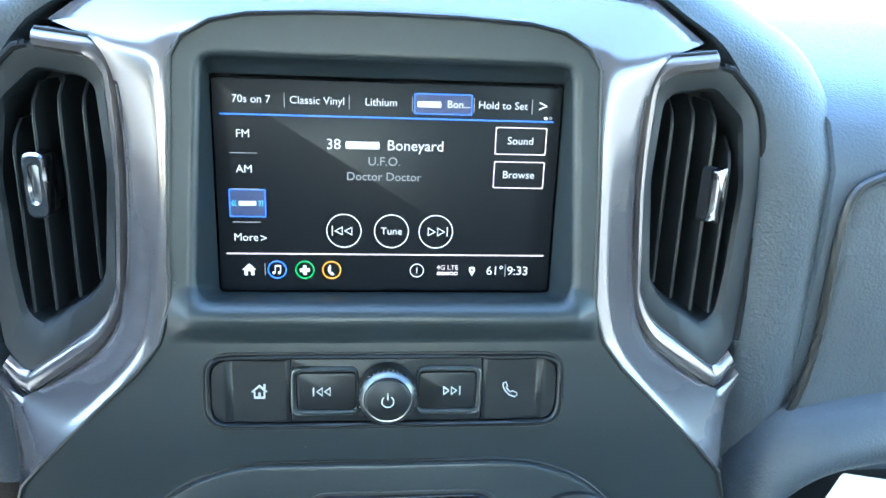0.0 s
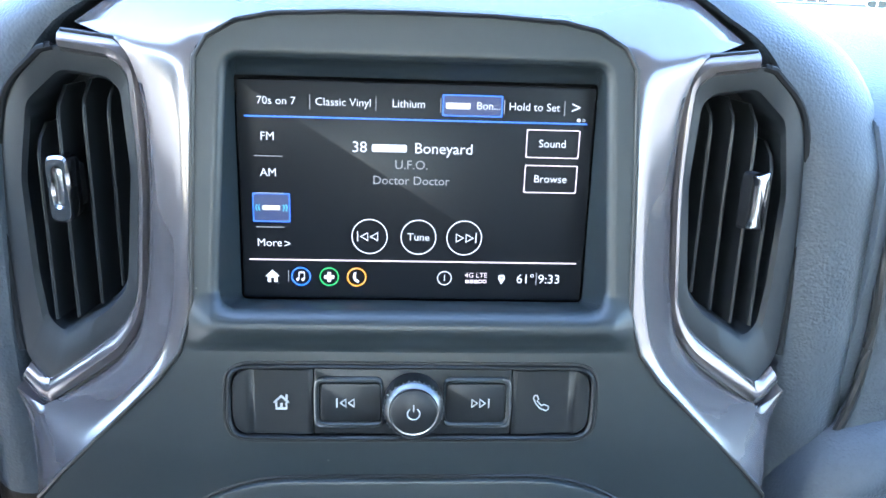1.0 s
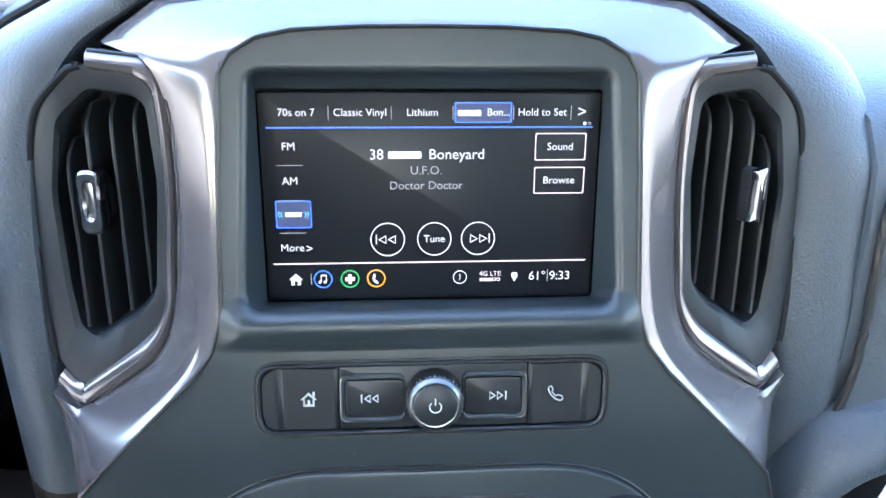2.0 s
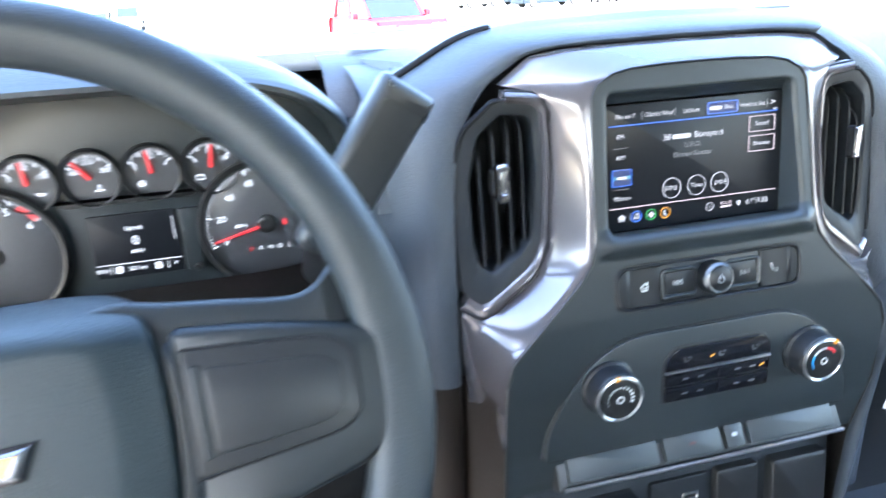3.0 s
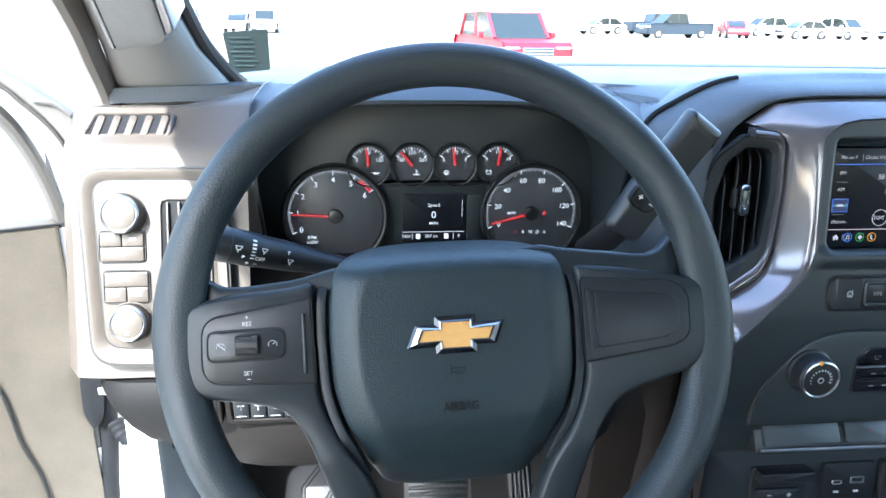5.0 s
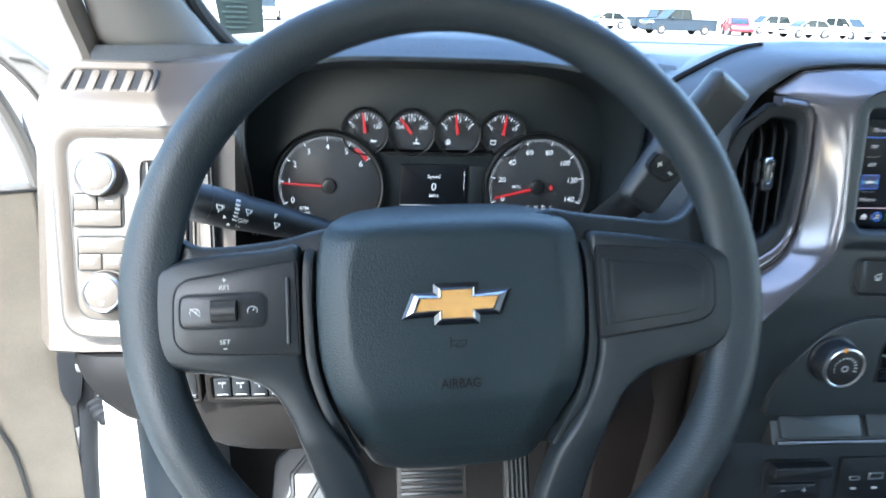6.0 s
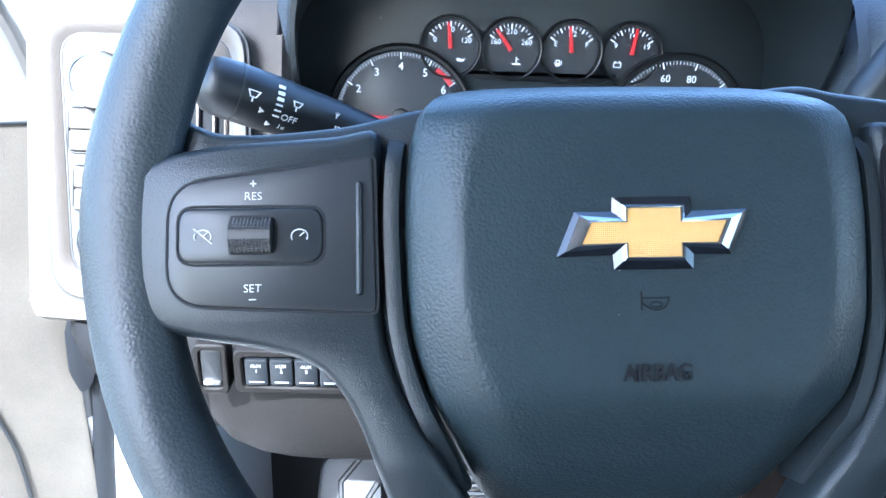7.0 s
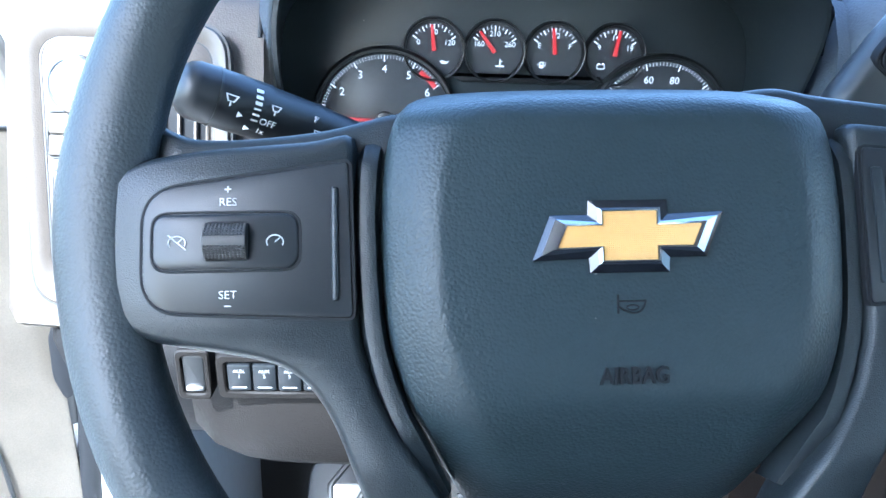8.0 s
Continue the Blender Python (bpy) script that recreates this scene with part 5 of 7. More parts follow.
WT = 24.0
WM = face(-0.454, 0.1868, 1.4275, WT) @ Matrix.Rotation(radians(2.2), 4, "Z")
RIMM = face(-0.4525, 0.1832, 1.4314, WT)
wheel = thing("steering_wheel", (-0.4575, 0.30, 1.36), "dark grey steering wheel with grained rim and gold emblem", "steering wheel")
R, r = 0.1780, 0.0148
rings = []
for k in range(128):
    a = 2 * math.pi * k / 128
    deg = math.degrees(a) % 360
    low = max(max(0.0, 1 - max(0.0, abs((deg + k) % 360 - 179.0) - 8.0) / 22.0) for k in (0, 180))
    low = low * low * (3 - 2 * low)
    fat = 1.0 + 0.10 * math.exp(-((deg - 178) / 14) ** 2) + 0.10 * math.exp(-(((deg + 178) % 360 - 176) / 14) ** 2)
    ring = []
    for j in range(28):
        b = 2 * math.pi * j / 28
        w = r * (1.12 - 0.42 * low * (b < math.pi)) * math.sin(b)
        ring.append(((R + r * fat * math.cos(b)) * math.cos(a), (R + r * fat * math.cos(b)) * math.sin(a), w))
    rings.append(ring)
rings.append(rings[0])
bm = loft(rings)
bmesh.ops.remove_doubles(bm, verts=bm.verts[:], dist=1e-6)
part("rim", bm, RIM, wheel, "grained dark rim", m=RIMM)


SPOKE_L = [(-0.0885, 0.0358), (-0.1020, 0.0322), (-0.1404, 0.0296), (-0.1600, 0.0265), (-0.1690, 0.0222), (-0.1738, 0.0140), (-0.1742, 0.0030), (-0.1730, -0.0124), (-0.1700, -0.0260), (-0.1632, -0.0345), (-0.1492, -0.0378), (-0.1306, -0.0408), (-0.1156, -0.0445), (-0.1071, -0.0500), (-0.1006, -0.0585), (-0.0951, -0.0695), (-0.0880, -0.0900), (-0.0790, -0.1180), (-0.0720, -0.1500), (-0.0680, -0.1780), (-0.0400, -0.1820), (-0.0440, -0.1500), (-0.0500, -0.1180), (-0.0590, -0.0940), (-0.0705, -0.0765), (-0.0815, -0.0570), (-0.0882, -0.0370), (-0.0892, 0.0)]
SPOKE_R = [(0.0832, 0.0372), (0.1134, 0.0338), (0.1475, 0.0283), (0.1650, 0.0242), (0.1745, 0.0185), (0.1770, 0.0100), (0.1765, -0.0050), (0.1745, -0.0200), (0.1700, -0.0310), (0.1600, -0.0390), (0.1400, -0.0440), (0.1250, -0.0480), (0.1120, -0.0530), (0.1020, -0.0620), (0.0930, -0.0760), (0.0860, -0.0930), (0.0775, -0.1180), (0.0710, -0.1500), (0.0670, -0.1780), (0.0400, -0.1820), (0.0440, -0.1500), (0.0500, -0.1180), (0.0590, -0.0940), (0.0705, -0.0765), (0.0815, -0.0570), (0.0872, -0.0370), (0.0875, 0.0)]
LEDGE_L = [(-0.1700, 0.0520), (-0.1600, 0.0420), (-0.1490, 0.0362), (-0.1376, 0.0351), (-0.1235, 0.0356), (-0.0992, 0.0383), (-0.0746, 0.0440), (-0.0500, 0.0450)]
LEDGE_R = [(0.1690, 0.0680), (0.1560, 0.0520), (0.1465, 0.0440), (0.1344, 0.0421), (0.1110, 0.0453), (0.0803, 0.0494), (0.0651, 0.0523), (0.0500, 0.0510)]
for out, ledge in ((SPOKE_L, LEDGE_L), (SPOKE_R, LEDGE_R)):
    drop = lambda p: -0.30 * max(0.0, -0.080 - p.y)
    part("spoke", slab(rounded(out, 0.006, 4), 170, ((0.001, -0.010), (0, -0.006), (0, 0.0075), (0.0007, 0.0106), (0.0020, 0.0128), (0.0036, 0.0138)), WM, drop), SPOKE, wheel)
    rows = []
    for p in smooth_line([(x, y, 0) for x, y in ledge], 40):
        sink = 0.40 * max(0.0, abs(p.x) - 0.152)
        rows.append([(p.x, p.y - dy, w - sink) for dy, w in ((0.0, -0.012), (0.0, -0.001), (0.0006, 0.0016), (0.0018, 0.0036), (0.0036, 0.0048), (0.012, 0.0056))] + [(p.x, 0.0, 0.0060 - sink)])
    part("spoke_ledge", loft(rows, closed=False), SPOKE, wheel, m=WM)

# inserts on the spokes
LI = rounded([(-0.1592, 0.0142), (-0.0911, 0.0238), (-0.0902, -0.0292), (-0.1592, -0.0258)], [0.012, 0.002, 0.002, 0.013], 7)
RI = rounded([(0.0880, 0.0265), (0.150, 0.0215), (0.161, 0.0130), (0.160, -0.0145), (0.151, -0.0210), (0.0880, -0.0285)], [0.002, 0.006, 0.006, 0.006, 0.006, 0.002], 4)
for ins in (LI, RI):
    part("insert_groove", band([p for p in inset(ins, -0.0012)], ins, 0.010, 0.01395, 96, 0.0001, WM), DEEP, wheel)
    part("spoke_insert", plate(ins, 0.010, 0.0148, 0.0007, WM), BUTTON, wheel)
part("switch_frame", band(rrect(0.0498, 0.0206, 0.0062, -0.1318, -0.0030), rrect(0.0480, 0.0188, 0.0054, -0.1318, -0.0030), 0.013, 0.0150, 96, 0.0001, WM), DEEP, wheel)
part("cruise_button", slab(rrect(0.0477, 0.0185, 0.0053, -0.1318, -0.0030, 6), 110, ((0, 0.013), (0, 0.0150), (0.0003, 0.0155), (0.0009, 0.0158)), WM, lambda p: 0.0), BUTTON, wheel)
part("roller_well", plate(rrect(0.0152, 0.0134, 0.0020, -0.1314, -0.0030), 0.0150, 0.0161, 0.0, WM), DEEP, wheel)
part("insert_crease", plate(rrect(0.0024, 0.0385, 0.0012, -0.0957, -0.0042), 0.0140, 0.0164, 0.0011, WM), SPOKE, wheel)
part("insert_crease", plate(rounded([(0.0905, 0.0195), (0.0945, 0.0190), (0.0955, -0.0205), (0.0915, -0.0215)], 0.001), 0.014, 0.0158, 0.0006, WM), SPOKE, wheel)
panel_r = rounded([(0.0955, 0.0180), (0.147, 0.0135), (0.1545, 0.008), (0.1535, -0.010), (0.146, -0.0160), (0.0965, -0.0205)], 0.004, 4)
part("blank_panel", plate(panel_r, 0.013, 0.0156, 0.0012, WM), BUTTON, wheel)
roller = part("thumb_roller", tube([(-0.1385, -0.0030, 0.0152), (-0.1382, -0.0030, 0.0152), (-0.1246, -0.0030, 0.0152), (-0.1243, -0.0030, 0.0152)], [0.0056, 0.0062, 0.0062, 0.0056], 32, flat=0.78, m=WM, up=(0, 0, 1)), DARK, wheel)
for sgn in (-1, 1):
    studs = bmesh.new()
    for q in range(18, 76, 10):
        for u in [-0.1379 + 0.00118 * j for j in range(12)]:
            mm = Matrix.Translation((u, -0.0030 + sgn * 0.0062 * math.sin(radians(q)), 0.0152 + 0.0048 * math.cos(radians(q)))) @ Matrix.Rotation(radians(-sgn * q), 4, "X")
            base = [studs.verts.new(mm @ Vector((a * 0.00048, b * 0.00036, 0.0))) for a, b in ((-1, -1), (1, -1), (1, 1), (-1, 1))]
            peak = studs.verts.new(mm @ Vector((0, 0, 0.00042)))
            for a, b in zip(base, base[1:] + base[:1]):
                studs.faces.new((a, b, peak))
    part("knurl", studs, DARK, roller, m=WM, sharp=20)
for text, v in (("RES", 0.0102), ("SET", -0.0208)):
    words(text, 0.0039, INK, wheel, WM @ Matrix.Translation((-0.1312, v, 0.0150)), bold=-0.010)
bar(-0.1312, 0.0146, 0.0022, 0.0004, INK, wheel, WM @ Matrix.Translation((0, 0, 0.0149)), "plus_mark")
bar(-0.1312, 0.0146, 0.0004, 0.0022, INK, wheel, WM @ Matrix.Translation((0, 0, 0.0149)), "plus_mark")
bar(-0.1312, -0.0244, 0.0022, 0.0004, INK, wheel, WM @ Matrix.Translation((0, 0, 0.0149)), "minus_mark")
for u in (-0.1475, -0.1155):
    mm = WM @ Matrix.Translation((u, -0.0034, 0.0160)) @ Matrix.Scale(1.15, 4)
    part("gauge_mark", tube([(0.0024 * math.cos(radians(q)), 0.0020 * math.sin(radians(q)), 0) for q in range(-30, 211, 20)], 0.0002, 5, m=mm), INK, wheel)
    part("gauge_mark", tube([(0, 0, 0), (0.0014, 0.0012, 0)], 0.0002, 5, m=mm), INK, wheel)
    if u < -0.13:
        part("gauge_mark", tube([(-0.0026, 0.0024, 0), (0.0026, -0.0020, 0)], 0.0002, 5, m=mm), INK, wheel)

# hub surround and cover
CO = [(0.0, 0.0630), (-0.030, 0.0622), (-0.055, 0.0580), (-0.0715, 0.0480), (-0.0785, 0.0310), (-0.0808, 0.0080), (-0.0805, -0.0150), (-0.0788, -0.0360), (-0.0735, -0.0555), (-0.0650, -0.0735), (-0.0568, -0.0915), (-0.0480, -0.1040), (-0.030, -0.1080), (0.0, -0.1090)]
half = smooth_line([(x, y, 0) for x, y in CO], 48)
cover = [Vector((p.x, p.y)) for p in half] + [Vector((-p.x, p.y)) for p in reversed(half[1:-1])]
for k in (-1, 1):
    edge = [Vector((-k * abs(p.x), p.y)) for p in half if -0.0975 < p.y < 0.043]
    rows = []
    for a, b in zip(edge, edge[1:]):
        n2 = Vector((b.y - a.y, a.x - b.x)).normalized()
        n2 = n2 if n2.x * a.x > 0 else -n2
        sink = 0.026 * min(1.0, max(0.0, (a.y - 0.024) / 0.018)) ** 1.5 + 0.016 * min(1.0, max(0.0, (-0.066 - a.y) / 0.030))
        rows.append([(a.x + n2.x * d, a.y + n2.y * d, w - sink) for d, w in ((0.0004, -0.002), (0.0006, 0.008), (0.0016, 0.0115), (0.0042, 0.0122), (0.0070, 0.0112), (0.0082, 0.0085), (0.0100, 0.0060), (0.0100, -0.004))])
    part("hub_surround", loft(rows, cap_a=True, cap_b=True), SPOKE, wheel, m=WM)
part("hub_back", slab([Vector((q.x, min(q.y, 0.026))) if q.y > -0.070 else p for p, q in zip(inset(resample(cover, 90), 0.004), inset(resample(cover, 90), -0.0095))], 90, ((0, -0.010), (0, 0.0010), (0.001, 0.0018)), WM, lambda p: -0.9 * max(0.0, -0.052 - p.y)), DARK, wheel)
c0 = Vector((0.0, -0.016))
rows = []
for s in (1.0, 0.992, 0.98, 0.965, 0.94, 0.92, 0.90, 0.88, 0.86, 0.84, 0.82, 0.80, 0.78, 0.76, 0.74, 0.72, 0.70, 0.675, 0.65, 0.625, 0.6, 0.575, 0.55, 0.525, 0.5, 0.475, 0.45, 0.425, 0.4, 0.35, 0.3, 0.2, 0.1, 0.02):
    ring = []
    for p in cover:
        q = c0 + (p - c0) * s
        d = (1 - s) * 0.085
        lip = min(1.0, d / 0.0022)
        slope = min(1.0, max(0.0, d - 0.0010) / 0.0205)
        w = 0.0030 + 0.0105 * (1 - (1 - lip) ** 2) + 0.0112 * (1 - (1 - slope) ** 1.45)
        fold = -0.0615 - q.y
        fold = 0.0 if fold < -0.008 else fold if fold > 0.008 else (fold + 0.008) ** 2 / 0.032
        w -= 62 * max(0.0, q.y - 0.034) ** 2 + 0.76 * fold + 1.2 * min(0.0425, max(0.0, -0.018 - q.y)) ** 2 + 0.10 * max(0.0, -0.0605 - q.y)
        ring.append((q.x, q.y, w))
    rows.append(ring)
part("airbag_cover", loft(rows, cap_b=True), COVER, wheel, "grained airbag cover", m=WM)
EM = WM @ Matrix.Translation((0.0004, -0.0046, 0.0256))
TIE = [(-0.0305, -0.0068), (-0.0250, 0.0062), (-0.0125, 0.0062), (-0.0122, 0.0110), (0.0122, 0.0110), (0.0125, 0.0062), (0.0305, 0.0068), (0.0250, -0.0062), (0.0125, -0.0062), (0.0122, -0.0110), (-0.0122, -0.0110), (-0.0125, -0.0062)]
TIE = [Vector(p) for p in TIE][::-1]
GF = [(-0.0238, -0.0037), (-0.0206, 0.0034), (-0.0090, 0.0034), (-0.0090, 0.0080), (0.0088, 0.0080), (0.0088, 0.0034), (0.0238, 0.0037), (0.0206, -0.0034), (0.0088, -0.0034), (0.0088, -0.0080), (-0.0090, -0.0080), (-0.0090, -0.0034)]
GF = [Vector(p) for p in GF][::-1]
# the chrome is broad at the two ends and thin along the top and bottom
CH = [b.lerp(a, 0.80 if abs(a.x) > 0.02 else 0.40) for a, b in zip(TIE, GF)]
OUT = inset(TIE, -0.0009)
emblem = part("emblem", loft([[(p.x, p.y, w) for p in ring] for ring, w in ((OUT, -0.003), (OUT, 0.0002), (CH, 0.0016), (GF, 0.0010))], cap_b=True), GLOSSB, wheel, "emblem with gold fill and chrome edge", sharp=15, m=EM)
bm = loft([[(p.x, p.y, w) for p in ring] for ring, w in ((CH, 0.0010), (CH, 0.0018), ([a.lerp(b, 0.70) for a, b in zip(CH, GF)], 0.0027), (GF, 0.0026), (GF, 0.0014))])
part("chrome_edge", bm, CHROME, emblem, "chrome bevelled edge", sharp=15, m=EM)
part("gold_fill", plate(GF, 0.0006, 0.0018, 0.0, EM), GOLD, emblem, "ribbed gold fill")
dots = bmesh.new()
for k in range(-36, 37):
    u = 0.00064 * k
    tall = 0.0078 if -0.0088 < u < 0.0086 else 0.0031
    for n in range(-12, 13):
        v = 0.00064 * n
        if abs(v) < tall - 0.0002:
            corner = [dots.verts.new((u + a * 0.00026, v + b * 0.00026, 0.0018)) for a, b in ((-1, -1), (1, -1), (1, 1), (-1, 1))]
            peak = dots.verts.new((u, v, 0.00212))
            for a, b in zip(corner, corner[1:] + corner[:1]):
                dots.faces.new((a, b, peak))
part("fill_texture", dots, GOLD, emblem, m=EM, sharp=20)
words("AIRBAG", 0.0078, DEEP, wheel, WM @ Matrix.Translation((0.0012, -0.0500, 0.0239)) @ Matrix.Rotation(radians(4), 4, "X") @ Matrix.Diagonal((0.84, 1.0, 1.0, 1.0)), depth=0.0005, bold=0.018)
HM = WM @ Matrix.Translation((0.0005, -0.0265, 0.0248))
part("horn_mark", tube([(-0.0042, 0.0030, 0), (-0.0042, -0.0032, 0)], 0.00042, 6, m=HM), DEEP, wheel)
part("horn_mark", tube([(-0.0040, 0.0008, 0), (0.0010, 0.0007, 0), (0.0050, 0.0009, 0)], 0.00036, 6, m=HM), DEEP, wheel)
part("horn_mark", tube(smooth_line([(-0.0040, -0.0009, 0), (-0.0020, -0.0022, 0), (0.0004, -0.0031, 0), (0.0030, -0.0026, 0), (0.0043, -0.0010, 0), (0.0050, 0.0009, 0)], 24), 0.00036, 6, m=HM), DEEP, wheel)
part("horn_mark", tube([(0.0006 + 0.0020 * math.cos(radians(q)), -0.0013 + 0.0008 * math.sin(radians(q)), 0) for q in range(0, 360, 24)], 0.00026, 6, closed=True, m=HM), DEEP, wheel)

# ---- steering column ----
column = thing("steering_column", (-0.4575, 0.40, 1.33), "black plastic steering column shroud behind the wheel", "steering column")
rows = []
for d, a, b in ((0.035, 0.040, 0.036), (0.06, 0.055, 0.046), (0.12, 0.062, 0.052), (0.20, 0.066, 0.056), (0.32, 0.066, 0.056)):
    c = Vector((-0.4575, 0.1868, 1.4275)) + (WM.to_3x3() @ Vector((0, 0, -d)))
    rows.append([WM.to_3x3() @ Vector((a * math.copysign(abs(math.cos(t)) ** 0.6, math.cos(t)), b * math.copysign(abs(math.sin(t)) ** 0.6, math.sin(t)), 0)) + c for t in [2 * math.pi * k / 32 for k in range(32)]])
part("shroud", loft(rows, cap_a=True, cap_b=True), DARK, column)
part("key_cylinder", lathe([(0.014, 0), (0.014, 0.012), (0.011, 0.014)], 24, face(-0.340, 0.352, 1.285, 10, 30)), SATIN, column)
key = thing("ignition_key", (-0.329, 0.339, 1.24), "silver ignition key with a dark head in the column", "key")
KX = face(-0.329, 0.339, 1.264, 30, 35) @ Matrix.Rotation(radians(20), 4, "Z")
part("key_blade", plate(rounded([(-0.004, 0.0), (0.004, 0.0), (0.004, 0.030), (-0.004, 0.030)], 0.0015), -0.001, 0.001, 0.0004, KX), SATIN, key, "silver blade")
part("key_head", plate(rrect(0.020, 0.028, 0.006, 0, -0.014), -0.004, 0.004, 0.002, KX), DARK, key, "dark plastic head")
part("key_ring", tube([(0.006 * math.cos(radians(q)), -0.030 + 0.006 * math.sin(radians(q)), 0.001) for q in range(0, 360, 20)], 0.0008, 6, closed=True, m=KX), SATIN, key)

tag = thing("key_tag", (-0.334, 0.328, 1.17), "white paper key tag with blue print hanging from the ignition key", "key tag")
TG = face(-0.3345, 0.3290, 1.2235, 8, 38) @ Matrix.Rotation(radians(-14), 4, "Z")
part("tag_loop", tube(smooth_line([(0.0, -0.012, 0), (-0.003, 0.0, 0.001), (-0.001, 0.008, 0.002), (0.003, 0.002, 0.001), (0.0, -0.012, 0)], 24), 0.0005, 6, m=TG), SATIN, tag, "thin wire loop")
part("tag_card", plate(rounded([(-0.006, -0.008), (0.006, -0.008), (0.013, -0.018), (0.013, -0.060), (-0.013, -0.060), (-0.013, -0.018)], 0.003), -0.0004, 0.0004, 0.0001, TG), WHITE, tag)
part("blue_band", plate(rrect(0.0255, 0.011, 0.001, 0, -0.040), 0.0003, 0.0006, 0.0001, TG), BLUEP, tag, "blue printed band")
for k in range(3):
    bar(0.0, -0.050 - 0.0032 * k, 0.018 - 0.004 * k, 0.0012, BLUEP, tag, TG, "printed_line", 0.0004)

stalk = thing("indicator_stalk", (-0.57, 0.29, 1.45), "black indicator and wiper stalk with white printed marks", "stalk")
tip, root = Vector((-0.6250, 0.266, 1.4650)), Vector((-0.5220, 0.318, 1.4230))
sp = [tip.lerp(root, t) for t in (-0.035, -0.025, 0, 0.03, 0.16, 0.17, 0.30, 0.31, 0.5, 0.62, 0.8, 1.0)]
part("lever", tube(sp, [0.0040, 0.0090, 0.0120, 0.0132, 0.0135, 0.0135, 0.0133, 0.0128, 0.0120, 0.0108, 0.0092, 0.0080], 24), BUTTON, stalk)
part("twist_ring", tube([tip.lerp(root, t) for t in (0.098, 0.106)], 0.01375, 24), DARK, stalk)
ax = (root - tip).normalized()
side = Vector((0, -1, 0.12))
side = (side - ax * side.dot(ax)).normalized()
upv = side.cross(ax)
SMX = Matrix((( ax.x, upv.x * -1 if upv.z < 0 else upv.x, side.x, 0), (ax.y, upv.y * -1 if upv.z < 0 else upv.y, side.y, 0), (ax.z, upv.z * -1 if upv.z < 0 else upv.z, side.z, 0), (0, 0, 0, 1)))


def on_stalk(t, v):
    return Matrix.Translation(tip.lerp(root, t) + side * (0.0137 - 0.0075 * max(0.0, t - 0.30))) @ SMX @ Matrix.Translation((0, v, 0))


def round_stalk(t, v, r=0.0136):
    return Matrix.Translation(tip.lerp(root, t)) @ SMX @ Matrix.Rotation(math.asin(max(-0.9, min(0.9, -v / r))), 4, "X") @ Matrix.Translation((0, 0, r))


for k in range(6):
    bar(0, 0, 0.0032, 0.0016 if k < 3 else 0.0008, WHITE, stalk, round_stalk(0.240, 0.0096 - 0.0026 * k), "band_mark")
words("OFF", 0.0044, WHITE, stalk, round_stalk(0.290, -0.0030))
words("1x", 0.0038, WHITE, stalk, round_stalk(0.275, -0.0078))
for t0, v0 in ((0.185, -0.0030), (0.225, -0.0080)):
    part("pointer_mark", plate([Vector((0.0012, 0.0)), Vector((-0.0012, 0.0013)), Vector((-0.0012, -0.0013))], -0.0004, 0.0003, m=round_stalk(t0, v0)), WHITE, stalk)


def wiper_mark(t, v, s):
    mm = on_stalk(t, v) @ Matrix.Translation((0, 0, 0.0004 - 36 * v * v if t < 0.7 else -0.0004))
    fan = [Vector((-0.0036, 0.002)) * s, Vector((0.0036, 0.002)) * s, Vector((0.0018, -0.0018)) * s, Vector((-0.0018, -0.0018)) * s]
    part("wiper_mark", band(fan, [p * 0.7 for p in fan], 0, 0.0003, 32, 0.00005, mm), WHITE, stalk)
    bar(0, -0.0028 * s, 0.0006, 0.0022, WHITE, stalk, mm, "wiper_mark")


wiper_mark(0.140, 0.0030, 0.85)
wiper_mark(0.305, 0.0045, 0.70)
wiper_mark(0.49, -0.0005, 0.7)
wiper_mark(0.47, 0.0062, 0.35)
part("wash_button", plate(rrect(0.024, 0.0090, 0.002), -0.003, 0.0012, 0.0006, on_stalk(0.50, -0.001) @ Matrix.Translation((0, 0, -0.0028))), DARK, stalk)

shift = thing("gear_selector", (-0.33, 0.31, 1.45), "dark grey column gear lever with flat paddle and shift buttons", "gear lever")
GMX = face(-0.2585, 0.312, 1.508, -6, 8) @ Matrix.Rotation(radians(-31), 4, "Z")
paddle = rounded([(-0.0212, -0.068), (0.0140, -0.068), (0.0150, -0.025), (0.0190, 0.046), (-0.0170, 0.048), (-0.0222, -0.025)], [0.006, 0.006, 0.006, 0.005, 0.005, 0.006], 4)
part("paddle", slab(paddle, 60, ((0.003, -0.010), (0.0, -0.005), (0.0, 0.003), (0.0025, 0.0070), (0.0045, 0.0086), (0.006, 0.0090)), GMX), LEVER, shift)
part("paddle_cap", slab(rounded([(-0.0178, 0.030), (0.0192, 0.029), (0.0194, 0.0465), (-0.0174, 0.0485)], 0.004), 40, ((0.003, -0.0102), (0.0, -0.005), (0.0, 0.0032), (0.0025, 0.0073), (0.006, 0.0092)), GMX), LEVER, shift)
part("arm", tube(smooth_line([(-0.287, 0.322, 1.468), (-0.289, 0.335, 1.452), (-0.290, 0.365, 1.432), (-0.292, 0.41, 1.405)], 14), 0.0135, 16), DARK, shift)
BM = GMX @ Matrix.Translation((-0.0080, -0.0325, 0.0088))
pod = rounded([(-0.0140, 0.0068), (-0.0142, -0.0045), (-0.0105, -0.0092), (0.0075, -0.0092), (0.0128, -0.0030), (0.0142, 0.0088)], 0.003)
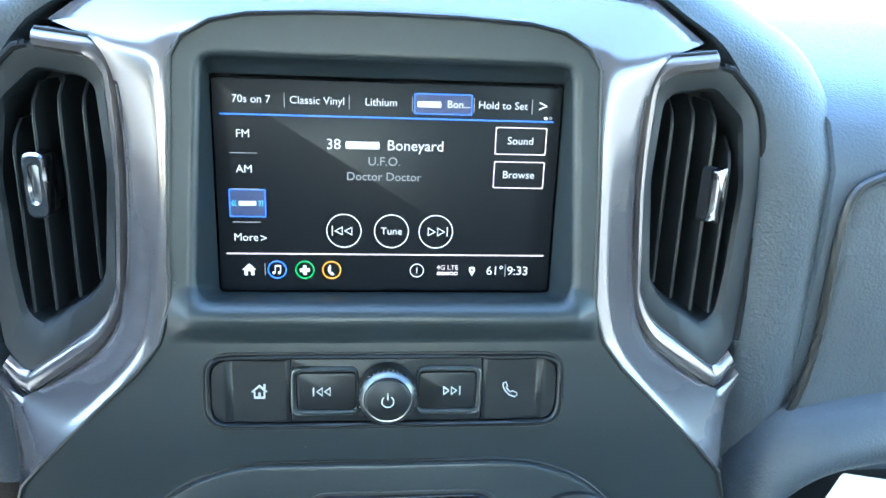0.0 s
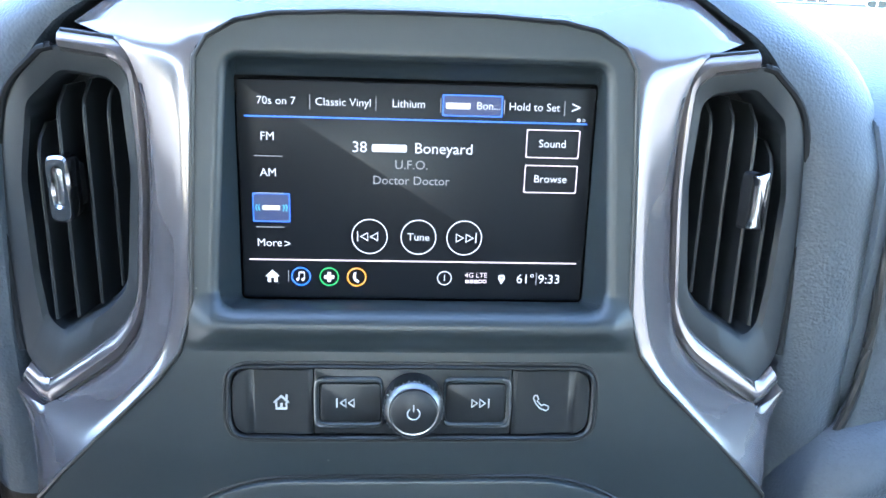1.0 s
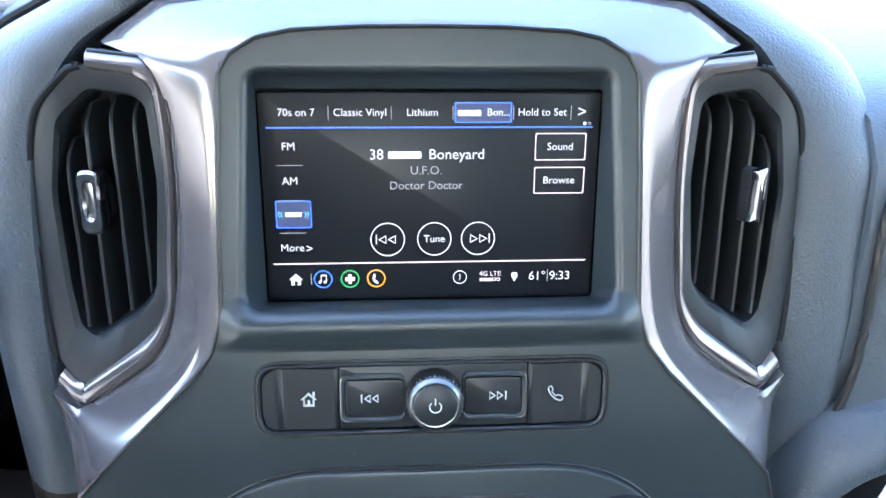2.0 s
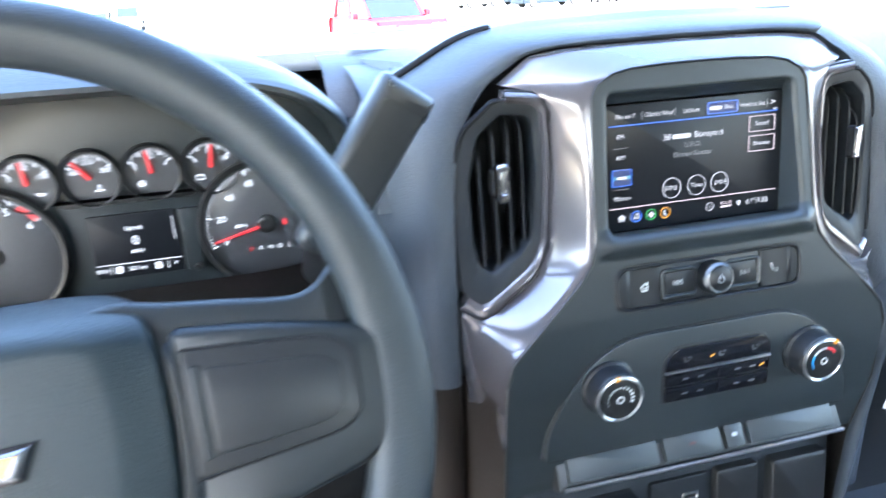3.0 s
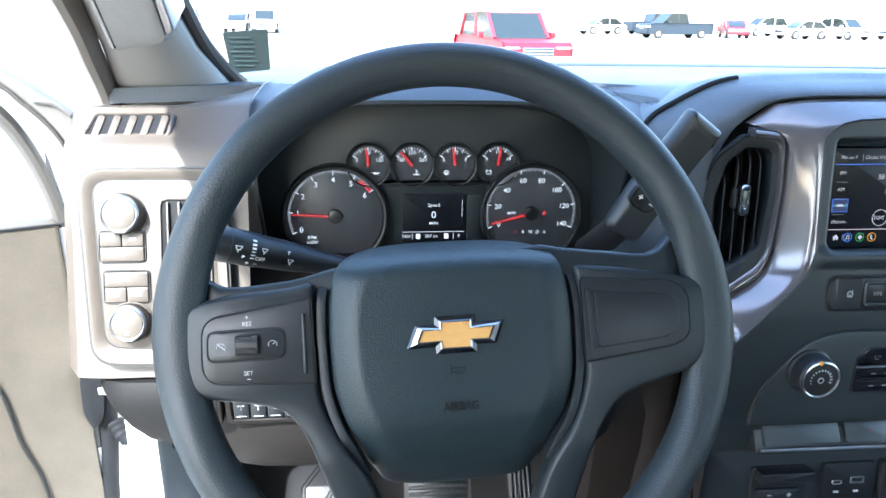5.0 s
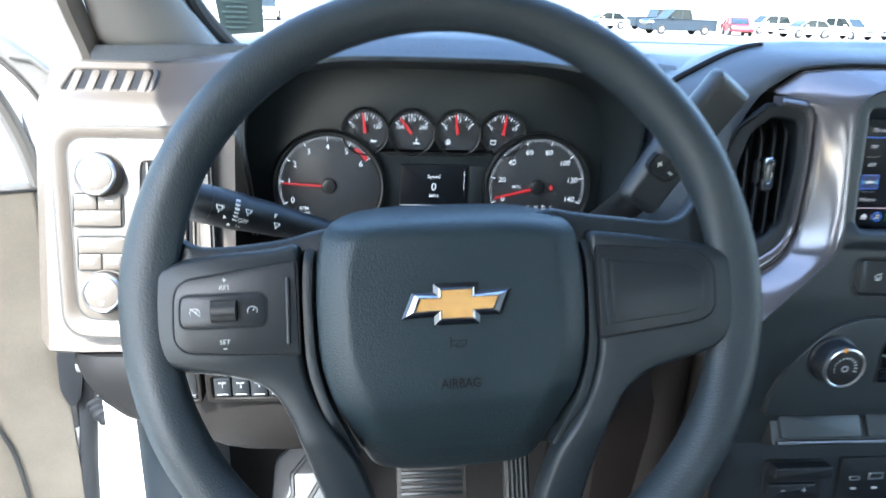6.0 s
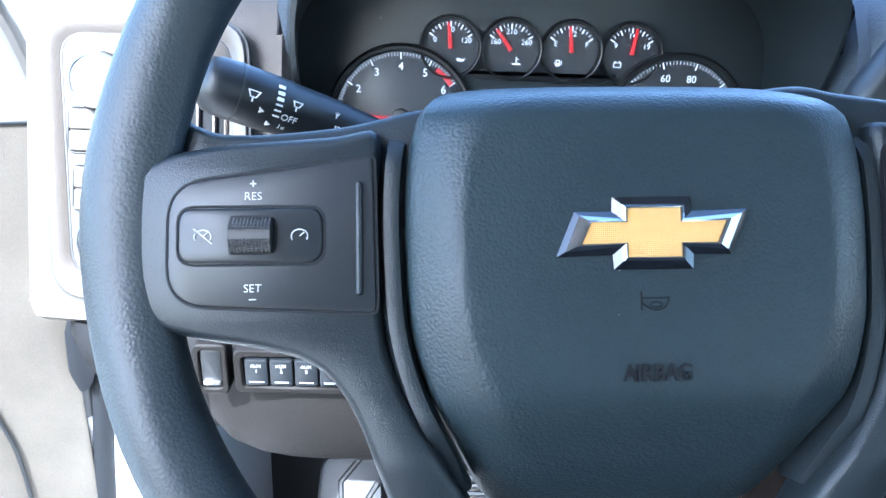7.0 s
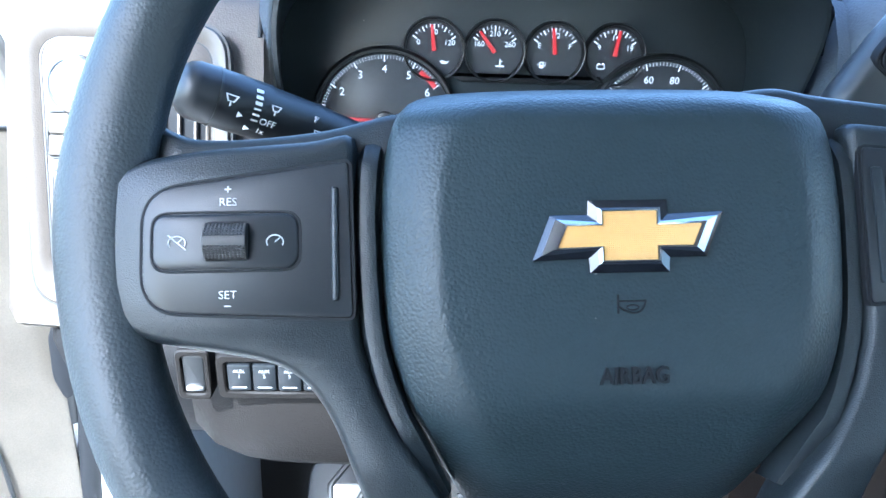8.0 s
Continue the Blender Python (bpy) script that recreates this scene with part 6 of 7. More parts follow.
part("button_pod", band(resample(pod, 60), resample(inset(pod, 0.0018), 60), -0.004, 0.0010, 60, 0.0005, BM), DEEP, shift)
for side in (-1, 1):
    part("shift_button", plate(rounded([(side * 0.0004, 0.0072), (side * 0.0004, -0.0072), (side * 0.0074, -0.0072), (side * 0.0118, -0.0030), (side * 0.0118, 0.0070)][::side], 0.0015), -0.004, 0.0012, 0.0010, BM), BUTTON, shift)
for sizes in ((0.0046, 0.0011), (0.0011, 0.0046)):
    bar(-0.0062, 0.0005, *sizes, WHITE, shift, BM @ Matrix.Translation((0, 0, 0.0012)), "plus_mark")
bar(0.0064, -0.0008, 0.0044, 0.0012, WHITE, shift, BM @ Matrix.Translation((0, 0, 0.0012)), "minus_mark")

# ---- instrument cluster ----
cluster = thing("instrument_cluster", (-0.445, 0.53, 1.38), "dark gauge cluster with red needles and white numerals", "instrument cluster")
IM = face(0, 0.521, 0, 0)
part("backplate", plate(rounded([(-0.645, 1.345), (-0.25, 1.345), (-0.25, 1.50), (-0.29, 1.545), (-0.60, 1.545), (-0.645, 1.50)], 0.02), -0.012, 0.0, 0.002, IM), FASCIA, cluster)


def gauge(cx, cz, rad, a0, a1, majors, minors, numerals, nrad, nsize, needle, nlen, nwid, pivot=(0, 0), redfrom=None):
    gm2 = IM @ Matrix.Translation((cx, cz, 0.0045 if rad > 0.03 else 0.0))
    g = part("gauge", lathe([(rad * 1.10, -0.006), (rad * 1.10, 0.006), (rad * 1.06, 0.0085), (rad * 1.02, 0.0080), (rad * 0.995, 0.0030), (rad * 0.99, 0.001)], 64, gm2, False, False), DARK, cluster)
    part("gauge_rim", lathe([(rad * 1.015, 0.0075), (rad * 1.005, 0.0082), (rad * 0.995, 0.0072)], 64, gm2, False, False), FASCIA, g)
    part("dial_face", lathe([(rad, 0.0006), (rad * 0.99, 0.0010), (0.0001, 0.0012)], 56, gm2, False, True), DIAL, g)
    bm = bmesh.new()
    total = (len(majors) - 1) * minors
    for k in range(total + 1):
        a = radians(a0 + (a1 - a0) * k / total)
        big = k % minors == 0
        l, w = (rad * 0.10, rad * 0.020) if big else (rad * 0.055, rad * 0.009)
        if rad < 0.03:
            l, w = (rad * 0.18, rad * 0.050) if big else (rad * 0.11, rad * 0.025)
        mm = Matrix.Translation((pivot[0], pivot[1], 0)) @ Matrix.Rotation(a - math.pi / 2, 4, "Z") @ Matrix.Translation((0, rad * 0.97 - l / 2 if pivot == (0, 0) else rad * 0.90 - l / 2, 0.0014))
        pts = [mm @ Vector(p) for p in ((-w / 2, -l / 2, 0), (w / 2, -l / 2, 0), (w / 2, l / 2, 0), (-w / 2, l / 2, 0))]
        bm.faces.new([bm.verts.new(p) for p in pts])
    part("tick_scale", bm, DIALW, g, m=gm2)
    for text, k in numerals:
        a = radians(a0 + (a1 - a0) * k)
        words(text, nsize, DIALW, g, gm2 @ Matrix.Translation((pivot[0] + nrad * math.cos(a), pivot[1] + nrad * math.sin(a), 0.0016)), name="numeral")
    if redfrom is not None:
        part("red_zone", tube([(rad * 0.90 * math.cos(radians(a)), rad * 0.90 * math.sin(radians(a)), 0.0016) for a in np.linspace(a0 + (a1 - a0) * redfrom, a1, 12)], rad * 0.035, 6, flat=0.1, m=gm2), NEEDLE, g)
    a = radians(needle)
    mm = gm2 @ Matrix.Translation((pivot[0], pivot[1], 0.0048)) @ Matrix.Rotation(a - math.pi / 2, 4, "Z")
    nd = part("needle", plate([Vector((-nwid / 2, 0)), Vector((nwid / 2, 0)), Vector((nwid * 0.3, nlen)), Vector((-nwid * 0.3, nlen))], -0.0004, 0.0006, 0.0002, mm), NEEDLE, g, "lit red needle")
    if rad > 0.03:
        part("needle_hub", lathe([(rad * 0.15, 0.001), (rad * 0.145, 0.0052), (rad * 0.11, 0.0062), (rad * 0.03, 0.0058)], 32, gm2), DARK, nd)
    return g, gm2


tach, tm2 = gauge(-0.547, 1.4135, 0.0530, 203, 35, range(7), 10, [(str(k), k / 6.0) for k in range(7)], 0.0405, 0.0088, 176.5, 0.047, 0.0026, redfrom=0.88)
words("RPM", 0.0052, DIALW, tach, tm2 @ Matrix.Translation((-0.026, -0.0245, 0.0016)))
words("x1000", 0.0050, DIALW, tach, tm2 @ Matrix.Translation((-0.026, -0.0300, 0.0016)))
speedo, sm2 = gauge(-0.3275, 1.4145, 0.0530, 200, -20, range(8), 10, [(str(k * 20), k / 7.0) for k in range(8)], 0.0385, 0.0080, 194.5, 0.047, 0.0030)
words("MPH", 0.0048, DIALW, speedo, sm2 @ Matrix.Translation((-0.022, 0.0, 0.0016)))
words("P", 0.0058, NEEDLE, speedo, sm2 @ Matrix.Translation((-0.016, -0.0225, 0.0016)))
for k, ch in enumerate("RNDL"):
    words(ch, 0.0054, DIALW, speedo, sm2 @ Matrix.Translation((-0.0075 + 0.0082 * k, -0.0225, 0.0016)))
shape_m = sm2 @ Matrix.Translation((0.0155, 0.0, 0.0016))
part("belt_light", plate(rounded([(-0.0018, -0.0028), (0.0018, -0.0028), (0.0016, 0.0010), (0.0, 0.0032), (-0.0016, 0.0010)], 0.0006), 0, 0.0003, m=shape_m), NEEDLE, speedo)
for cx, nums, nd in ((-0.5095, [("0", 0.0), ("60", 0.5), ("120", 1.0)], 96), (-0.4620, [("160", 0.0), ("210", 0.5), ("260", 1.0)], 128), (-0.4145, [("E", 0.0), ("1/2", 0.5), ("F", 1.0)], 97), (-0.3670, [("9", 0.0), ("14", 0.5), ("19", 1.0)], 82)):
    g, gm3 = gauge(cx, 1.4700, 0.0222, 147, 33, range(5), 3, [], 0.0, 0.0, nd, 0.0195, 0.0034, pivot=(0, -0.0010))
    for text, f in nums:
        words(text, 0.0058, DIALW, g, gm3 @ Matrix.Translation((-0.0122 + 0.0244 * f, (0.0050 if f != 0.5 else 0.0128), 0.0016)), name="numeral")
    sy = gm3 @ Matrix.Translation((0.0085 if cx < -0.50 else 0.0050 if cx < -0.44 else -0.0095, -0.0095, 0.0014))
    if cx < -0.50:
        part("gauge_symbol", plate([Vector(p) for p in ((-0.0036, 0.0004), (-0.0022, -0.0014), (0.0018, -0.0014), (0.0040, 0.0012), (0.0012, 0.0002), (-0.0020, 0.0012))], 0.0, 0.0003, m=sy), DIALW, g)
    elif cx < -0.44:
        bar(0.0, 0.0010, 0.0010, 0.0046, DIALW, g, sy, "gauge_symbol")
        bar(0.0012, 0.0018, 0.0016, 0.0006, DIALW, g, sy, "gauge_symbol")
        bar(0.0, -0.0020, 0.0070, 0.0012, DIALW, g, sy, "gauge_symbol")
    elif cx < -0.40:
        part("gauge_symbol", band(rrect(0.0034, 0.0050, 0.0004), rrect(0.0018, 0.0018, 0.0002, 0, 0.0008), 0.0, 0.0003, 32, 0.0, sy), DIALW, g)
        bar(0.0029, 0.0002, 0.0006, 0.0036, DIALW, g, sy, "gauge_symbol")
        part("gauge_symbol", plate([Vector((-0.0032, 0.0)), Vector((-0.0024, 0.0010)), Vector((-0.0024, -0.0010))], 0.0, 0.0003, m=sy), DIALW, g)
    else:
        part("gauge_symbol", band(rrect(0.0062, 0.0040, 0.0004), rrect(0.0050, 0.0028, 0.0003), 0.0, 0.0003, 40, 0.0, sy), DIALW, g)
        for du in (-0.0018, 0.0018):
            bar(du, 0.0024, 0.0014, 0.0008, DIALW, g, sy, "gauge_symbol")
part("gauge_bridge", plate(rounded([(-0.487, 1.446), (-0.387, 1.446), (-0.375, 1.452), (-0.499, 1.452)], 0.002), 0.0, 0.0055, 0.002, IM), DARK, cluster)
info = part("info_display", plate(rrect(0.071, 0.056, 0.002, -0.4375, 1.4085), 0.0, 0.0030, 0.0006, IM), GLASSB, cluster)
part("display_side", plate(rounded([(-0.400, 1.380), (-0.386, 1.380), (-0.383, 1.436), (-0.400, 1.436)], 0.002), 0.0, 0.004, 0.001, IM), FASCIA, cluster)
for text, z, sz in (("Speed", 1.4240, 0.0056), ("0", 1.4125, 0.0115), ("MPH", 1.4030, 0.0050), ):
    words(text, sz, DIALW, info, IM @ Matrix.Translation((-0.4375, z, 0.0034)))
bar(-0.4375, 1.3930, 0.070, 0.0005, DIALW, info, IM @ Matrix.Translation((0, 0, 0.0032)), "display_line")
bar(-0.4055, 1.4200, 0.0005, 0.020, DIALW, info, IM @ Matrix.Translation((0, 0, 0.0032)), "display_line")
for text, x in (("NW", -0.4680), ("207 mi", -0.4400), ("P", -0.4085)):
    words(text, 0.0052, DIALW, info, IM @ Matrix.Translation((x, 1.3878, 0.0034)))
for x in (-0.4550, -0.4230):
    bar(x, 1.3878, 0.0050, 0.0062, DIALW, info, IM @ Matrix.Translation((0, 0, 0.0032)), "display_symbol")
for x in (-0.4615, -0.4150):
    bar(x, 1.3878, 0.0005, 0.0070, DIALW, info, IM @ Matrix.Translation((0, 0, 0.0032)), "display_line")
part("trip_stem", lathe([(0.003, 0), (0.003, 0.008), (0.002, 0.009)], 16, IM @ Matrix.Translation((-0.390, 1.383, 0.002))), DARK, cluster)
part("lower_lip", box(-0.63, -0.265, 0.43, 0.53, 1.345, 1.360, 0.005), FASCIA, cluster)
part("silver_line", tube([(-0.61, 0.435, 1.362), (-0.45, 0.432, 1.363), (-0.28, 0.435, 1.362)], 0.0016, 8), SATIN, cluster)

# ---- left switch panel ----
side_y = lambda z: 0.4265 + 0.272 * (z - 1.443)
XM = face(0, side_y(1.39) - 0.0055, 1.39, math.degrees(math.atan(0.272)))
lights = thing("light_switch_panel", (-0.745, 0.41, 1.29), "grey light switch panel with two round knobs and button blocks", "light switch panel")
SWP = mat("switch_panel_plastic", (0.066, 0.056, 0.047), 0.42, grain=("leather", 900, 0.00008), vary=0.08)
frame_out = resample(rounded([(-0.6460, 0.0985), (-0.7785, 0.0985), (-0.7690, -0.0850), (-0.6400, -0.0900)], [0.022, 0.024, 0.022, 0.020], 7), 140)
frame_in = resample(rounded([(-0.6560, 0.0880), (-0.7660, 0.0880), (-0.7585, -0.0700), (-0.6520, -0.0750)], [0.015, 0.017, 0.017, 0.015], 7), 140)
part("frame_groove", loft([[(p.x, p.y, w) for p in inset(frame_out, d)] for d, w in ((-0.0018, -0.004), (-0.0018, 0.0036), (0.0006, 0.0036), (0.0006, -0.004))]), DARK, lights, m=XM)
rows = []
for t, w in ((0.0, -0.004), (0.0, 0.0046), (0.10, 0.0060), (0.35, 0.0058), (0.75, 0.0036), (0.95, 0.0022), (1.0, 0.0006)):
    rows.append([(p.x + (q.x - p.x) * t, p.y + (q.y - p.y) * t, w) for p, q in zip(frame_out, frame_in)])
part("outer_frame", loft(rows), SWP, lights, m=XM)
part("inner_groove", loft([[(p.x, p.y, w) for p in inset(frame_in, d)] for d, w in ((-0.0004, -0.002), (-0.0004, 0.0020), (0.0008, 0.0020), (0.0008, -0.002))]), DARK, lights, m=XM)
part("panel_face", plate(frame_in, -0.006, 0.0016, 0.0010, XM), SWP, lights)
for cu, cz, rad in ((-0.7375, 0.0565, 0.0186), (-0.7335, -0.0455, 0.0178)):
    km = XM @ Matrix.Translation((cu, cz, 0.001))
    kn = part("rotary_knob", lathe([(rad + 0.0020, 0.0), (rad + 0.0020, 0.0016), (rad, 0.0028), (rad * 0.985, 0.0120), (rad * 0.95, 0.0138), (rad * 0.82, 0.0146)], 48, km), SWP, lights)
    part("knob_ring", lathe([(rad * 0.95, 0.0132), (rad * 0.955, 0.0142), (rad * 0.86, 0.0156), (rad * 0.80, 0.0150)], 48, km, False, False), SATIN, kn, "satin silver ring")
    part("knob_cap", lathe([(rad * 0.80, 0.0138), (rad * 0.78, 0.0156), (rad * 0.5, 0.0166), (0.0001, 0.0169)], 40, km), SWP, kn)
    ridges = bmesh.new()
    for k in range(56):
        a = 2 * math.pi * k / 56
        e = [Vector((r1 * math.cos(a + da), r1 * math.sin(a + da), w1)) for r1, da, w1 in ((rad, -0.028, 0.0036), (rad + 0.0006, 0.0, 0.0040), (rad, 0.028, 0.0036), (rad * 0.985, 0.028, 0.0116), (rad * 0.985 + 0.0006, 0.0, 0.0112), (rad * 0.985, -0.028, 0.0116))]
        vs = [ridges.verts.new(p) for p in e]
        ridges.faces.new((vs[0], vs[1], vs[4], vs[5]))
        ridges.faces.new((vs[1], vs[2], vs[3], vs[4]))
    part("knurl", ridges, SWP, kn, m=km, sharp=15)
    for du, dv, ww in ((0.0, -0.007, 0.0046), (0.0, -0.0095, 0.0030)):
        bar(du, dv, ww, 0.0010, WHITE, kn, km, "knob_mark", 0.0166)
for v0, v1, split_top in ((0.0100, 0.0410, True), (-0.0285, 0.0035, False)):
    u0, u1 = (-0.7612, -0.7180) if split_top else (-0.7582, -0.7150)
    part("block_frame", band(rrect(u1 - u0, v1 - v0, 0.005, (u0 + u1) / 2, (v0 + v1) / 2), rrect(u1 - u0 - 0.0030, v1 - v0 - 0.0030, 0.0036, (u0 + u1) / 2, (v0 + v1) / 2), 0.0, 0.0030, 64, 0.0006, XM), DARK, lights)
    um, vm = (u0 + u1) / 2, (v0 + v1) / 2
    pair_v = (vm + 0.0004, v1 - 0.0018) if split_top else (v0 + 0.0018, vm - 0.0004)
    wide_v = (v0 + 0.0018, vm - 0.0004) if split_top else (vm + 0.0004, v1 - 0.0018)
    for ua, ub, (va, vb) in ((u0 + 0.0018, um - 0.0003, pair_v), (um + 0.0003, u1 - 0.0018, pair_v), (u0 + 0.0018, u1 - 0.0018, wide_v)):
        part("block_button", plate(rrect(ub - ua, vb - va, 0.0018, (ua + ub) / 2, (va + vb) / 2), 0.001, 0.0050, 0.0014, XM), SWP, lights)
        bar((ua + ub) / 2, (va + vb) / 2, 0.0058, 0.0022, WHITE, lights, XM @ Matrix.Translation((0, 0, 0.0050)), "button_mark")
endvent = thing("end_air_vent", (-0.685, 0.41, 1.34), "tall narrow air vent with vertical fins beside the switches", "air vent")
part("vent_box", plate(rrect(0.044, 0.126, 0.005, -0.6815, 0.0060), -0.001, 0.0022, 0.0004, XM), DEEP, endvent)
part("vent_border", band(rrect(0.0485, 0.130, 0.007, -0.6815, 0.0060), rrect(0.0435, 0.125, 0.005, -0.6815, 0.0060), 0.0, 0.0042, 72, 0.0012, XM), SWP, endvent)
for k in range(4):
    part("fin", plate(rrect(0.0020, 0.122, 0.0007, -0.6970 + 0.0105 * k, 0.0060), 0.0, 0.0062, 0.0006, XM), SWP, endvent)

demist = thing("side_window_vent", (-0.725, 0.46, 1.52), "slotted side window demister vent in the dashboard end", "air vent")
VM = face(-0.7420, 0.4800, 1.5180, 45)
slot = rounded([(-0.040, -0.0125), (0.036, -0.0125), (0.039, 0.0125), (-0.032, 0.0125)], 0.003)
part("slot_border", band(inset(slot, -0.004), slot, -0.002, 0.0030, 72, 0.0012, VM), SIDE, demist)
part("slot_back", plate(slot, -0.002, 0.0008, m=VM), DEEP, demist)
for k in range(5):
    x = -0.031 + 0.0152 * k
    part("slot_fin", plate(rounded([(x - 0.0035, -0.012), (x + 0.004, -0.012), (x + 0.0075, 0.009), (x + 0.004, 0.012), (x, 0.011)], 0.0015), 0.0, 0.0026, 0.001, VM), SIDE, demist)

# ---- auxiliary switches on the knee panel ----
aux = thing("auxiliary_switch_row", (-0.60, 0.335, 1.285), "row of four small black auxiliary switches in a frame", "switch row")
AM = face(-0.6023, 0.3245, 1.2900, -4)
part("row_frame", band(rrect(0.0715, 0.0300, 0.004), rrect(0.0610, 0.0205, 0.002), -0.01, 0.0035, 64, 0.0012, AM), LOWER, aux)
part("switch_backing", plate(rrect(0.0625, 0.022, 0.002), -0.01, 0.0006, m=AM), DEEP, aux)
for k in range(4):
    part("aux_switch", plate(rrect(0.0138, 0.0180, 0.0018, -0.0222 + 0.0148 * k, 0), 0.0, 0.0042, 0.0012, AM), BUTTON, aux)
    sw = AM @ Matrix.Translation((-0.0222 + 0.0148 * k, 0, 0.0043))
    words("AUX", 0.0032, INK, aux, sw @ Matrix.Translation((0, 0.0048, 0)), bold=0.0)
    words(str(k + 1), 0.0034, INK, aux, sw @ Matrix.Translation((0, 0.0014, 0)))
    bar(0, -0.0062, 0.0085, 0.0006, INK, aux, sw, "switch_mark")
park = thing("dimmer_switch", (-0.655, 0.335, 1.285), "small recessed thumb switch with a silver edge", "switch")
part("switch_bezel", band(rrect(0.020, 0.034, 0.004), rrect(0.013, 0.026, 0.003), -0.01, 0.0035, 48, 0.001, AM @ Matrix.Translation((-0.0492, 0.001, 0))), LOWER, park)
part("switch_pad", plate(rrect(0.0125, 0.0255, 0.002), -0.008, 0.002, 0.001, AM @ Matrix.Translation((-0.0492, 0.001, 0))), DARK, park)
part("silver_edge", plate(rrect(0.0105, 0.0025, 0.0006), 0.001, 0.0034, 0.0005, AM @ Matrix.Translation((-0.0492, -0.0085, 0))), SATIN, park)

# ---- pedals and floor mat ----
def pedal(name, label, x, y, z, w, hgt, ribs, tilt, across):
    ob = thing(name, (x, y, z - hgt / 2), label, "pedal")
    pm2 = face(x, y, z, tilt)
    part("pedal_pad", plate(rrect(w, hgt, 0.008), -0.012, 0.004, 0.004, pm2), RUBBER, ob)
    for k in range(ribs):
        f = (k + 0.5) / ribs - 0.5
        part("rib", plate(rrect(w * 0.86, hgt / ribs * 0.55, 0.001, 0, f * hgt * 0.88) if across else rrect(w / ribs * 0.5, hgt * 0.86, 0.001, f * w * 0.88, 0), 0.002, 0.0072, 0.001, pm2), FASCIA, ob)
    part("pedal_arm", tube(smooth_line([(x, y + 0.012, z), (x, y + 0.06, z + 0.10), (x, y + 0.12, z + 0.30)], 10), 0.009, 8), DARK, ob)


pedal("brake_pedal", "wide ribbed black brake pedal under the wheel", -0.4055, 0.75, 0.855, 0.115, 0.085, 7, 35, True)
pedal("accelerator_pedal", "narrow black accelerator pedal with upright ribs", -0.262, 0.76, 0.845, 0.042, 0.12, 5, 35, False)
rest = thing("foot_rest", (-0.62, 0.74, 0.80), "grey ribbed foot rest on the footwell floor", "foot rest")
FM = face(-0.615, 0.745, 0.865, 30)
part("rest_pad", plate(rounded([(-0.05, -0.12), (0.05, -0.12), (0.042, 0.065), (0.0, 0.075), (-0.04, 0.045)], 0.014), -0.02, 0.010, 0.008, FM), mat("foot_rest_grey", (0.050, 0.053, 0.057), 0.5), rest)
for pts in ([(-0.035, -0.05, 0.011), (-0.01, -0.01, 0.011), (-0.012, 0.02, 0.011), (0.02, 0.06, 0.011)], [(-0.01, -0.10, 0.011), (0.018, -0.05, 0.011), (0.014, -0.02, 0.011), (0.038, 0.02, 0.011)]):
    part("rest_groove", tube(pts, 0.004, 6, flat=0.5, m=FM), DARK, rest)

# both seats are out of view, added to block light on the lower dash
seat = thing("driver_seat", (-0.46, -0.35, 0.58), "unseen dark vinyl driver seat behind the steering wheel", "seat")
part("cushion", box(-0.73, -0.19, -0.48, 0.06, 0.86, 1.06, 0.06), SEAT, seat)
part("backrest", box(-0.72, -0.20, -0.66, -0.48, 0.95, 1.60, 0.06), SEAT, seat)
part("head_restraint", box(-0.60, -0.32, -0.66, -0.54, 1.62, 1.80, 0.04), SEAT, seat)
part("seat_base", box(-0.69, -0.23, -0.46, 0.02, 0.58, 0.86, 0.02), DARK, seat)

pseat = thing("passenger_seat", (0.46, -0.35, 0.58), "unseen dark vinyl passenger seat beside the driver seat", "seat")
part("cushion", box(0.18, 0.72, -0.50, 0.04, 0.86, 1.06, 0.06), SEAT, pseat)
part("backrest", box(0.18, 0.72, -0.68, -0.50, 0.95, 1.60, 0.06), SEAT, pseat)
part("head_restraint", box(0.31, 0.59, -0.68, -0.56, 1.62, 1.80, 0.04), SEAT, pseat)
part("seat_base", box(0.22, 0.68, -0.48, 0.00, 0.58, 0.86, 0.02), DARK, pseat)

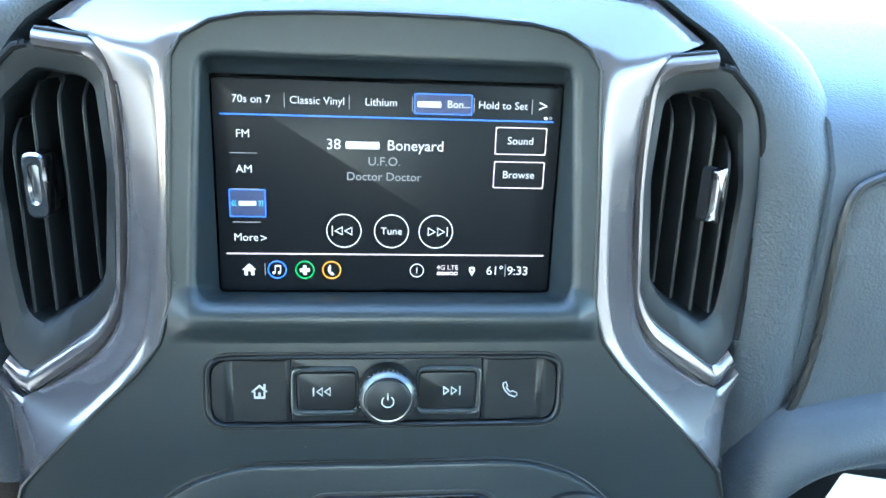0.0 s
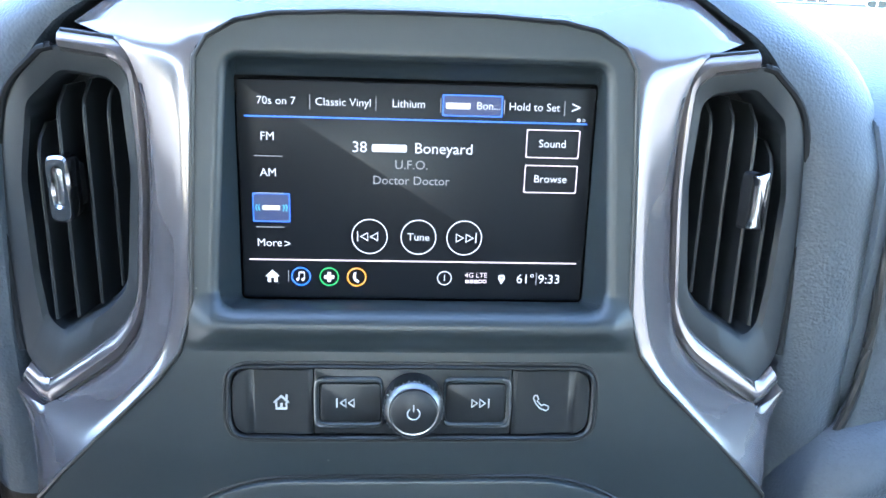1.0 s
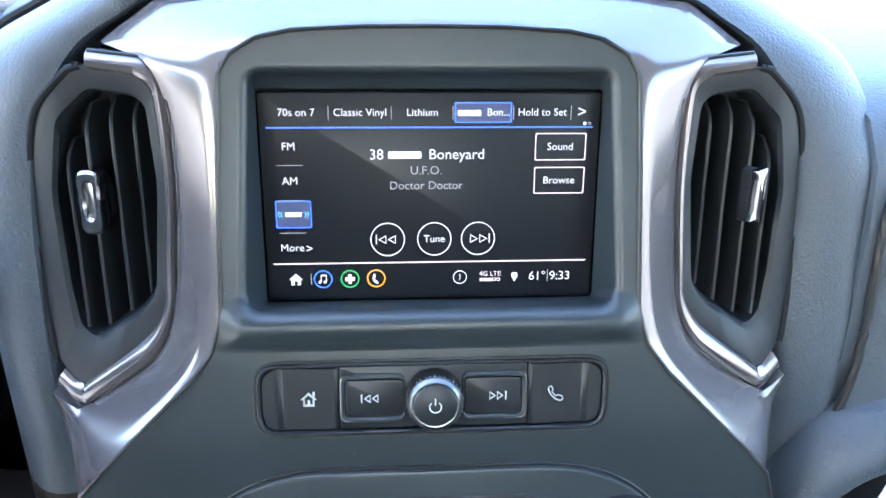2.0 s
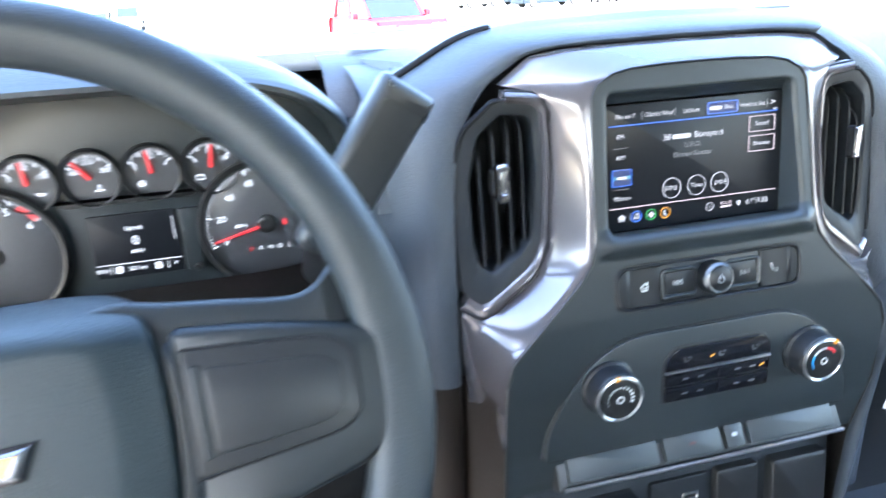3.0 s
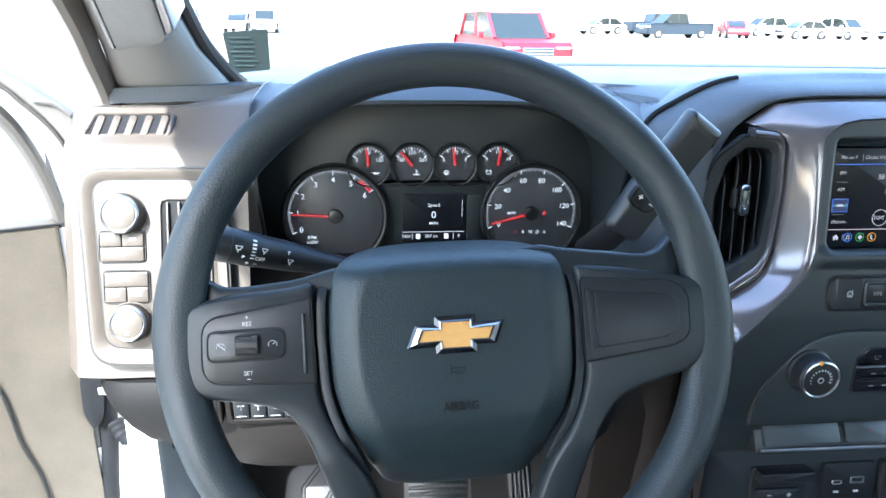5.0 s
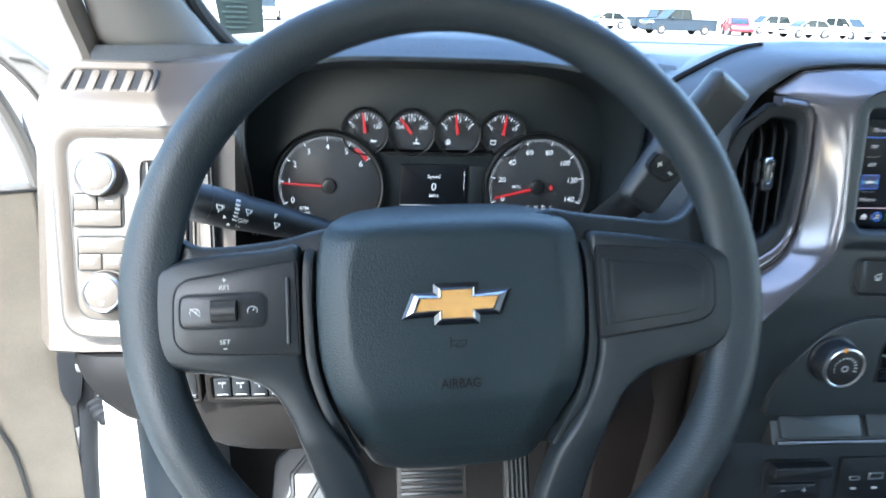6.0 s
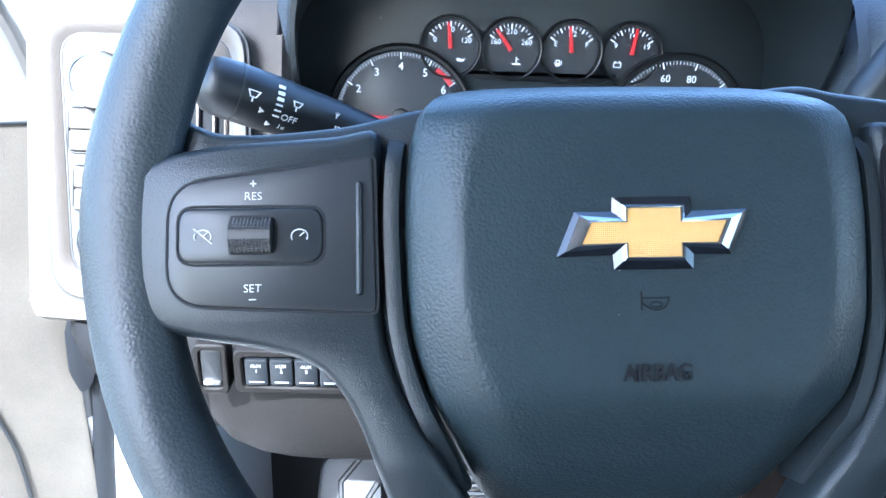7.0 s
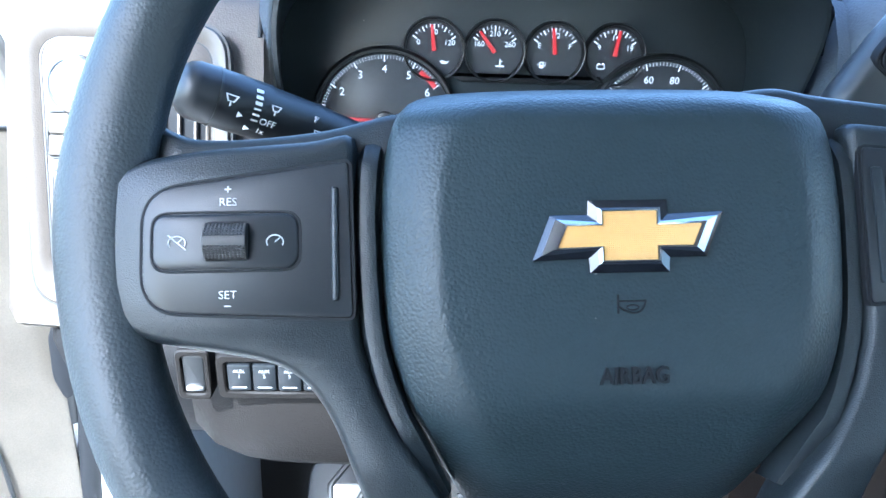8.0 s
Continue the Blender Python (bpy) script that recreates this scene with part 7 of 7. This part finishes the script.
# ---- the lot: parked vehicles ----
def vehicle(name, label, paint, kind):
    ob = thing(name, (0, 0, 0), label, "car" if kind != "pickup" else "pickup truck", "vehicles parked in the lot")
    L, W, Hh = {"suv": (4.7, 1.9, 1.70), "pickup": (5.8, 2.0, 1.90), "sedan": (4.6, 1.8, 1.45)}[kind]
    low, belt = 0.32, {"suv": 1.02, "pickup": 1.15, "sedan": 0.92}[kind]
    prof = {"suv": [(-L / 2, 0.45), (-L / 2 - 0.02, 0.80), (-L / 2 + 0.12, belt - 0.06), (-L / 2 + 1.25, belt), (L / 2 - 0.1, belt + 0.02), (L / 2, 0.85), (L / 2, 0.45)],
            "pickup": [(-L / 2, 0.50), (-L / 2, 1.0), (-L / 2 + 0.15, belt - 0.03), (-L / 2 + 1.45, belt + 0.02), (L / 2 - 0.02, belt + 0.02), (L / 2, 1.0), (L / 2, 0.55)],
            "sedan": [(-L / 2, 0.40), (-L / 2, 0.65), (-L / 2 + 0.2, belt - 0.14), (-L / 2 + 1.3, belt), (L / 2 - 0.3, belt), (L / 2, 0.8), (L / 2, 0.42)]}[kind]
    cab = {"suv": [(-L / 2 + 1.20, belt), (-L / 2 + 1.95, Hh - 0.03), (-L / 2 + 2.6, Hh), (L / 2 - 0.6, Hh - 0.05), (L / 2 - 0.12, belt)],
           "pickup": [(-L / 2 + 1.35, belt), (-L / 2 + 2.05, Hh - 0.03), (-L / 2 + 2.6, Hh), (-L / 2 + 3.4, Hh - 0.03), (-L / 2 + 3.65, belt)],
           "sedan": [(-L / 2 + 1.15, belt), (-L / 2 + 1.95, Hh - 0.02), (-L / 2 + 2.6, Hh), (L / 2 - 1.0, Hh - 0.08), (L / 2 - 0.35, belt)]}[kind]
    side_prof = lambda pts, ws: loft([[(x, sgn * 0.5 * W * ww, z) for x, z in pts] for sgn, ww in ws], cap_a=True, cap_b=True)
    bodyp = [(-L / 2, low)] + prof + [(L / 2, low)]
    part("body", side_prof(bodyp, ((-1, 0.93), (-1, 1.0), (1, 1.0), (1, 0.93))), paint, ob)
    part("cabin", side_prof(cab, ((-1, 0.80), (1, 0.80))), CARGLASS, ob, "dark glass cabin")
    roofz = [(x, z + 0.015) for x, z in cab[1:-1]]
    part("roof", side_prof(roofz + [(x, z - 0.05) for x, z in reversed(roofz)], ((-1, 0.79), (1, 0.79))), paint, ob)
    for sgn in (-1, 1):
        for xa, xb in ((cab[0], cab[1]), (cab[-1], cab[-2])):
            part("pillar", tube([(xa[0], sgn * W * 0.405, xa[1]), (xb[0], sgn * W * 0.395, xb[1])], 0.05, 8), paint, ob)
        mid = (cab[1][0] + cab[-2][0]) / 2
        part("pillar", tube([(mid, sgn * W * 0.405, belt), (mid, sgn * W * 0.395, Hh - 0.03)], 0.045, 8), paint, ob)
        part("door_mirror", box(-0.11, 0.11, -0.07, 0.07, -0.08, 0.08, 0.03, Matrix.Translation((cab[0][0] + 0.45, sgn * W * 0.55, belt + 0.08))), paint, ob)
        part("headlamp", box(-0.12, 0.12, -0.20, 0.20, -0.07, 0.07, 0.03, Matrix.Translation((-L / 2 + 0.11, sgn * W * 0.37, belt - 0.24))), WHITECAR, ob)
        for x in (-L / 2 + 0.95, L / 2 - 1.0):
            wl = part("wheel", lathe([(0.20, -0.10), (0.34, -0.10), (0.36, -0.06), (0.36, 0.06), (0.34, 0.10), (0.20, 0.10)], 24, Matrix.Translation((x, sgn * W * 0.46, 0.36)) @ Matrix.Rotation(radians(90), 4, "X")), TYRE, ob)
            part("rim", lathe([(0.22, -0.09), (0.20, -0.105), (0.05, -0.108), (0.04, -0.11)], 16, Matrix.Translation((x, sgn * W * 0.46, 0.36)) @ Matrix.Rotation(radians(90 * sgn), 4, "X")), GREYCAR, wl)
    part("grille", box(-0.03, 0.03, -0.42, 0.42, -0.16, 0.16, 0.02, Matrix.Translation((-L / 2 - 0.015, 0, belt - 0.34))), CHROME, ob)
    for k in range(4):
        part("grille_slat", box(-0.035, 0.035, -0.40, 0.40, -0.015, 0.015, 0.005, Matrix.Translation((-L / 2 - 0.02, 0, belt - 0.46 + 0.08 * k))), DARK, ob)
    part("bumper", box(-0.10, 0.10, -W * 0.48, W * 0.48, -0.09, 0.09, 0.04, Matrix.Translation((-L / 2 + 0.02, 0, 0.46))), paint, ob)
    return ob


def park_at(ob, x, y, yaw):
    ob.matrix_basis = pose(x, y, 0, 0, 0, yaw)
    for c in ob.children:
        c.matrix_parent_inverse = Matrix.Identity(4)


suv = vehicle("red_suv", "red sport utility vehicle facing the truck in the lot", REDCAR, "suv")
park_at(suv, 3.35, 20.5, 99)
truck = vehicle("parked_pickup", "dark blue crew cab pickup parked in the lot", BLUECAR, "pickup")
park_at(truck, 24.0, 58.0, 8)
silver = vehicle("parked_car", "silver sedan parked among other vehicles", GREYCAR, "sedan")
park_at(silver, 35.5, 59.0, 12)
white = vehicle("parked_suv", "white sport utility vehicle parked in the lot", WHITECAR, "suv")
park_at(white, 40.0, 60.0, 100)
small = vehicle("parked_car", "red sedan parked beside the dark pickup", REDCAR, "sedan")
park_at(small, 30.3, 60.5, 75)
for x, y, a in ((-15.2, 60, 90), (-8.9, 60, 95)):
    copy_thing(white, pose(x, y, 0, 0, 0, a))
for x, y, a in ((-10.9, 60, 88), (46.0, 61, 20), (21.0, 68, 15)):
    copy_thing(silver, pose(x, y, 0, 0, 0, a))
for x, y, a in ((37.0, 68, 10), (52.0, 66, 8)):
    copy_thing(white, pose(x, y, 0, 0, 0, a))
copy_thing(truck, pose(27.0, 70.0, 0, 0, 0, 190))
